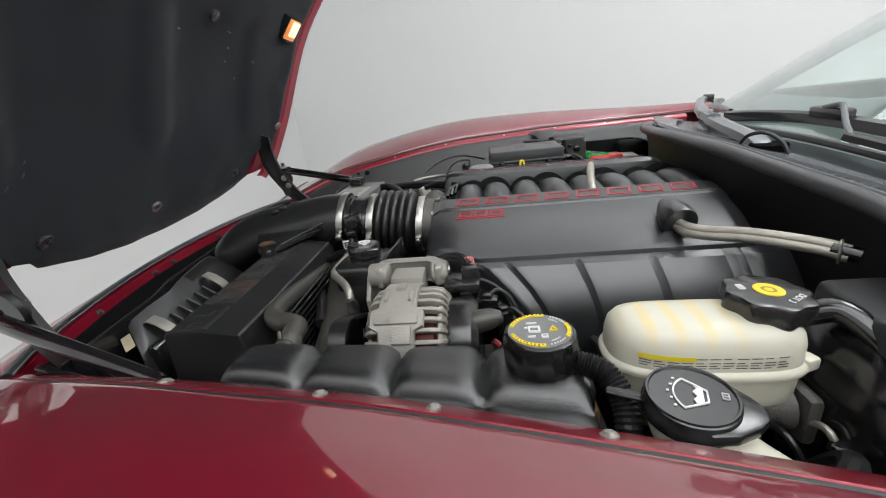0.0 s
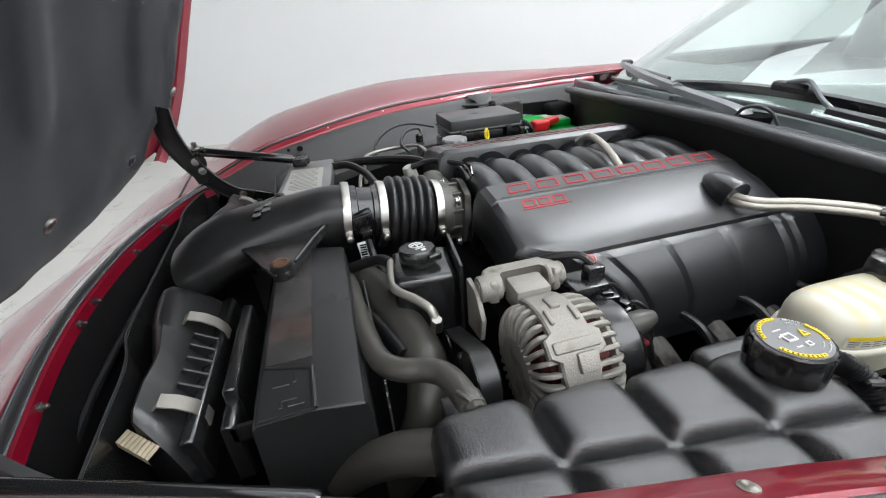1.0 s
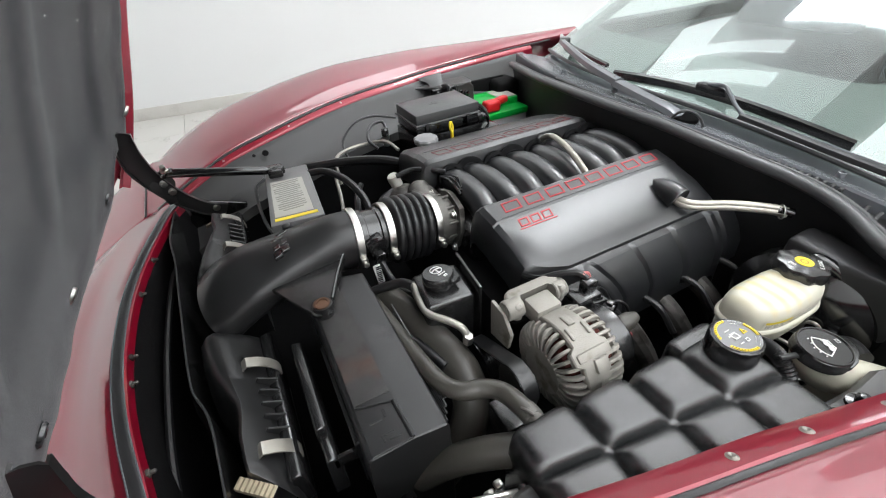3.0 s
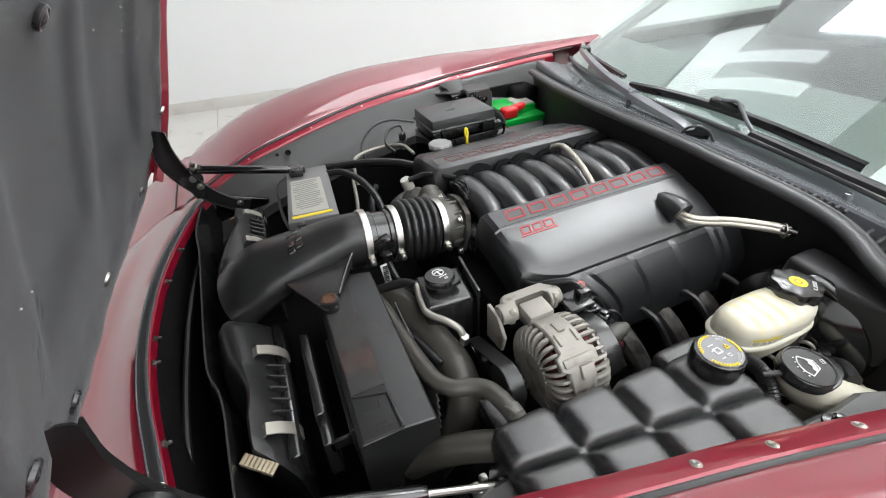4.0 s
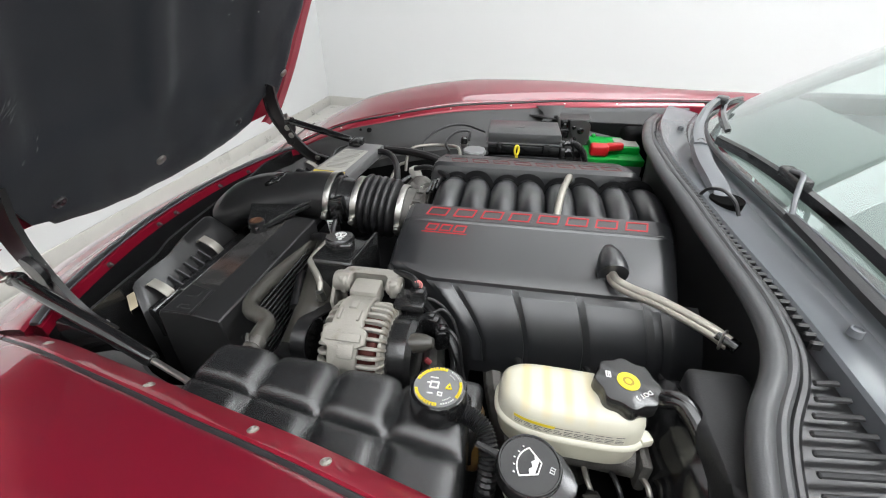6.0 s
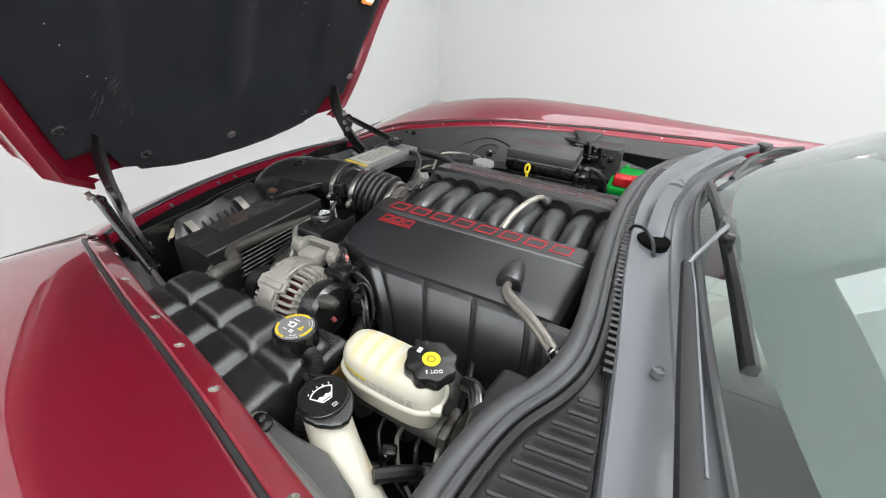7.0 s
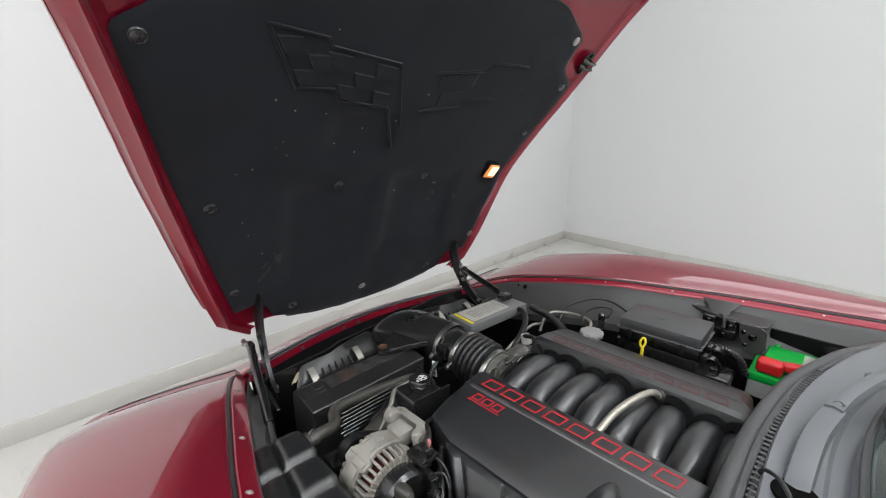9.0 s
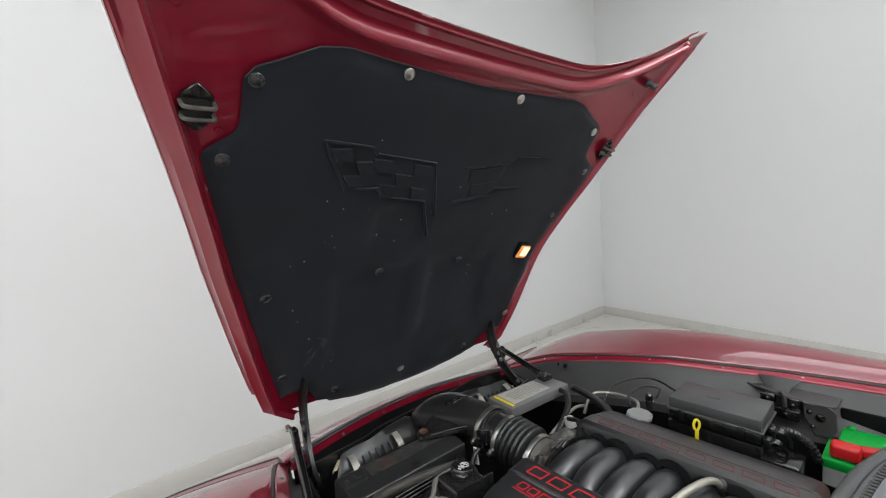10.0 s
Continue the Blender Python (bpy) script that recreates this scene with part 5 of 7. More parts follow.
CAPM = Matrix.Translation((0.111, -0.516, 0.7745)) @ Matrix.Rotation(radians(-2), 4, "X") @ Matrix.Diagonal((0.755, 0.755, 1.4, 1.0))
bm = bmesh.new()
lathe(bm, [(0.0375, -0.043), (0.039, -0.041), (0.039, -0.031), (0.0372, -0.029), (0.0372, -0.022), (0.0405, -0.020), (0.0410, -0.004), (0.039, -0.0008), (0.0365, -0.0002), (0.0, 0.0)], CAPM, 72, lambda a, h: 1 + (0.012 * math.cos(18 * a) if h > -0.021 else 0))
cap = part("cap", bm, GLOSS, tank, "black screw cap with yellow and white print")


def flat_on(m):
    return lambda p, h: m @ Vector((p[0], p[1], h))


def arc(r0, r1, a0, a1, n=10):
    A = [radians(a0 + (a1 - a0) * k / n) for k in range(n + 1)]
    return [[(r1 * math.cos(A[k]), r1 * math.sin(A[k])), (r1 * math.cos(A[k + 1]), r1 * math.sin(A[k + 1])), (r0 * math.cos(A[k + 1]), r0 * math.sin(A[k + 1])), (r0 * math.cos(A[k]), r0 * math.sin(A[k]))] for k in range(n)]


def rect(x, y, w, h):
    return [(x - w / 2, y - h / 2), (x + w / 2, y - h / 2), (x + w / 2, y + h / 2), (x - w / 2, y + h / 2)]


GREYPRINT = surf("grey_cap_print", (0.16, 0.16, 0.165), 0.4, var=0.1, scale=60.0)
decal("grey_disc", [[(0.0352 * math.cos(2 * math.pi * k / 36), 0.0352 * math.sin(2 * math.pi * k / 36)) for k in range(36)]], flat_on(CAPM @ Matrix.Translation((0, 0, -0.0003))), GREYPRINT, cap)
up1 = CAPM @ Matrix.Translation((0, 0, 0.0007))
for a0, a1 in ((75, 165), (195, 275), (-30, 20)):
    decal("yellow_print", arc(0.0296, 0.0336, a0, a1, 21)[::2] + arc(0.0296, 0.0303, a0, a1, 20) + arc(0.0329, 0.0336, a0, a1, 20)[::3], flat_on(up1), YELLOW, cap)
for a0, a1 in ((25, 65), (285, 325)):
    decal("white_print", arc(0.0308, 0.0316, a0, a1, 12)[::2] + arc(0.0250, 0.0257, a0 + 5, a1 - 5, 12)[1::2], flat_on(up1), WHITE, cap)
decal("white_symbol", [rect(-0.006, 0.006, 0.013, 0.002), rect(-0.0115, 0.001, 0.002, 0.011), rect(-0.0005, 0.001, 0.002, 0.011), rect(-0.006, -0.004, 0.013, 0.002), rect(-0.015, 0.004, 0.004, 0.002), rect(0.004, -0.011, 0.007, 0.0012), rect(0.004, -0.016, 0.007, 0.0012), rect(0.001, -0.0135, 0.0012, 0.005), rect(0.007, -0.0135, 0.0012, 0.005), rect(-0.010, -0.014, 0.008, 0.0012), rect(-0.008, 0.014, 0.012, 0.0012)], flat_on(up1), WHITE, cap)
decal("yellow_triangle", [[(0.010, -0.003), (0.020, -0.003), (0.018, -0.0012), (0.012, -0.0012)], [(0.010, -0.003), (0.012, -0.0015), (0.0155, 0.005), (0.015, 0.0075)], [(0.020, -0.003), (0.015, 0.0075), (0.0145, 0.005), (0.018, -0.0015)]], flat_on(up1), YELLOW, cap)
# corrugated overflow hose
bm = bmesh.new()
HP = spline([(0.134, -0.522, 0.744), (0.148, -0.526, 0.746), (0.162, -0.535, 0.742), (0.170, -0.552, 0.730), (0.170, -0.572, 0.705), (0.166, -0.585, 0.65)], 14)
tube(bm, HP, [0.0108 if k % 2 else 0.0088 for k in range(len(HP))], 12, 1)
part("overflow_hose", bm, RUBBER, tank, "corrugated black overflow hose", 20)

# brake fluid
res = thing("brake_fluid_reservoir", (0.26, -0.485, 0.60), "milky white brake fluid reservoir with a black scalloped cap", "fluid reservoir")


def oval(k, grow=0.0, z=0.0):
    an = 2 * math.pi * k / 48
    cx, cy = math.cos(an), math.sin(an)
    return Vector((0.2530 + (0.0785 + grow) * math.copysign(abs(cx) ** 0.62, cx), -0.4865 + 0.006 * cx * -1 + (0.0375 + grow) * math.copysign(abs(cy) ** 0.72, cy), z))


bm = bmesh.new()
rows = []
for g, z in ((-0.012, 0.690), (-0.004, 0.693), (-0.002, 0.700), (-0.001, 0.722), (0.0025, 0.7235), (0.0035, 0.727), (0.0025, 0.7305), (-0.0005, 0.732), (-0.001, 0.748), (-0.003, 0.757), (-0.008, 0.764), (-0.016, 0.768), (-0.026, 0.7695)):
    rows.append([oval(k, g, z) for k in range(48)])
sheet(bm, rows, loop_v=True, cap=True)
body = part("tank", bm, MILKY, res, "", 50)
# fluid shows through the top as faint amber bands
TANKPL = surf("milky_tank_plastic", (0.57, 0.55, 0.45), 0.32, var=0.08, scale=8.0, spots=((0.58, 0.5, 0.30), 12.0, 0.62), rvar=0.06)
_nt = TANKPL.node_tree
_tc = _nt.nodes.new("ShaderNodeTexCoord")
_xyz = _nt.nodes.new("ShaderNodeSeparateXYZ")
_nt.links.new(_tc.outputs["Object"], _xyz.inputs[0])
_wave = _nt.nodes.new("ShaderNodeTexWave")
_wave.inputs["Scale"].default_value = 14.0
_wave.inputs["Distortion"].default_value = 0.8
_nt.links.new(_tc.outputs["Object"], _wave.inputs["Vector"])
_fac = None
for sock, lo, hi in ((_wave.outputs["Fac"], 0.35, 0.95), (_xyz.outputs["Z"], 0.150, 0.168), (_xyz.outputs["X"], 0.030, -0.005), (_xyz.outputs["X"], -0.085, -0.062)):
    r = _nt.nodes.new("ShaderNodeMapRange")
    r.inputs["From Min"].default_value, r.inputs["From Max"].default_value = lo, hi
    _nt.links.new(sock, r.inputs["Value"])
    if _fac is None:
        _fac = r.outputs[0]
    else:
        mu = _nt.nodes.new("ShaderNodeMath")
        mu.operation = "MULTIPLY"
        _nt.links.new(_fac, mu.inputs[0])
        _nt.links.new(r.outputs[0], mu.inputs[1])
        _fac = mu.outputs[0]
_mix = _nt.nodes.new("ShaderNodeMix")
_mix.data_type = "RGBA"
_bs = _nt.nodes["Principled BSDF"]
_nt.links.new(_bs.inputs["Base Color"].links[0].from_socket, _mix.inputs["A"])
_mix.inputs["B"].default_value = (0.61, 0.515, 0.28, 1)
_nt.links.new(_fac, _mix.inputs["Factor"])
_nt.links.new(_mix.outputs["Result"], _bs.inputs["Base Color"])
body.data.materials[0] = TANKPL
# label that follows the outer side
def side(x, z, off):
    cx = math.copysign(min(0.99, abs((x - 0.253) / 0.0775)) ** (1 / 0.62), x - 0.253)
    return Vector((x, -0.4865 - 0.006 * cx - 0.0367 * (1 - cx * cx) ** 0.36 - off, z))


bm = bmesh.new()
sheet(bm, [[side(0.192 + 0.0105 * k, 0.7345, 0.0006), side(0.192 + 0.0105 * k, 0.748, 0.0006)] for k in range(12)])
part("label", bm, surf("cream_label", (0.66, 0.63, 0.54), 0.5, var=0.04, scale=40.0), body, "cream warning label with small print")
bm = bmesh.new()
sheet(bm, [[side(0.193 + 0.0085 * k, 0.7435, 0.0011), side(0.193 + 0.0085 * k, 0.7478, 0.0011)] for k in range(6)])
part("yellow_band", bm, YELLOW, body)
bm = bmesh.new()
for z in (0.7415, 0.7390, 0.7365, 0.7455):
    for k in range(11):
        if z > 0.743 and k < 4:
            continue
        a, b = 0.194 + 0.0103 * k, 0.194 + 0.0103 * k + (0.0085 if (k + int(z * 1e4)) % 3 else 0.006)
        sheet(bm, [[side(a, z, 0.0012), side(a, z + 0.0009, 0.0012)], [side(b, z, 0.0012), side(b, z + 0.0009, 0.0012)]])
tagged(part("small_print", bm, COVER, body, "rows of dark small print"), kind="stuff")
CAPB = Matrix.Translation((0.3075, -0.482, 0.7795)) @ Matrix.Rotation(radians(3), 4, "Y") @ Matrix.Diagonal((0.93, 0.93, 1.0, 1.0))
bm = bmesh.new()
lathe(bm, [(0.029, -0.018), (0.0335, -0.016), (0.0352, -0.012), (0.0352, 0.001), (0.034, 0.0035), (0.031, 0.0045), (0.0, 0.0045)], CAPB, 96, lambda a, h: 1 + 0.055 * math.cos(8 * a) if h > -0.017 else 1)
bcap = part("cap", bm, PLASTIC, res, "black scalloped cap with a yellow centre", 40)
upb = flat_on(CAPB @ Matrix.Translation((0, 0, 0.0046)))
decal("yellow_disc", arc(0.0065, 0.0125, 0, 360, 24) + arc(0, 0.0035, 0, 360, 12), upb, YELLOW, bcap)
decal("yellow_ring", arc(0.0035, 0.0065, 0, 360, 20), flat_on(CAPB @ Matrix.Translation((0, 0, 0.0042))), surf("ochre_print", (0.32, 0.22, 0.02), 0.5), bcap)
decal("white_symbol", [rect(-0.019, 0.006, 0.0012, 0.008), rect(-0.0235, 0.006, 0.0012, 0.008), rect(-0.0212, 0.0098, 0.0055, 0.0012), rect(-0.0212, 0.0022, 0.0055, 0.0012), rect(-0.0212, 0.006, 0.0012, 0.005)], upb, WHITE, bcap)


def words(text, m, size, material, parent):
    cu = bpy.data.curves.new("words", "FONT")
    cu.body, cu.size, cu.align_x, cu.align_y, cu.extrude = text, size, "CENTER", "CENTER", 0.0003
    tmp = new("words", cu)
    me = bpy.data.meshes.new_from_object(tmp)
    bpy.data.objects.remove(tmp)
    bm = bmesh.new()
    bm.from_mesh(me)
    bmesh.ops.transform(bm, matrix=m, verts=bm.verts)
    return part("words", bm, material, parent, flat=True)


words("DOT 3", CAPB @ Matrix.Translation((0.0135, -0.0165, 0.0050)) @ Matrix.Rotation(radians(-145), 4, "Z"), 0.0078, WHITE, bcap)
bm = bmesh.new()
tube(bm, [(0.20, -0.485, 0.668), (0.335, -0.492, 0.668)], 0.021, 16, 1)
box(bm, (0.343, -0.490, 0.668), (0.014, 0.055, 0.05), 0.006)
part("master_cylinder", bm, DULL, res, "cast master cylinder below the reservoir")
bm = bmesh.new()
box(bm, (0.331, -0.508, 0.729), (0.014, 0.014, 0.012), 0.003, Matrix.Rotation(radians(20), 4, "Z"))
part("level_sensor", bm, MILKY, res, "milky tab at the end of the tank")
booster = thing("brake_booster", (0.41, -0.47, 0.45), "round black brake booster against the firewall", "brake booster")
bm = bmesh.new()
lathe(bm, [(0.03, -0.005), (0.05, 0.0), (0.09, 0.012), (0.105, 0.028), (0.108, 0.06), (0.1, 0.09)], Matrix.Translation((0.352, -0.485, 0.645)) @ Matrix.Rotation(radians(90), 4, "Y"), 40)
part("drum", bm, GLOSS, booster)
bm = bmesh.new()
tube(bm, [(0.352, -0.470, 0.752), (0.372, -0.482, 0.758), (0.388, -0.52, 0.735), (0.386, -0.545, 0.69), (0.375, -0.555, 0.64)], 0.011, 12, 7)
part("vacuum_hose", bm, GLOSS, booster, "glossy black vacuum hose")
bm = bmesh.new()
prism(bm, [(0.386, -0.425), (0.374, -0.505), (0.383, -0.565), (0.393, -0.60), (0.43, -0.52), (0.455, -0.46), (0.45, -0.425)], 0.66, 0.764, Matrix(), 0.010, 3)
solid("firewall_box", bm, FIREWALL, "black plastic box tucked against the firewall seal", "control box")

lines = thing("brake_lines", (0.33, -0.53, 0.55), "thin brake lines and connectors below the reservoir", "brake line")
for k in range(4):
    bm = bmesh.new()
    tube(bm, [(0.25 + 0.03 * k, -0.505, 0.662), (0.255 + 0.03 * k, -0.53, 0.655 + 0.006 * k), (0.28 + 0.025 * k, -0.552, 0.632), (0.33 + 0.012 * k, -0.565, 0.60), (0.37, -0.57 + 0.01 * k, 0.54)], 0.0032, 8, 6)
    part("line", bm, PIPE if k % 2 else RUBBER, lines)
for p in ((0.285, -0.548, 0.662), (0.318, -0.556, 0.648), (0.268, -0.560, 0.628), (0.345, -0.548, 0.668)):
    bm = bmesh.new()
    box(bm, p, (0.020, 0.016, 0.018), 0.003, Matrix.Rotation(radians(25), 4, "Z"))
    lathe(bm, [(0.006, -0.012), (0.006, 0.012), (0.0045, 0.014)], Matrix.Translation(p) @ Matrix.Rotation(radians(70), 4, "X"), 10)
    part("connector", bm, GLOSS, lines)
bm = bmesh.new()
tube(bm, [(0.30, -0.60, 0.70), (0.325, -0.575, 0.690), (0.335, -0.55, 0.66), (0.33, -0.53, 0.62)], 0.009, 10, 6)
part("vent_hose", bm, RUBBER, lines)

wash = thing("washer_reservoir", (0.23, -0.58, 0.45), "milky washer bottle neck with a black flip cap", "washer bottle")
bm = bmesh.new()
tube(bm, [(0.209, -0.571, 0.748), (0.212, -0.574, 0.727), (0.228, -0.584, 0.706), (0.262, -0.602, 0.688), (0.302, -0.620, 0.670), (0.342, -0.632, 0.645), (0.378, -0.636, 0.60)], [0.0295, 0.0285, 0.028, 0.027, 0.0255, 0.024, 0.024], 24, 7)
part("neck", bm, MILKY, wash)
bm = bmesh.new()
box(bm, (0.39, -0.60, 0.51), (0.12, 0.10, 0.20), 0.03, None, 4)
part("bottle", bm, MILKY, wash, "milky body of the bottle")
CAPW = Matrix.Translation((0.209, -0.572, 0.7535)) @ Matrix.Rotation(radians(2), 4, "X") @ Matrix.Diagonal((0.86, 0.86, 1.0, 1.0))
bm = bmesh.new()
lathe(bm, [(0.034, -0.018), (0.0368, -0.016), (0.0372, -0.008), (0.0360, -0.006), (0.0355, -0.001), (0.033, 0.001), (0.032, 0.0002), (0.0, 0.0)], CAPW, 48)
wcap = part("cap", bm, PLASTIC, wash, "black flip cap with white symbols")
bm = bmesh.new()
tube(bm, [CAPW @ Vector((0.0335 * math.cos(a), 0.0335 * math.sin(a), 0.0006)) for a in [2 * math.pi * k / 40 for k in range(40)]], 0.0013, 6, 1, closed=True)
part("raised_rim", bm, PLASTIC, wcap)
bm = bmesh.new()
prism(bm, [(0.012, -0.0365), (0.030, -0.0300), (0.046, -0.0165), (0.0535, -0.006), (0.0535, 0.006), (0.046, 0.0165), (0.030, 0.0300), (0.012, 0.0365), (0.0, 0.030), (0.0, -0.030)], -0.0145, -0.0045, CAPW @ Matrix.Rotation(radians(-18), 4, "Z"), 0.003, 2)
part("thumb_tab", bm, PLASTIC, wcap)
bm = bmesh.new()
prism(bm, [(-0.066, -0.004), (-0.034, -0.005), (-0.034, 0.005), (-0.066, 0.004)], -0.014, -0.009, CAPW @ Matrix.Rotation(radians(-20), 4, "Z"), 0.002, 1)
part("strap", bm, RUBBER, wcap, "black rubber strap")
upw = flat_on(CAPW @ Matrix.Translation((0.0, 0.0, 0.0004)) @ Matrix.Rotation(radians(72), 4, "Z"))
fan = arc(0.0228, 0.0241, 42, 138, 12) + [[(-0.0165, 0.0162), (-0.0177, 0.0156), (-0.0072, -0.002), (-0.0060, -0.0014)], [(0.0165, 0.0162), (0.0177, 0.0156), (0.0072, -0.002), (0.0060, -0.0014)], rect(0, -0.0015, 0.0135, 0.0013)]
fan += [[(-0.0105, 0.007), (-0.006, 0.009), (-0.002, 0.006), (0.003, 0.009), (0.007, 0.006), (0.0105, 0.008), (0.007, 0.0015), (-0.007, 0.0015)]]
for a in (-0.016, -0.008, 0.0, 0.008, 0.016):
    fan.append(rect(a, 0.0275 - abs(a) * 0.3, 0.0014, 0.0022))
shift = lambda P: [[(x, y - 0.010) for x, y in p] for p in P]
decal("white_symbol", shift(fan), upw, WHITE, wcap)
decal("white_mark", [rect(0.004, -0.0222, 0.007, 0.0008), rect(0.004, -0.0268, 0.007, 0.0008), rect(0.0008, -0.0245, 0.0008, 0.005), rect(0.0072, -0.0245, 0.0008, 0.005), rect(0.004, -0.0245, 0.0008, 0.004)], upw, PALE, wcap)

tray = thing("tank_bracket", (0.2, -0.64, 0.6), "grey plastic bracket beside the coolant tank", "bracket")
bm = bmesh.new()
P = spline([(0.145, -0.628, 0.735), (0.175, -0.645, 0.742), (0.22, -0.655, 0.745), (0.28, -0.668, 0.745), (0.36, -0.69, 0.742)], 6)
sheet(bm, [[p + Vector((0, 0.010, -0.008)), p + Vector((0, 0.005, -0.001)), p, p + Vector((0, -0.02, 0.025)), p + Vector((0, -0.03, 0.045))] for p in P] )
bmesh.ops.recalc_face_normals(bm, faces=bm.faces)
bmesh.ops.solidify(bm, geom=bm.faces[:], thickness=0.004)
part("panel", bm, surf("dusty_grey_bracket", (0.17, 0.168, 0.16), 0.6, var=0.35, scale=30.0, bump=0.2, fine=300), tray)
bm = bmesh.new()
lathe(bm, [(0.013, 0), (0.013, 0.004), (0.006, 0.006), (0.0075, 0.014), (0.005, 0.017), (0, 0.018)], Matrix.Translation((0.168, -0.632, 0.740)), 16)
part("push_pin", bm, GLOSS, tray, "black push pin")
harness = thing("wire_harness", (0.27, -0.6, 0.5), "black wire harness with a pale connector", "wiring")
for k in range(5):
    bm = bmesh.new()
    tube(bm, [(0.17 + 0.012 * k, -0.622, 0.71 - 0.01 * k), (0.19 + 0.01 * k, -0.632, 0.65), (0.23 + 0.012 * k, -0.635, 0.60), (0.30, -0.62 + 0.01 * k, 0.56)], 0.005, 8, 6)
    part("wire", bm, RUBBER, harness)
bm = bmesh.new()
box(bm, (0.255, -0.628, 0.625), (0.035, 0.02, 0.022), 0.004, Matrix.Rotation(radians(30), 4, "Y"))
part("connector", bm, PLASTIC, harness)
for k in range(4):
    bm = bmesh.new()
    tube(bm, [(0.262 + 0.006 * k, -0.636, 0.632), (0.27 + 0.008 * k, -0.642, 0.642 - 0.002 * k), (0.285 + 0.008 * k, -0.64, 0.62)], 0.0022, 6, 5)
    part("pale_wire", bm, WHITE, harness, "pale taped wire")

# ---- alternator ----
alt = thing("alternator", (-0.03, -0.38, 0.55), "cast alloy alternator with slotted housing", "alternator")
AX = Matrix.Translation((0, -0.387, 0.680)) @ Matrix.Rotation(radians(90), 4, "Y")
bm = bmesh.new()
lathe(bm, [(0.02, -0.068), (0.048, -0.067), (0.055, -0.061), (0.056, 0.004), (0.050, 0.010), (0.02, 0.011)], AX, 40)
part("winding_core", bm, COPPER, alt, "red copper windings behind the slots")
bm = bmesh.new()
lathe(bm, [(0.062, -0.053), (0.0685, -0.051), (0.0695, -0.036), (0.068, -0.035), (0.068, -0.033), (0.0695, -0.032), (0.0685, -0.018), (0.062, -0.016)], AX, 56, cap=False)
part("stator_band", bm, ALLOY, alt)
bm = bmesh.new()
lathe(bm, [(0.02, -0.078), (0.036, -0.078), (0.036, -0.073), (0.02, -0.072)], AX, 56)
front = part("front_shell", bm, ALLOY, alt)
bm = bmesh.new()
lathe(bm, [(0.050, 0.006), (0.0605, 0.010), (0.0600, 0.014), (0.052, 0.018), (0.03, 0.019)], AX, 56)
rear = part("rear_shell", bm, ALLOY, alt)
RIBF = [(0.0685, -0.050), (0.0690, -0.060), (0.0672, -0.067), (0.0610, -0.0735), (0.052, -0.0770), (0.034, -0.0780), (0.034, -0.073), (0.050, -0.072), (0.058, -0.066), (0.0615, -0.058), (0.0615, -0.050)]
RIBR = [(0.0685, -0.020), (0.0690, 0.002), (0.0665, 0.012), (0.058, 0.0195), (0.045, 0.021), (0.045, 0.016), (0.057, 0.013), (0.0615, 0.004), (0.0615, -0.020)]
for shell, prof in ((front, RIBF), (rear, RIBR)):
    bm = bmesh.new()
    upright = Matrix(((1, 0, 0, 0), (0, 0, 1, 0), (0, 1, 0, 0), (0, 0, 0, 1)))
    prism(bm, prof, -0.0025, 0.0025, upright, 0.001, 1)
    bmesh.ops.recalc_face_normals(bm, faces=bm.faces)
    rib_mesh = bpy.data.meshes.new("rib")
    bm.to_mesh(rib_mesh)
    bm.free()
    rib_mesh.materials.append(ALLOY)
    for k in range(32):
        rib = new("rib", rib_mesh)
        rib.parent = shell
        rib.matrix_local = Matrix.Translation(-origin_of(shell)) @ AX @ Matrix.Rotation(2 * math.pi * k / 32, 4, "Z")
# saddle over the top
bm = bmesh.new()
rows = []
for k in range(25):
    d = 48 + 112 * k / 24
    a = radians(d)
    c, sn = math.cos(a), math.sin(a)
    w = float(np.interp(d, [48, 117, 118, 134, 135, 160], [0.021, 0.022, 0.031, 0.031, 0.021, 0.020]))
    r = 0.0745 if d < 137 else 0.0725
    rows.append([Vector((x, -0.387 + rr * c, 0.680 + rr * sn)) for x, rr in ((-0.036 - w, r - 0.010), (-0.036 - w, r - 0.002), (-0.036 - w + 0.002, r), (-0.036 + w - 0.002, r), (-0.036 + w, r - 0.002), (-0.036 + w, r - 0.010))])
sheet(bm, rows)
for d, x, w, h in ((84, -0.036, 0.012, 0.004), (100, -0.050, 0.005, 0.004), (100, -0.022, 0.005, 0.004), (126, -0.036, 0.050, 0.004), (140, -0.029, 0.022, 0.005)):
    a = radians(d)
    box(bm, (x, -0.387 + 0.0735 * math.cos(a), 0.680 + 0.0735 * math.sin(a)), (w, 0.020 if w < 0.03 else 0.012, h + 0.004), 0.002, Matrix.Rotation(a - math.pi / 2, 4, "X"), 2)
part("saddle", bm, ALLOY, alt, "", 30)
bm = bmesh.new()
# lug: a thick rounded frame round a narrow slot
prism(bm, [(-0.085, -0.326), (-0.086, -0.302), (-0.082, -0.292), (-0.072, -0.287), (-0.003, -0.287), (0.007, -0.292), (0.011, -0.302), (0.010, -0.326), (-0.003, -0.330), (-0.005, -0.309), (-0.010, -0.302), (-0.065, -0.302), (-0.070, -0.309), (-0.072, -0.330)], 0.726, 0.756, Matrix(), 0.005, 3)
box(bm, (-0.0375, -0.329, 0.735), (0.044, 0.036, 0.032), 0.004)
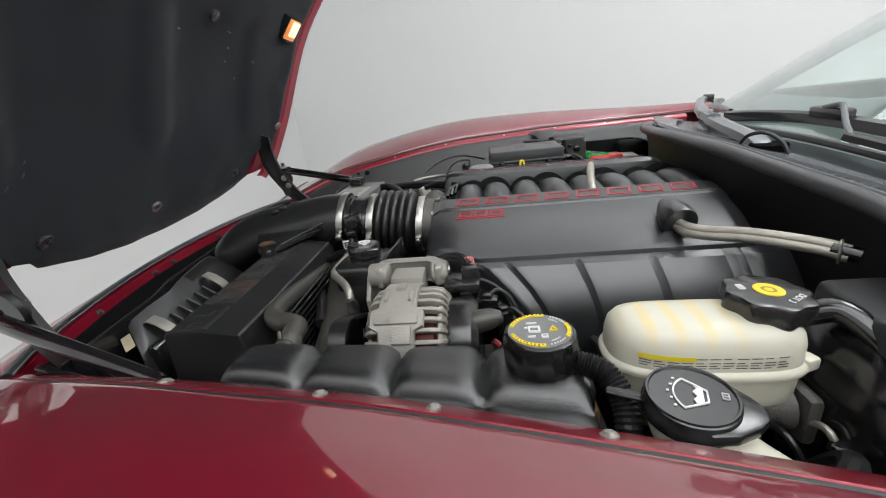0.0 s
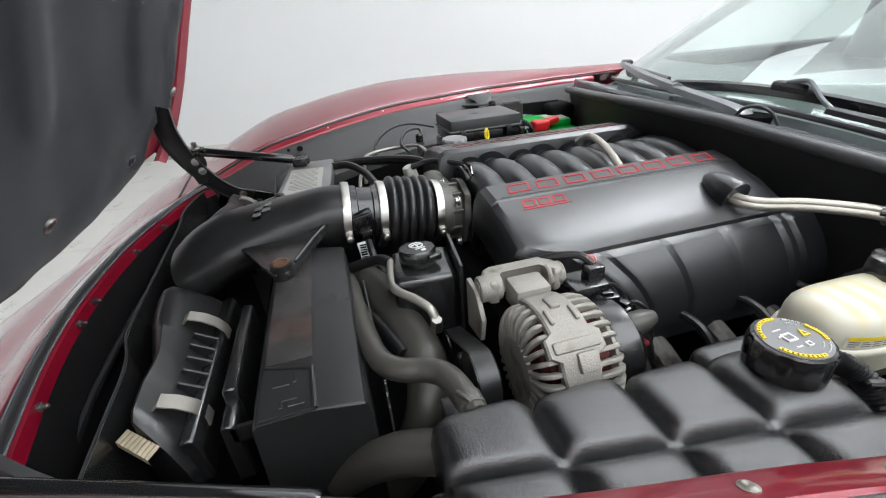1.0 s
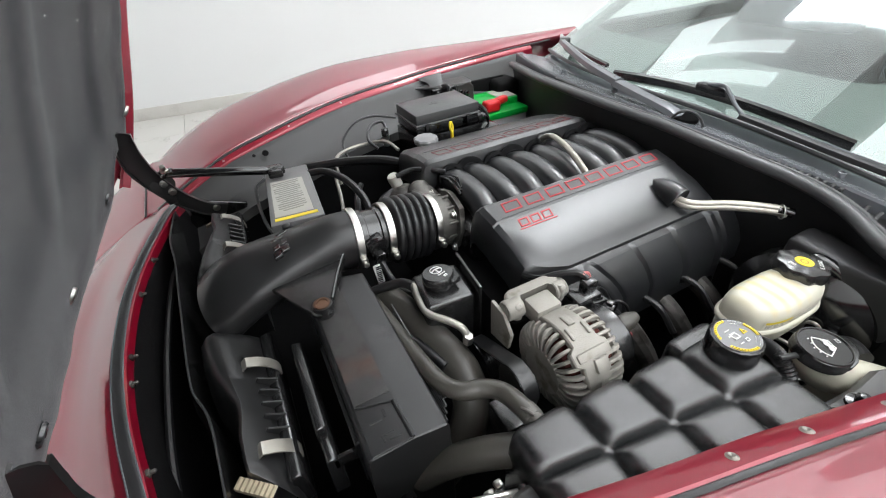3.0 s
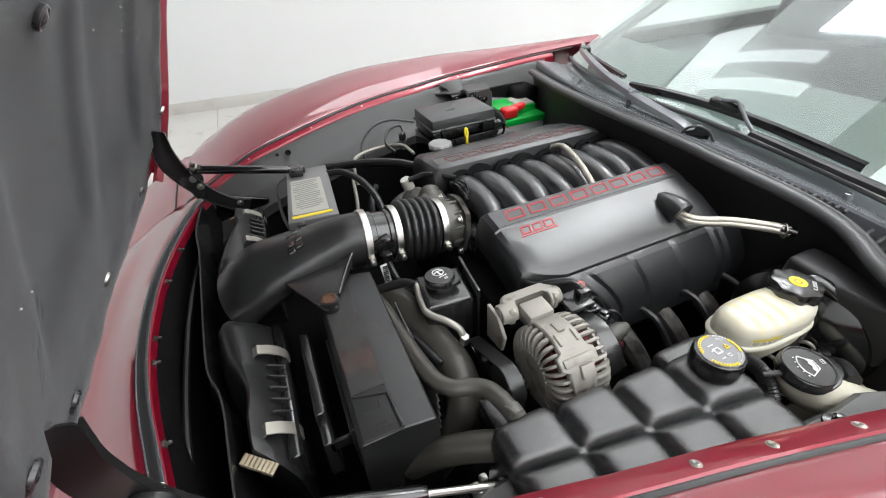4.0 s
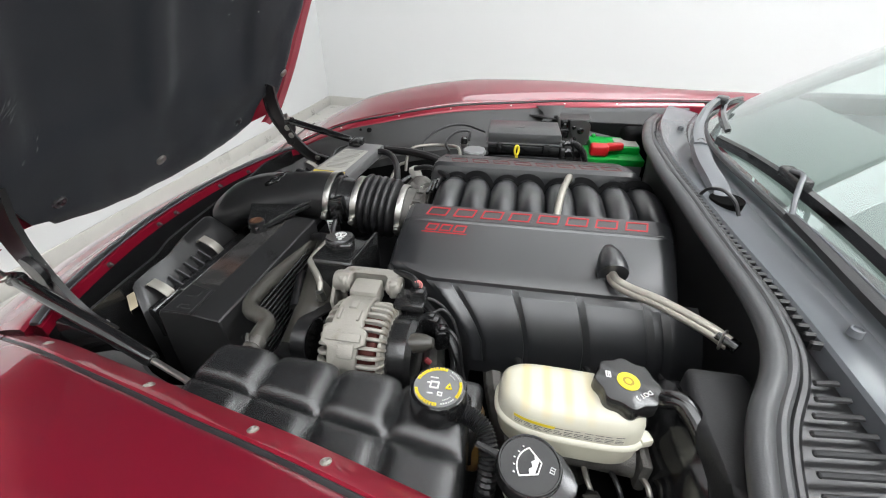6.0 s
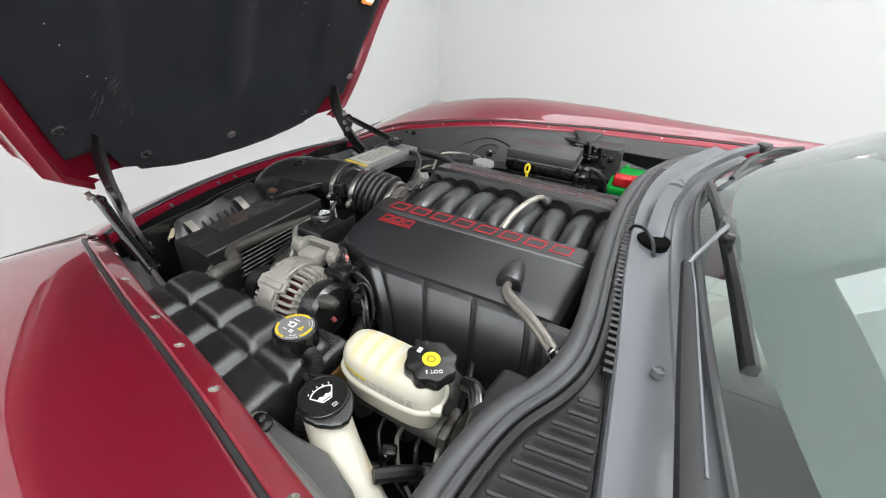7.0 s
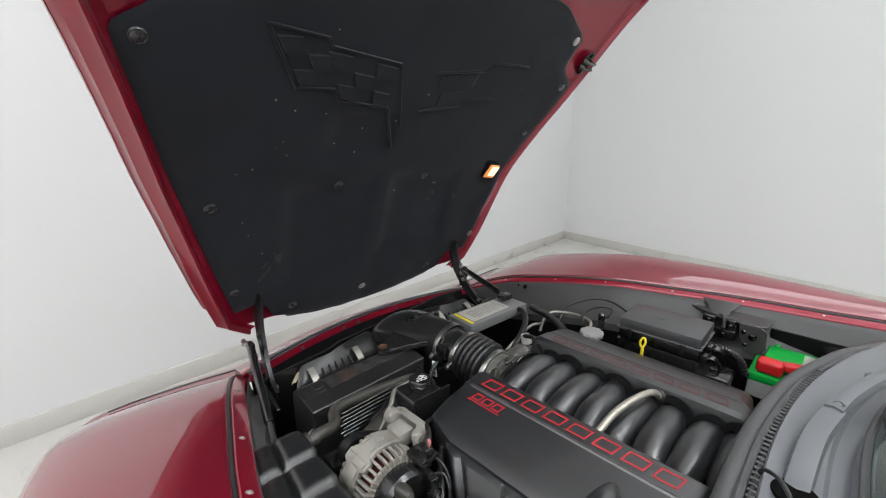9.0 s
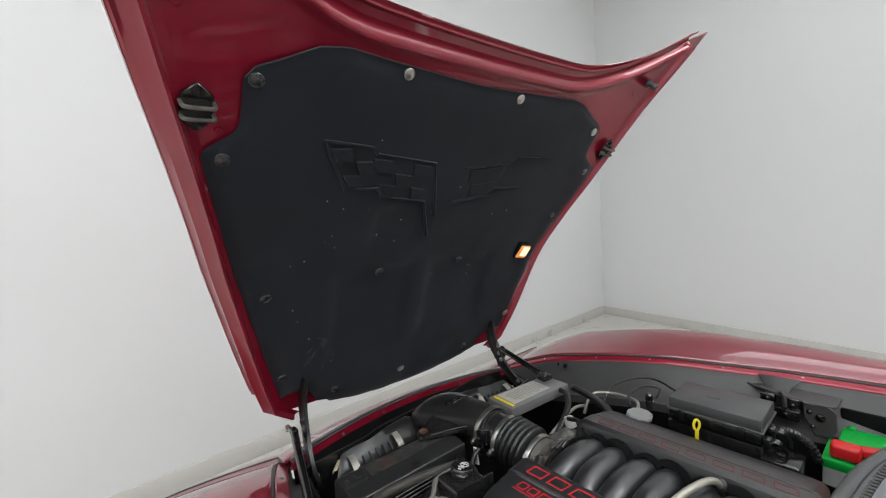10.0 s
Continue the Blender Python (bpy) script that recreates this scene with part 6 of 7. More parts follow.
lathe(bm, [(0.0145, -0.094), (0.016, -0.092), (0.016, -0.068), (0.013, -0.066)], Matrix.Translation((0, -0.313, 0.742)) @ Matrix.Rotation(radians(90), 4, "Y"), 20)
lathe(bm, [(0.013, -0.008), (0.015, -0.006), (0.015, 0.013), (0.013, 0.015)], Matrix.Translation((0, -0.313, 0.742)) @ Matrix.Rotation(radians(90), 4, "Y"), 20)
part("lug", bm, ALLOY, alt, "", 40)
bm = bmesh.new()
bolt(bm, (-0.084, -0.313, 0.744), (-1, 0, 0), 0.0085, 0.011)
part("mount_bolt", bm, STEEL, alt, "bright mounting bolt")
bm = bmesh.new()
bolt(bm, (0.009, -0.313, 0.744), (1, 0, 0), 0.006, 0.008)
part("mount_bolt", bm, STEEL, alt, "bright mounting bolt")
bm = bmesh.new()
lathe(bm, [(0.03, 0.018), (0.052, 0.019), (0.054, 0.024), (0.054, 0.046), (0.047, 0.054), (0.02, 0.056)], AX, 36)
part("rear_cap", bm, PLASTIC, alt, "black plastic rear cap")
bm = bmesh.new()
m = Matrix.Translation((0.048, -0.402, 0.715)) @ Matrix.Rotation(radians(80), 4, "Y")
lathe(bm, [(0.013, -0.01), (0.014, 0.004), (0.0125, 0.022), (0.007, 0.034), (0.0, 0.036)], m, 18)
part("post_boot", bm, HOSE, alt, "grey rubber boot on the post")
bm = bmesh.new()
tube(bm, [(0.070, -0.405, 0.690), (0.077, -0.405, 0.684)], 0.004, 8, 2)
part("red_lead", bm, REDDARK, alt, "short red lead")
bm = bmesh.new()
box(bm, (0.034, -0.335, 0.735), (0.046, 0.040, 0.012), 0.003)
box(bm, (0.045, -0.335, 0.748), (0.022, 0.018, 0.022), 0.003)
part("plug_block", bm, PLASTIC, alt, "black connector block")
bm = bmesh.new()
tube(bm, [(0.045, -0.332, 0.758), (0.035, -0.318, 0.764), (0.012, -0.300, 0.758), (-0.01, -0.285, 0.748), (-0.02, -0.26, 0.74)], 0.005, 8, 6)
part("plug_sleeve", bm, RUBBER, alt, "black wire sleeve")
for k in range(4):
    bm = bmesh.new()
    tube(bm, [(0.041 + 0.003 * k, -0.333, 0.756), (0.040 + 0.003 * k, -0.327, 0.765), (0.036, -0.32, 0.764)], 0.0013, 6, 4)
    part("pink_wire", bm, surf("dull_pink_wire", (0.5, 0.16, 0.15), 0.5) if k == 0 else bpy.data.materials["dull_pink_wire"], alt)
bm = bmesh.new()
prism(bm, [(-0.283, 0.742), (-0.315, 0.742), (-0.338, 0.715), (-0.332, 0.68), (-0.285, 0.67)], -0.003, 0.003, Matrix(((0, 0, 1, -0.096), (1, 0, 0, 0), (0, 1, 0, 0), (0, 0, 0, 1))), 0.001, 1)
part("bracket_plate", bm, ALLOY, alt, "dull alloy bracket plate")
for c, sz, rz in (((0.040, -0.338, 0.716), (0.026, 0.020, 0.022), 12), ((0.064, -0.342, 0.700), (0.030, 0.018, 0.030), -8), ((0.084, -0.352, 0.684), (0.022, 0.022, 0.034), 20)):
    bm = bmesh.new()
    box(bm, c, sz, 0.003, Matrix.Rotation(radians(rz), 4, "Z"))
    box(bm, (c[0], c[1], c[2] + sz[2] / 2 + 0.002), (sz[0] * 0.5, sz[1] * 0.6, 0.006), 0.0015, Matrix.Rotation(radians(rz), 4, "Z"))
    part("connector", bm, GLOSS, alt, "black wiring connector")
loom = thing("wiring_loom", (0.10, -0.31, 0.62), "black taped wiring loom beside the engine cover", "wiring")
for pts, r in (([(0.018, -0.268, 0.715), (0.045, -0.300, 0.706), (0.085, -0.335, 0.690), (0.110, -0.365, 0.660), (0.120, -0.375, 0.62)], 0.0065), ([(0.064, -0.338, 0.712), (0.080, -0.326, 0.716), (0.098, -0.330, 0.700), (0.112, -0.345, 0.66)], 0.0028), ([(0.040, -0.334, 0.726), (0.058, -0.318, 0.728), (0.086, -0.318, 0.708), (0.108, -0.335, 0.67)], 0.0026), ([(0.086, -0.352, 0.700), (0.098, -0.358, 0.704), (0.112, -0.366, 0.688), (0.118, -0.372, 0.65)], 0.0030)):
    bm = bmesh.new()
    tube(bm, pts, r, 8, 6)
    part("wire", bm, RUBBER, loom)
belt = thing("belt_drive", (-0.12, -0.34, 0.5), "black ribbed drive belt on its pulleys", "drive belt")
for y, z, r, x in ((-0.387, 0.680, 0.032, -0.118), (-0.30, 0.63, 0.038, -0.12), (-0.36, 0.57, 0.045, -0.12)):
    bm = bmesh.new()
    lathe(bm, [(r - 0.01, -0.012), (r, -0.013), (r, -0.009)] + [(r - 0.002 + 0.002 * (k % 2), -0.008 + 0.002 * k) for k in range(9)] + [(r, 0.012), (r - 0.01, 0.012)], Matrix.Translation((x, y, z)) @ Matrix.Rotation(radians(90), 4, "Y"), 36)
    part("pulley", bm, GLOSS, belt)
bm = bmesh.new()
BP = []
for cy, cz, r, a0, a1 in ((-0.387, 0.680, 0.034, 200, 60), (-0.30, 0.63, 0.040, 60, -40), (-0.36, 0.57, 0.047, -40, -160)):
    for k in range(9):
        a = radians(a0 + (a1 - a0) * k / 8)
        BP.append((cy + r * math.cos(a), cz + r * math.sin(a)))
sheet(bm, [[Vector((x, y, z)) for x in (-0.13, -0.108)] for y, z in BP], loop_u=True)
bmesh.ops.recalc_face_normals(bm, faces=bm.faces)
bmesh.ops.solidify(bm, geom=bm.faces[:], thickness=0.004)
part("belt", bm, RUBBER, belt)

# ---- power steering ----
ps = thing("power_steering_reservoir", (-0.13, -0.19, 0.58), "black power steering reservoir with a round cap", "fluid reservoir")
bm = bmesh.new()
box(bm, (-0.136, -0.192, 0.665), (0.088, 0.088, 0.115), 0.010, Matrix.Rotation(radians(-6), 4, "Z"), 3)
box(bm, (-0.088, -0.196, 0.672), (0.006, 0.100, 0.13), 0.002, Matrix.Rotation(radians(-6), 4, "Z"))
part("body", bm, PLASTIC, ps)
CAPP = Matrix.Translation((-0.140, -0.186, 0.7445)) @ Matrix.Rotation(radians(-8), 4, "X")
bm = bmesh.new()
lathe(bm, [(0.022, -0.026), (0.0255, -0.022), (0.027, -0.018), (0.027, -0.003), (0.025, 0.0), (0.0, 0.0)], CAPP, 40)
pcap = part("cap", bm, PLASTIC, ps, "black cap with a white steering wheel symbol")
bm = bmesh.new()
prism(bm, [(0.01, -0.03), (0.03, -0.024), (0.03, -0.008), (0.015, 0.0)], -0.016, -0.006, CAPP, 0.002, 1)
part("grip", bm, PLASTIC, pcap)
upp = flat_on(CAPP @ Matrix.Translation((0, 0.007, 0.0004)) @ Matrix.Rotation(radians(15), 4, "Z"))
decal("white_symbol", arc(0.0093, 0.0105, 0, 360, 24) + [[(-0.0095, 0.001), (0, 0.0045), (0.0095, 0.001), (0.0095, -0.0008), (0, 0.0025), (-0.0095, -0.0008)], [(-0.0009, 0.003), (0.0009, 0.003), (0.0014, -0.009), (-0.0014, -0.009)]], upp, WHITE, pcap)
decal("white_mark", [rect(-0.006, -0.0145, 0.003, 0.0014), rect(-0.002, -0.0145, 0.003, 0.0014), rect(0.002, -0.0145, 0.003, 0.0014), rect(0.006, -0.0145, 0.003, 0.0014), rect(0.001, -0.021, 0.006, 0.001), rect(0.001, -0.0245, 0.006, 0.001), rect(-0.0018, -0.0227, 0.001, 0.004), rect(0.0038, -0.0227, 0.001, 0.004)], upp, WHITE, pcap)

# ---- hoses at the front ----
def hose(name, pts, r, material, label, n=14, group=""):
    bm = bmesh.new()
    tube(bm, pts, r, n, 8)
    return solid(name, bm, material, label, "hose", group=group)


hose("heater_hose", [(-0.245, -0.10, 0.672), (-0.240, -0.16, 0.682), (-0.236, -0.23, 0.694), (-0.230, -0.31, 0.708), (-0.222, -0.358, 0.714), (-0.205, -0.382, 0.717), (-0.182, -0.392, 0.719), (-0.165, -0.408, 0.722), (-0.158, -0.435, 0.728), (-0.153, -0.468, 0.728)], 0.0125, HOSE, "grey rubber hose bending into the coolant tank")
clampr = thing("spring_clamp", (-0.154, -0.455, 0.71), "bright spring clamp round the grey hose", "hose clamp")
bm = bmesh.new()
tube(bm, [(-0.1545, -0.447, 0.7275), (-0.1535, -0.462, 0.728)], 0.0132, 14, 1)
tube(bm, [(-0.164, -0.449, 0.741), (-0.160, -0.456, 0.7425), (-0.156, -0.463, 0.741)], 0.0022, 8, 3)
part("band", bm, DULL, clampr)
hose("radiator_hose", [(-0.215, -0.10, 0.655), (-0.195, -0.17, 0.655), (-0.175, -0.25, 0.648), (-0.165, -0.305, 0.640), (-0.172, -0.345, 0.612), (-0.195, -0.365, 0.57), (-0.235, -0.375, 0.53), (-0.29, -0.38, 0.50)], 0.029, HOSE, "thick grey rubber radiator hose", 20)
hose("lower_hose", [(-0.285, -0.40, 0.60), (-0.250, -0.420, 0.640), (-0.215, -0.446, 0.676), (-0.175, -0.470, 0.690), (-0.13, -0.492, 0.68)], 0.020, HOSE, "grey rubber hose below the coolant tank", 18)
hose("return_hose", [(-0.235, -0.115, 0.69), (-0.212, -0.13, 0.703), (-0.19, -0.145, 0.712), (-0.178, -0.165, 0.715)], 0.0085, RUBBER, "short black rubber return hose")
hose("steel_pipe", [(-0.187, -0.148, 0.7135), (-0.178, -0.165, 0.716), (-0.182, -0.19, 0.714), (-0.184, -0.218, 0.7125), (-0.180, -0.236, 0.711), (-0.160, -0.258, 0.707), (-0.146, -0.276, 0.700), (-0.142, -0.287, 0.686)], 0.006, PIPE, "bare bent steel pipe with a fitting")
nut = thing("pipe_fitting", (-0.142, -0.287, 0.675), "small steel fitting at the pipe end", "fitting")
bm = bmesh.new()
lathe(bm, [(0.005, -0.014), (0.0085, -0.012), (0.0085, 0.0), (0.007, 0.002), (0.007, 0.008)], Matrix.Translation((-0.142, -0.288, 0.686)) @ Matrix.Rotation(radians(15), 4, "X"), 6)
part("hex_nut", bm, STEEL, nut)
hose("heater_pipe", [(-0.235, -0.18, 0.66), (-0.21, -0.24, 0.665), (-0.19, -0.30, 0.66)], 0.008, RUBBER, "black rubber pipe beside the shroud")
clutter = thing("front_bracket", (-0.2, -0.45, 0.5), "dark bracket and connectors below the radiator hose", "bracket")
for c, s2, mt in (((-0.20, -0.485, 0.575), (0.10, 0.05, 0.03), PLASTIC), ((-0.165, -0.44, 0.60), (0.03, 0.03, 0.03), GLOSS), ((-0.215, -0.475, 0.60), (0.016, 0.03, 0.004), STEEL), ((-0.20, -0.462, 0.604), (0.012, 0.012, 0.01), STEEL), ((-0.145, -0.41, 0.64), (0.045, 0.05, 0.05), PLASTIC)):
    bm = bmesh.new()
    box(bm, c, s2, 0.003)
    part("piece", bm, mt, clutter)

# ---- right side of the bay ----
fuse = thing("fuse_box", (0.19, 0.457, 0.6), "black plastic fuse box with a flat lid", "fuse box")
RZ = Matrix.Rotation(radians(1.5), 4, "Z")
bm = bmesh.new()
box(bm, (0.189, 0.457, 0.770), (0.208, 0.140, 0.030), 0.004, RZ)
box(bm, (0.189, 0.457, 0.7545), (0.216, 0.148, 0.006), 0.002, RZ, 1)
lid = part("lid", bm, surf("grey_lid_plastic", (0.058, 0.059, 0.06), 0.34, var=0.2, scale=16.0, bump=0.1, fine=1200), fuse)
bm = bmesh.new()
box(bm, (0.175, 0.45, 0.7856), (0.028, 0.003, 0.0012), 0.0004)
box(bm, (0.175, 0.46, 0.7856), (0.003, 0.02, 0.0012), 0.0004)
box(bm, (0.188, 0.46, 0.7856), (0.003, 0.02, 0.0012), 0.0004)
part("moulded_mark", bm, COVER, lid)
bm = bmesh.new()
box(bm, (0.189, 0.457, 0.7365), (0.206, 0.138, 0.026), 0.003, RZ)
part("upper_base", bm, GLOSS, fuse)
bm = bmesh.new()
box(bm, (0.189, 0.457, 0.675), (0.214, 0.144, 0.09), 0.004, RZ)
part("lower_base", bm, GLOSS, fuse)
for x in (0.12, 0.255):
    bm = bmesh.new()
    box(bm, (x, 0.382, 0.742), (0.016, 0.008, 0.03), 0.002)
    part("snap", bm, GLOSS, fuse)
for y, z in ((0.405, 0.728), (0.447, 0.738)):
    bm = bmesh.new()
    box(bm, (0.303, y, z), (0.016, 0.026, 0.030), 0.004)
    port = part("cable_port", bm, GLOSS, fuse)
    for k in range(3):
        bm = bmesh.new()
        tube(bm, [(0.309, y - 0.008 + 0.008 * k, z + 0.006), (0.322, y - 0.007 + 0.007 * k, z + 0.010), (0.336, y - 0.004 + 0.006 * k, z - 0.004), (0.340, y, z - 0.03)], 0.0026, 6, 4)
        part("wire", bm, GLOSS, port)
bm = bmesh.new()
box(bm, (0.33, 0.415, 0.66), (0.075, 0.085, 0.085), 0.008)
part("connector_block", bm, GLOSS, fuse, "black connector block below the lid")
sleeve = thing("battery_cable", (0.385, 0.47, 0.66), "black ribbed battery cable sleeve from the fuse box", "cable")
SLV = spline([(0.306, 0.462, 0.738), (0.325, 0.470, 0.741), (0.350, 0.478, 0.732), (0.372, 0.482, 0.712), (0.386, 0.482, 0.68)], 8)
bm = bmesh.new()
tube(bm, SLV, 0.0085, 10, 1)
body = part("sleeve", bm, RUBBER, sleeve)
for k in range(2, len(SLV) - 2, 2):
    bm = bmesh.new()
    d = (SLV[k + 1] - SLV[k - 1]).normalized()
    lathe(bm, [(0.0085, -0.0022), (0.0104, -0.001), (0.0104, 0.001), (0.0085, 0.0022)], Matrix.Translation(SLV[k]) @ d.to_track_quat("Z", "Y").to_matrix().to_4x4(), 12, cap=False)
    part("rib", bm, RUBBER, body)
hose("cable", [(0.305, 0.40, 0.655), (0.33, 0.372, 0.66), (0.36, 0.375, 0.665), (0.40, 0.40, 0.66)], 0.004, GLOSS, "thin glossy black cable beside the engine", 8)

bat = thing("battery", (0.47, 0.565, 0.45), "car battery with a bright green top and red terminal cover", "battery")
bm = bmesh.new()
box(bm, (0.4745, 0.583, 0.572), (0.172, 0.170, 0.19), 0.005)
part("case", bm, surf("grey_battery_case", (0.26, 0.26, 0.26), 0.5, var=0.15, scale=30.0), bat, "pale grey battery case")
bm = bmesh.new()
box(bm, (0.4745, 0.585, 0.677), (0.178, 0.178, 0.022), 0.004)
box(bm, (0.482, 0.605, 0.697), (0.150, 0.110, 0.026), 0.005)
box(bm, (0.425, 0.650, 0.712), (0.012, 0.016, 0.014), 0.003)
top = part("top", bm, GREEN, bat, "bright green stepped battery top")
bm = bmesh.new()
box(bm, (0.520, 0.602, 0.7105), (0.070, 0.085, 0.002), 0.0005)
part("label", bm, LABEL, top, "pale grey label on the battery top")
bm = bmesh.new()
box(bm, (0.427, 0.524, 0.707), (0.056, 0.040, 0.036), 0.009, None, 3)
box(bm, (0.474, 0.537, 0.714), (0.056, 0.026, 0.024), 0.008, Matrix.Rotation(radians(18), 4, "Z"), 3)
part("terminal_cover", bm, REDPL, bat, "red plastic terminal cover")
bm = bmesh.new()
box(bm, (0.565, 0.665, 0.69), (0.10, 0.10, 0.11), 0.02, None, 3)
box(bm, (0.49, 0.682, 0.70), (0.18, 0.012, 0.10), 0.004)
solid("battery_shield", bm, DARK, "black plastic shield behind the battery", "shield")
hold = thing("relay_bracket", (0.3, 0.62, 0.68), "grey moulded bracket with black clips on the inner fender", "bracket")
bm = bmesh.new()
prism(bm, [(0.198, 0.648), (0.290, 0.604), (0.385, 0.598), (0.402, 0.612), (0.405, 0.676), (0.225, 0.680)], 0.770, 0.777, Matrix(), 0.002, 1)
part("ledge", bm, GREYPL, hold)
bm = bmesh.new()
prism(bm, [(0.335, 0.774), (0.388, 0.774), (0.402, 0.762), (0.404, 0.715), (0.392, 0.695), (0.360, 0.690), (0.352, 0.72), (0.340, 0.735)], -0.6045, -0.5985, Matrix(((1, 0, 0, 0), (0, 0, -1, 0), (0, 1, 0, 0), (0, 0, 0, 1))), 0.002, 1)
part("front_plate", bm, GREYPL, hold)
bm = bmesh.new()
sheet(bm, [[Vector((0.224, 0.668, 0.800)), Vector((0.248, 0.640, 0.786)), Vector((0.252, 0.630, 0.777))], [Vector((0.228, 0.668, 0.801)), Vector((0.252, 0.638, 0.788)), Vector((0.256, 0.628, 0.777))], [Vector((0.316, 0.680, 0.802)), Vector((0.300, 0.640, 0.788)), Vector((0.298, 0.624, 0.777))], [Vector((0.321, 0.682, 0.801)), Vector((0.305, 0.642, 0.786)), Vector((0.303, 0.626, 0.777))]])
part("gusset", bm, GREYPL, hold, "grey moulded gusset below the flange")
for c, s2 in (((0.262, 0.606, 0.762), (0.034, 0.020, 0.024)), ((0.318, 0.600, 0.760), (0.026, 0.016, 0.034)), ((0.305, 0.590, 0.735), (0.06, 0.02, 0.03))):
    bm = bmesh.new()
    box(bm, c, s2, 0.005)
    lathe(bm, [(0.007, 0), (0.007, 0.014), (0.004, 0.016)], Matrix.Translation(c) @ Matrix.Rotation(radians(90), 4, "X"), 12)
    part("relay", bm, GLOSS, hold)
bm = bmesh.new()
tube(bm, [(0.288, 0.612, 0.779), (0.294, 0.600, 0.784), (0.300, 0.592, 0.778), (0.302, 0.588, 0.752)], 0.005, 8, 4)
part("clip", bm, GREYPL, hold, "bent grey retaining clip")
for x, z, r in ((0.372, 0.742, 0.010), (0.350, 0.752, 0.006), (0.357, 0.715, 0.005)):
    bm = bmesh.new()
    lathe(bm, [(r, 0), (r, 0.006), (r * 0.6, 0.008), (0, 0.008)], Matrix.Translation((x, 0.599, z)) @ Matrix.Rotation(radians(90), 4, "X"), 14)
    part("nut", bm, GLOSS, hold)
for x, r in ((-0.315, 0.0085), (-0.345, 0.0045)):
    bm = bmesh.new()
    lathe(bm, [(r, 0.0), (r * 0.85, 0.0012), (r * 0.8, -0.003), (0, -0.003)], Matrix.Translation((x, 0.493, 0.741)) @ Vector((0, -0.75, 0.65)).to_track_quat("Z", "Y").to_matrix().to_4x4(), 18)
    part("panel_hole", bm, DARK, car, "dark hole in the inner fender")

dip = thing("oil_dipstick", (0.174, 0.338, 0.6), "yellow oil dipstick handle", "dipstick")
bm = bmesh.new()
m = Matrix.Translation((0.172, 0.338, 0.752)) @ Matrix.Rotation(radians(75), 4, "X") @ Matrix.Rotation(radians(30), 4, "Y")
tube(bm, [m @ Vector((0.0062 * math.cos(a), 0.0125 * math.sin(a), 0)) for a in [2 * math.pi * k / 14 for k in range(14)]], 0.0032, 8, 3, closed=True)
box(bm, (0.173, 0.337, 0.727), (0.008, 0.008, 0.028), 0.002)
part("ring", bm, YELLOW, dip)
bm = bmesh.new()
tube(bm, [(0.173, 0.337, 0.715), (0.18, 0.335, 0.6)], 0.005, 8, 1)
part("tube", bm, STEEL, dip)
oil = thing("oil_filler_cap", (0.062, 0.263, 0.72), "grey scalloped oil filler cap", "oil cap")
bm = bmesh.new()
lathe(bm, [(0.022, -0.04), (0.024, -0.012), (0.030, -0.010), (0.031, -0.002), (0.028, 0.002), (0.0, 0.003)], Matrix.Translation((0.060, 0.268, 0.770)), 64, lambda a, h: 1 + (0.05 * math.cos(10 * a) if h > -0.011 else 0))
part("knob", bm, surf("grey_cap_plastic", (0.21, 0.21, 0.21), 0.4, var=0.15, scale=50.0), oil)

plate = thing("label_cover", (-0.3, 0.255, 0.6), "grey plastic cover with a printed warning label", "cover panel")
bm = bmesh.new()
prism(bm, [(-0.362, 0.130), (-0.252, 0.120), (-0.232, 0.386), (-0.335, 0.392)], 0.700, 0.731, Matrix(), 0.004, 2)
part("panel", bm, surf("mid_grey_plastic", (0.16, 0.16, 0.16), 0.42, var=0.12, scale=14.0, bump=0.1, fine=900), plate)
bm = bmesh.new()
prism(bm, [(-0.348, 0.158), (-0.268, 0.150), (-0.258, 0.318), (-0.332, 0.326)], 0.7312, 0.7320, Matrix())
part("label", bm, LABEL, plate, "pale grey printed label")
bm = bmesh.new()
for k in range(15):
    y = 0.178 + 0.0095 * k
    box(bm, (-0.306 + 0.04 * (y - 0.16), y, 0.7323), (0.060 if k % 4 else 0.044, 0.0034, 0.0006), 0)
tagged(part("small_print", bm, surf("faded_print", (0.24, 0.235, 0.215), 0.5), plate, "rows of faded small print"), kind="stuff")
bm = bmesh.new()
prism(bm, [(-0.350, 0.142), (-0.262, 0.134), (-0.262, 0.144), (-0.350, 0.152)], 0.7313, 0.7325, Matrix())
part("yellow_strip", bm, YELLOW, plate)
bm = bmesh.new()
box(bm, (-0.31, 0.362, 0.742), (0.034, 0.042, 0.020), 0.004, Matrix.Rotation(radians(-8), 4, "Z"))
for k in range(3):
    box(bm, (-0.32 + 0.010 * k, 0.362, 0.7525), (0.003, 0.03, 0.002), 0.0005)
part("strut_clip", bm, PLASTIC, plate, "black clip that holds the strut")
hose("sensor_lead", [(-0.34, 0.35, 0.735), (-0.365, 0.33, 0.725), (-0.372, 0.28, 0.70), (-0.368, 0.22, 0.68), (-0.355, 0.17, 0.67)], 0.004, RUBBER, "thin black lead beside the label cover", 8)

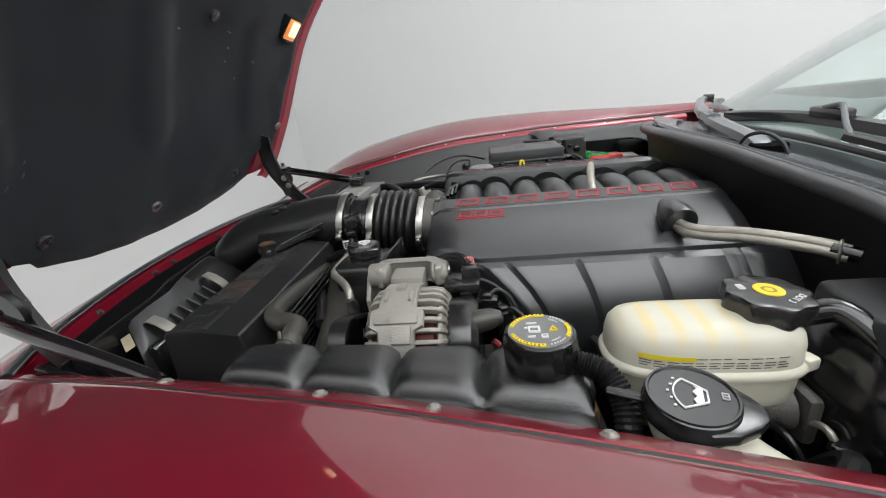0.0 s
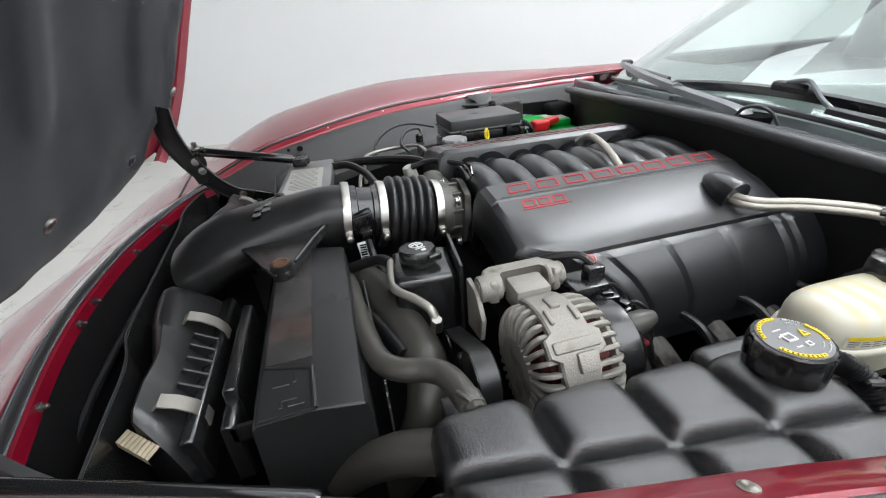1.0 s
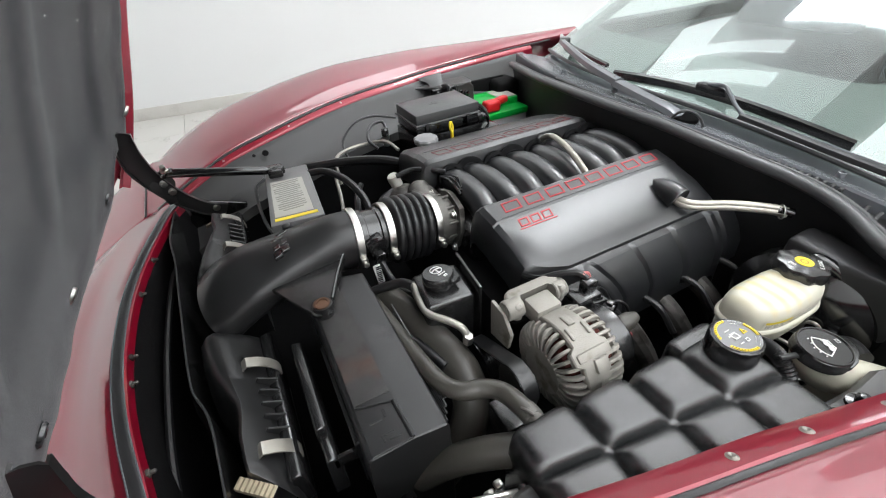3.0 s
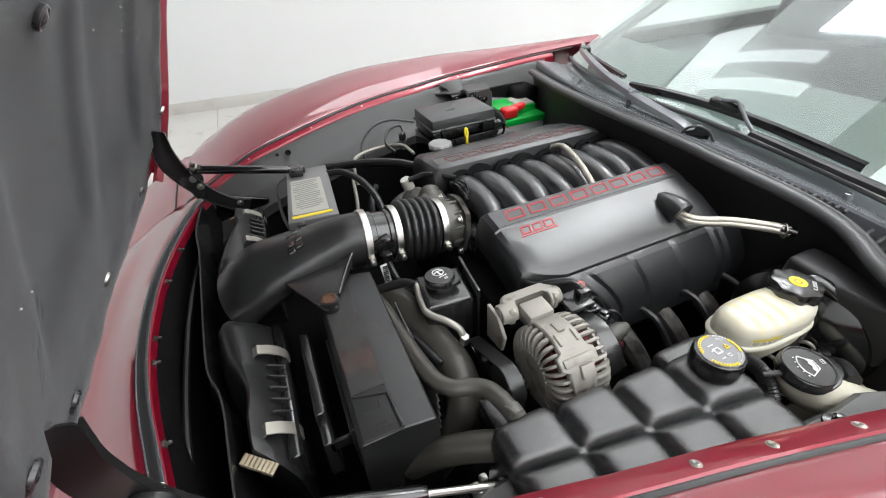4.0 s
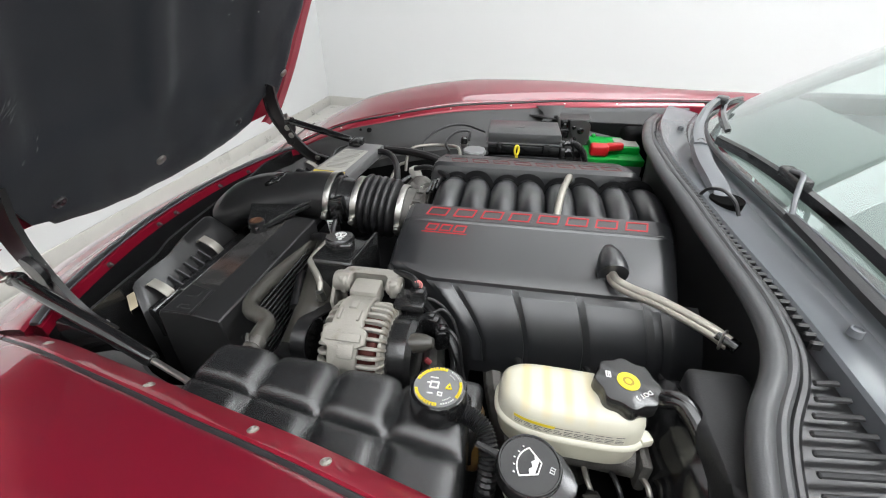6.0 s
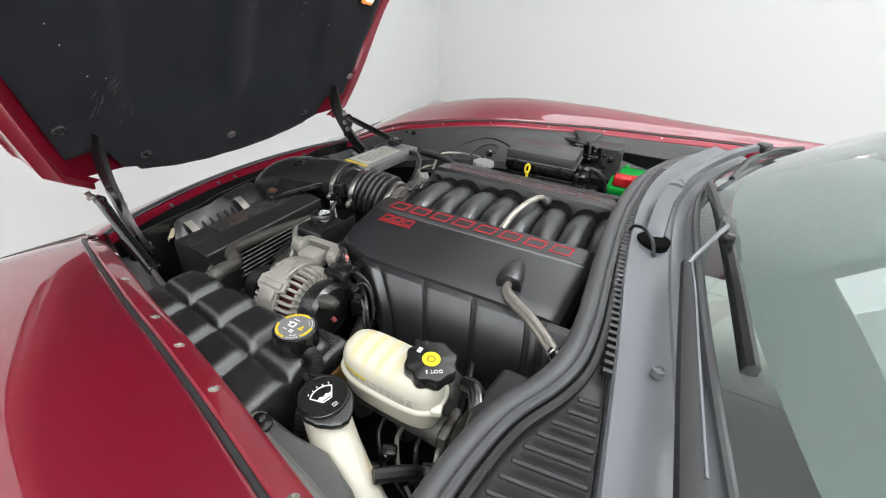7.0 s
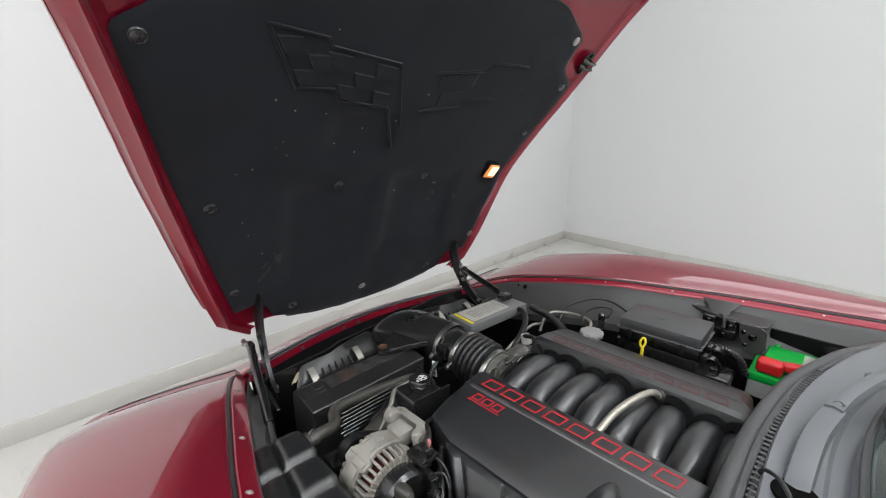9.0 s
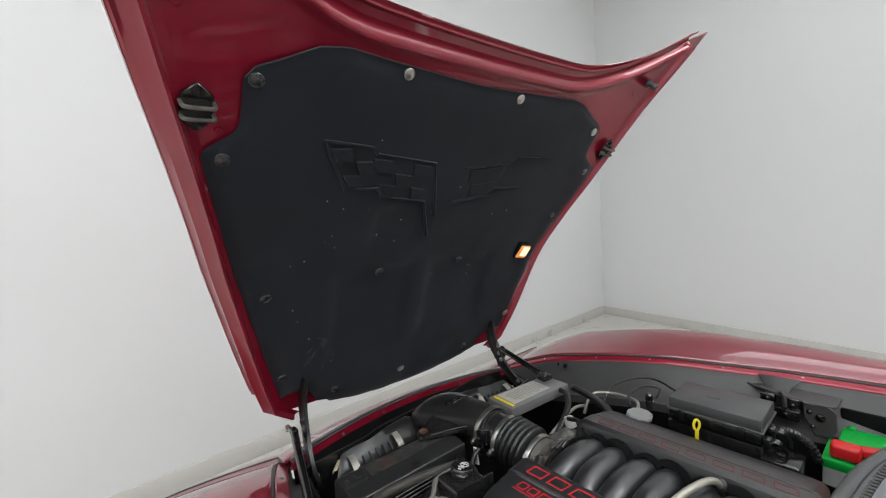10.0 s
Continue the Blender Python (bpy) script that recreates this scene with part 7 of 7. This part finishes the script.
for pts, r, mt, lb in (
    ([(-0.24, 0.345, 0.722), (-0.20, 0.325, 0.726), (-0.165, 0.28, 0.715), (-0.145, 0.22, 0.695), (-0.14, 0.18, 0.67)], 0.009, RUBBER, "black rubber hose arching over the bay"),
    ([(-0.24, 0.43, 0.70), (-0.15, 0.385, 0.712), (-0.07, 0.33, 0.72), (-0.02, 0.28, 0.72), (0.02, 0.24, 0.70)], 0.012, RUBBER, "black rubber coolant hose towards the engine"),
    ([(-0.16, 0.36, 0.66), (-0.157, 0.382, 0.70), (-0.145, 0.408, 0.718), (-0.10, 0.43, 0.722), (-0.05, 0.43, 0.724), (-0.005, 0.40, 0.73), (0.012, 0.35, 0.72)], 0.0048, PIPE, "bare metal air conditioning pipe"),
    ([(-0.20, 0.22, 0.62), (-0.185, 0.27, 0.66), (-0.175, 0.33, 0.685), (-0.165, 0.38, 0.68)], 0.0048, PIPE, "bare metal coolant pipe"),
    ([(-0.17, 0.18, 0.62), (-0.15, 0.25, 0.66), (-0.12, 0.31, 0.67)], 0.008, RUBBER, "black rubber hose beside the alloy pipe"),
    ([(-0.115, 0.40, 0.70), (-0.113, 0.45, 0.735), (-0.06, 0.505, 0.76), (0.0, 0.52, 0.765), (0.07, 0.50, 0.752)], 0.0035, RUBBER, "thin black cable arching to the fuse box"),
    ([(-0.03, 0.40, 0.715), (-0.045, 0.43, 0.735), (-0.02, 0.47, 0.755), (0.02, 0.485, 0.755), (0.022, 0.46, 0.735)], 0.004, RUBBER, "thin black sensor cable"),
    ([(-0.075, 0.145, 0.755), (-0.04, 0.135, 0.765), (-0.01, 0.11, 0.768), (0.02, 0.085, 0.765)], 0.006, RUBBER, "short black breather hose"),
    ([(-0.15, 0.05, 0.64), (-0.13, 0.12, 0.67), (-0.10, 0.17, 0.68), (-0.05, 0.20, 0.68)], 0.02, RUBBER, "thick black hose behind the bellows"),
):
    hose("hose" if mt is RUBBER else "metal_pipe", pts, r, mt, lb, 10)
valve = thing("line_valve", (0.02, 0.44, 0.68), "small metal service valve with a black cap", "valve")
bm = bmesh.new()
lathe(bm, [(0.009, 0), (0.009, 0.02), (0.012, 0.022), (0.012, 0.03)], Matrix.Translation((0.01, 0.44, 0.70)), 12)
part("stem", bm, STEEL, valve)
bm = bmesh.new()
lathe(bm, [(0.0105, 0), (0.0105, 0.018), (0.007, 0.022)], Matrix.Translation((0.01, 0.44, 0.73)), 12)
part("cap", bm, PLASTIC, valve)
pump = thing("coolant_outlet", (-0.07, 0.15, 0.62), "cast alloy coolant outlet with a pale stub", "coolant outlet")
bm = bmesh.new()
lathe(bm, [(0.034, -0.09), (0.036, 0), (0.030, 0.018), (0.018, 0.03), (0.0, 0.032)], Matrix.Translation((-0.065, 0.135, 0.70)) @ Matrix.Rotation(radians(-15), 4, "X"), 24)
part("body", bm, DULL, pump)
bm = bmesh.new()
lathe(bm, [(0.014, 0), (0.0145, 0.02), (0.012, 0.028), (0, 0.03)], Matrix.Translation((-0.072, 0.155, 0.728)) @ Matrix.Rotation(radians(-20), 4, "Y"), 16)
part("stub", bm, surf("pale_cast_stub", (0.5, 0.48, 0.44), 0.5, 0.3, var=0.15), pump)

# ---- struts and wipers ----
def strut(a, b, share):
    t = thing("gas_strut", b, "black gas strut that holds up the hood", "gas strut", "gas struts")
    a, b = Vector(a), Vector(b)
    c = a.lerp(b, share)
    bm = bmesh.new()
    tube(bm, [a, a.lerp(c, 0.03), c.lerp(a, 0.02), c], [0.007, 0.0105, 0.0105, 0.0085], 14, 1)
    part("cylinder", bm, GLOSS, t)
    bm = bmesh.new()
    tube(bm, [c, b], 0.0045, 10, 1)
    part("rod", bm, STEEL, t)
    for p in (a, b):
        bm = bmesh.new()
        box(bm, p, (0.03, 0.018, 0.020), 0.005)
        part("end_socket", bm, PLASTIC, t)
    bm = bmesh.new()
    bolt(bm, a + Vector((0.0, -0.012, 0.01)), (0, -0.3, 1), 0.006, 0.014)
    part("ball_stud", bm, STEEL, t)


strut((-0.557, -0.424, 0.764), (-0.193, -0.512, 0.690), 0.74)
strut((-0.532, 0.385, 0.790), (-0.303, 0.360, 0.744), 0.9)


def bar(bm, pts, w, h, n=6):
    """A flat arm that lies along a curve."""
    P = spline(pts, n)
    rows = []
    for i, p in enumerate(P):
        d = (P[min(i + 1, len(P) - 1)] - P[max(i - 1, 0)]).normalized()
        sd = d.cross(Z).normalized()
        up = sd.cross(d)
        k = i / (len(P) - 1)
        ww = w if isinstance(w, float) else w[0] + (w[1] - w[0]) * k
        rows.append([p - sd * ww - up * h * 0.4, p - sd * ww * 0.8 + up * h * 0.4, p + up * h * 0.6, p + sd * ww * 0.8 + up * h * 0.4, p + sd * ww - up * h * 0.4])
    sheet(bm, rows, loop_v=True, cap=True)


wip = thing("wiper", (0.6, -0.1, 0.84), "black windscreen wiper parked on the glass", "wiper", "wipers")
bm = bmesh.new()
bar(bm, [(0.611, 0.19, 0.850), (0.617, 0.06, 0.859), (0.621, -0.08, 0.862), (0.630, -0.22, 0.853), (0.641, -0.365, 0.834)], 0.0085, 0.018)
part("blade", bm, GLOSS, wip)
bm = bmesh.new()
bar(bm, [(0.614, 0.185, 0.843), (0.625, -0.08, 0.855), (0.644, -0.362, 0.828)], 0.004, 0.012)
part("rubber_edge", bm, RUBBER, wip)
bm = bmesh.new()
box(bm, (0.620, -0.085, 0.873), (0.022, 0.075, 0.018), 0.005, Matrix.Rotation(radians(-3), 4, "Z"))
part("adapter", bm, PLASTIC, wip)
bm = bmesh.new()
tube(bm, [(0.616, -0.075, 0.881), (0.612, -0.112, 0.888), (0.600, -0.135, 0.881), (0.584, -0.165, 0.866), (0.571, -0.194, 0.855)], 0.004, 8, 6)
part("hook", bm, COWLG, wip, "worn grey hook of the arm")
bm = bmesh.new()
bar(bm, [(0.571, -0.188, 0.853), (0.574, -0.26, 0.847), (0.579, -0.38, 0.836), (0.586, -0.52, 0.824), (0.590, -0.58, 0.820)], [0.008, 0.014], 0.010)
arm = part("arm", bm, FIREWALL, wip, "dark grey pressed wiper arm")
# Thin pale tube paints the highlight on this edge of the arm.
bm = bmesh.new()
tube(bm, [(0.5745, -0.195, 0.857), (0.581, -0.26, 0.851), (0.588, -0.38, 0.840), (0.597, -0.52, 0.828)], 0.0022, 6, 4)
part("edge_highlight", bm, COWLG, arm, "pale painted highlight along the edge of the arm")
bm = bmesh.new()
lathe(bm, [(0.02, -0.02), (0.02, 0.006), (0.014, 0.012), (0, 0.013)], Matrix.Translation((0.594, -0.60, 0.822)), 20)
part("pivot_cap", bm, GLOSS, wip)
wip2 = thing("wiper", (0.63, 0.3, 0.84), "grey windscreen wiper arm rising from its pivot", "wiper", "wipers")
bm = bmesh.new()
bar(bm, [(0.524, -0.112, 0.812), (0.524, -0.070, 0.838), (0.530, 0.03, 0.850), (0.546, 0.118, 0.855)], [0.017, 0.017], 0.014)
part("arm_head", bm, COWLG, wip2, "broad grey head of the wiper arm")
bm = bmesh.new()
bar(bm, [(0.544, 0.112, 0.858), (0.562, 0.185, 0.861), (0.60, 0.29, 0.863), (0.665, 0.43, 0.865), (0.735, 0.555, 0.862)], [0.0145, 0.010], 0.016)
part("arm", bm, COWLG, wip2)
bm = bmesh.new()
lathe(bm, [(0.0085, -0.012), (0.0085, 0.010), (0.006, 0.012), (0.0035, 0.0105), (0.0, 0.0105)], Matrix.Translation((0.549, 0.128, 0.856)) @ Matrix.Rotation(radians(12), 4, "X"), 16)
part("hinge_pin", bm, FIREWALL, wip2, "dark hinge pin of the arm")
bm = bmesh.new()
bar(bm, [(0.655, 0.26, 0.848), (0.70, 0.42, 0.852), (0.77, 0.58, 0.848), (0.86, 0.70, 0.838)], 0.008, 0.016)
part("blade", bm, GLOSS, wip2)
bm = bmesh.new()
box(bm, (0.74, 0.545, 0.864), (0.03, 0.04, 0.02), 0.004, Matrix.Rotation(radians(-28), 4, "Z"))
part("adapter", bm, PLASTIC, wip2)

# ---- floor tiles ----
tile_mesh = None
floor_ob = bpy.data.objects["floor"]
bm = bmesh.new()
box(bm, (0, 0, -0.003), (0.646, 0.646, 0.008), 0.0015, None, 1)
tile_mesh = bpy.data.meshes.new("tile")
bm.to_mesh(tile_mesh)
bm.free()
tile_mesh.materials.append(TILE)
for i in range(16):
    for j in range(17):
        t = new("tile", tile_mesh)
        t.parent = floor_ob
        t.location = Vector((-2.4 + 0.65 * i, -5.6 + 0.65 * j, 0.0)) - floor_ob.location
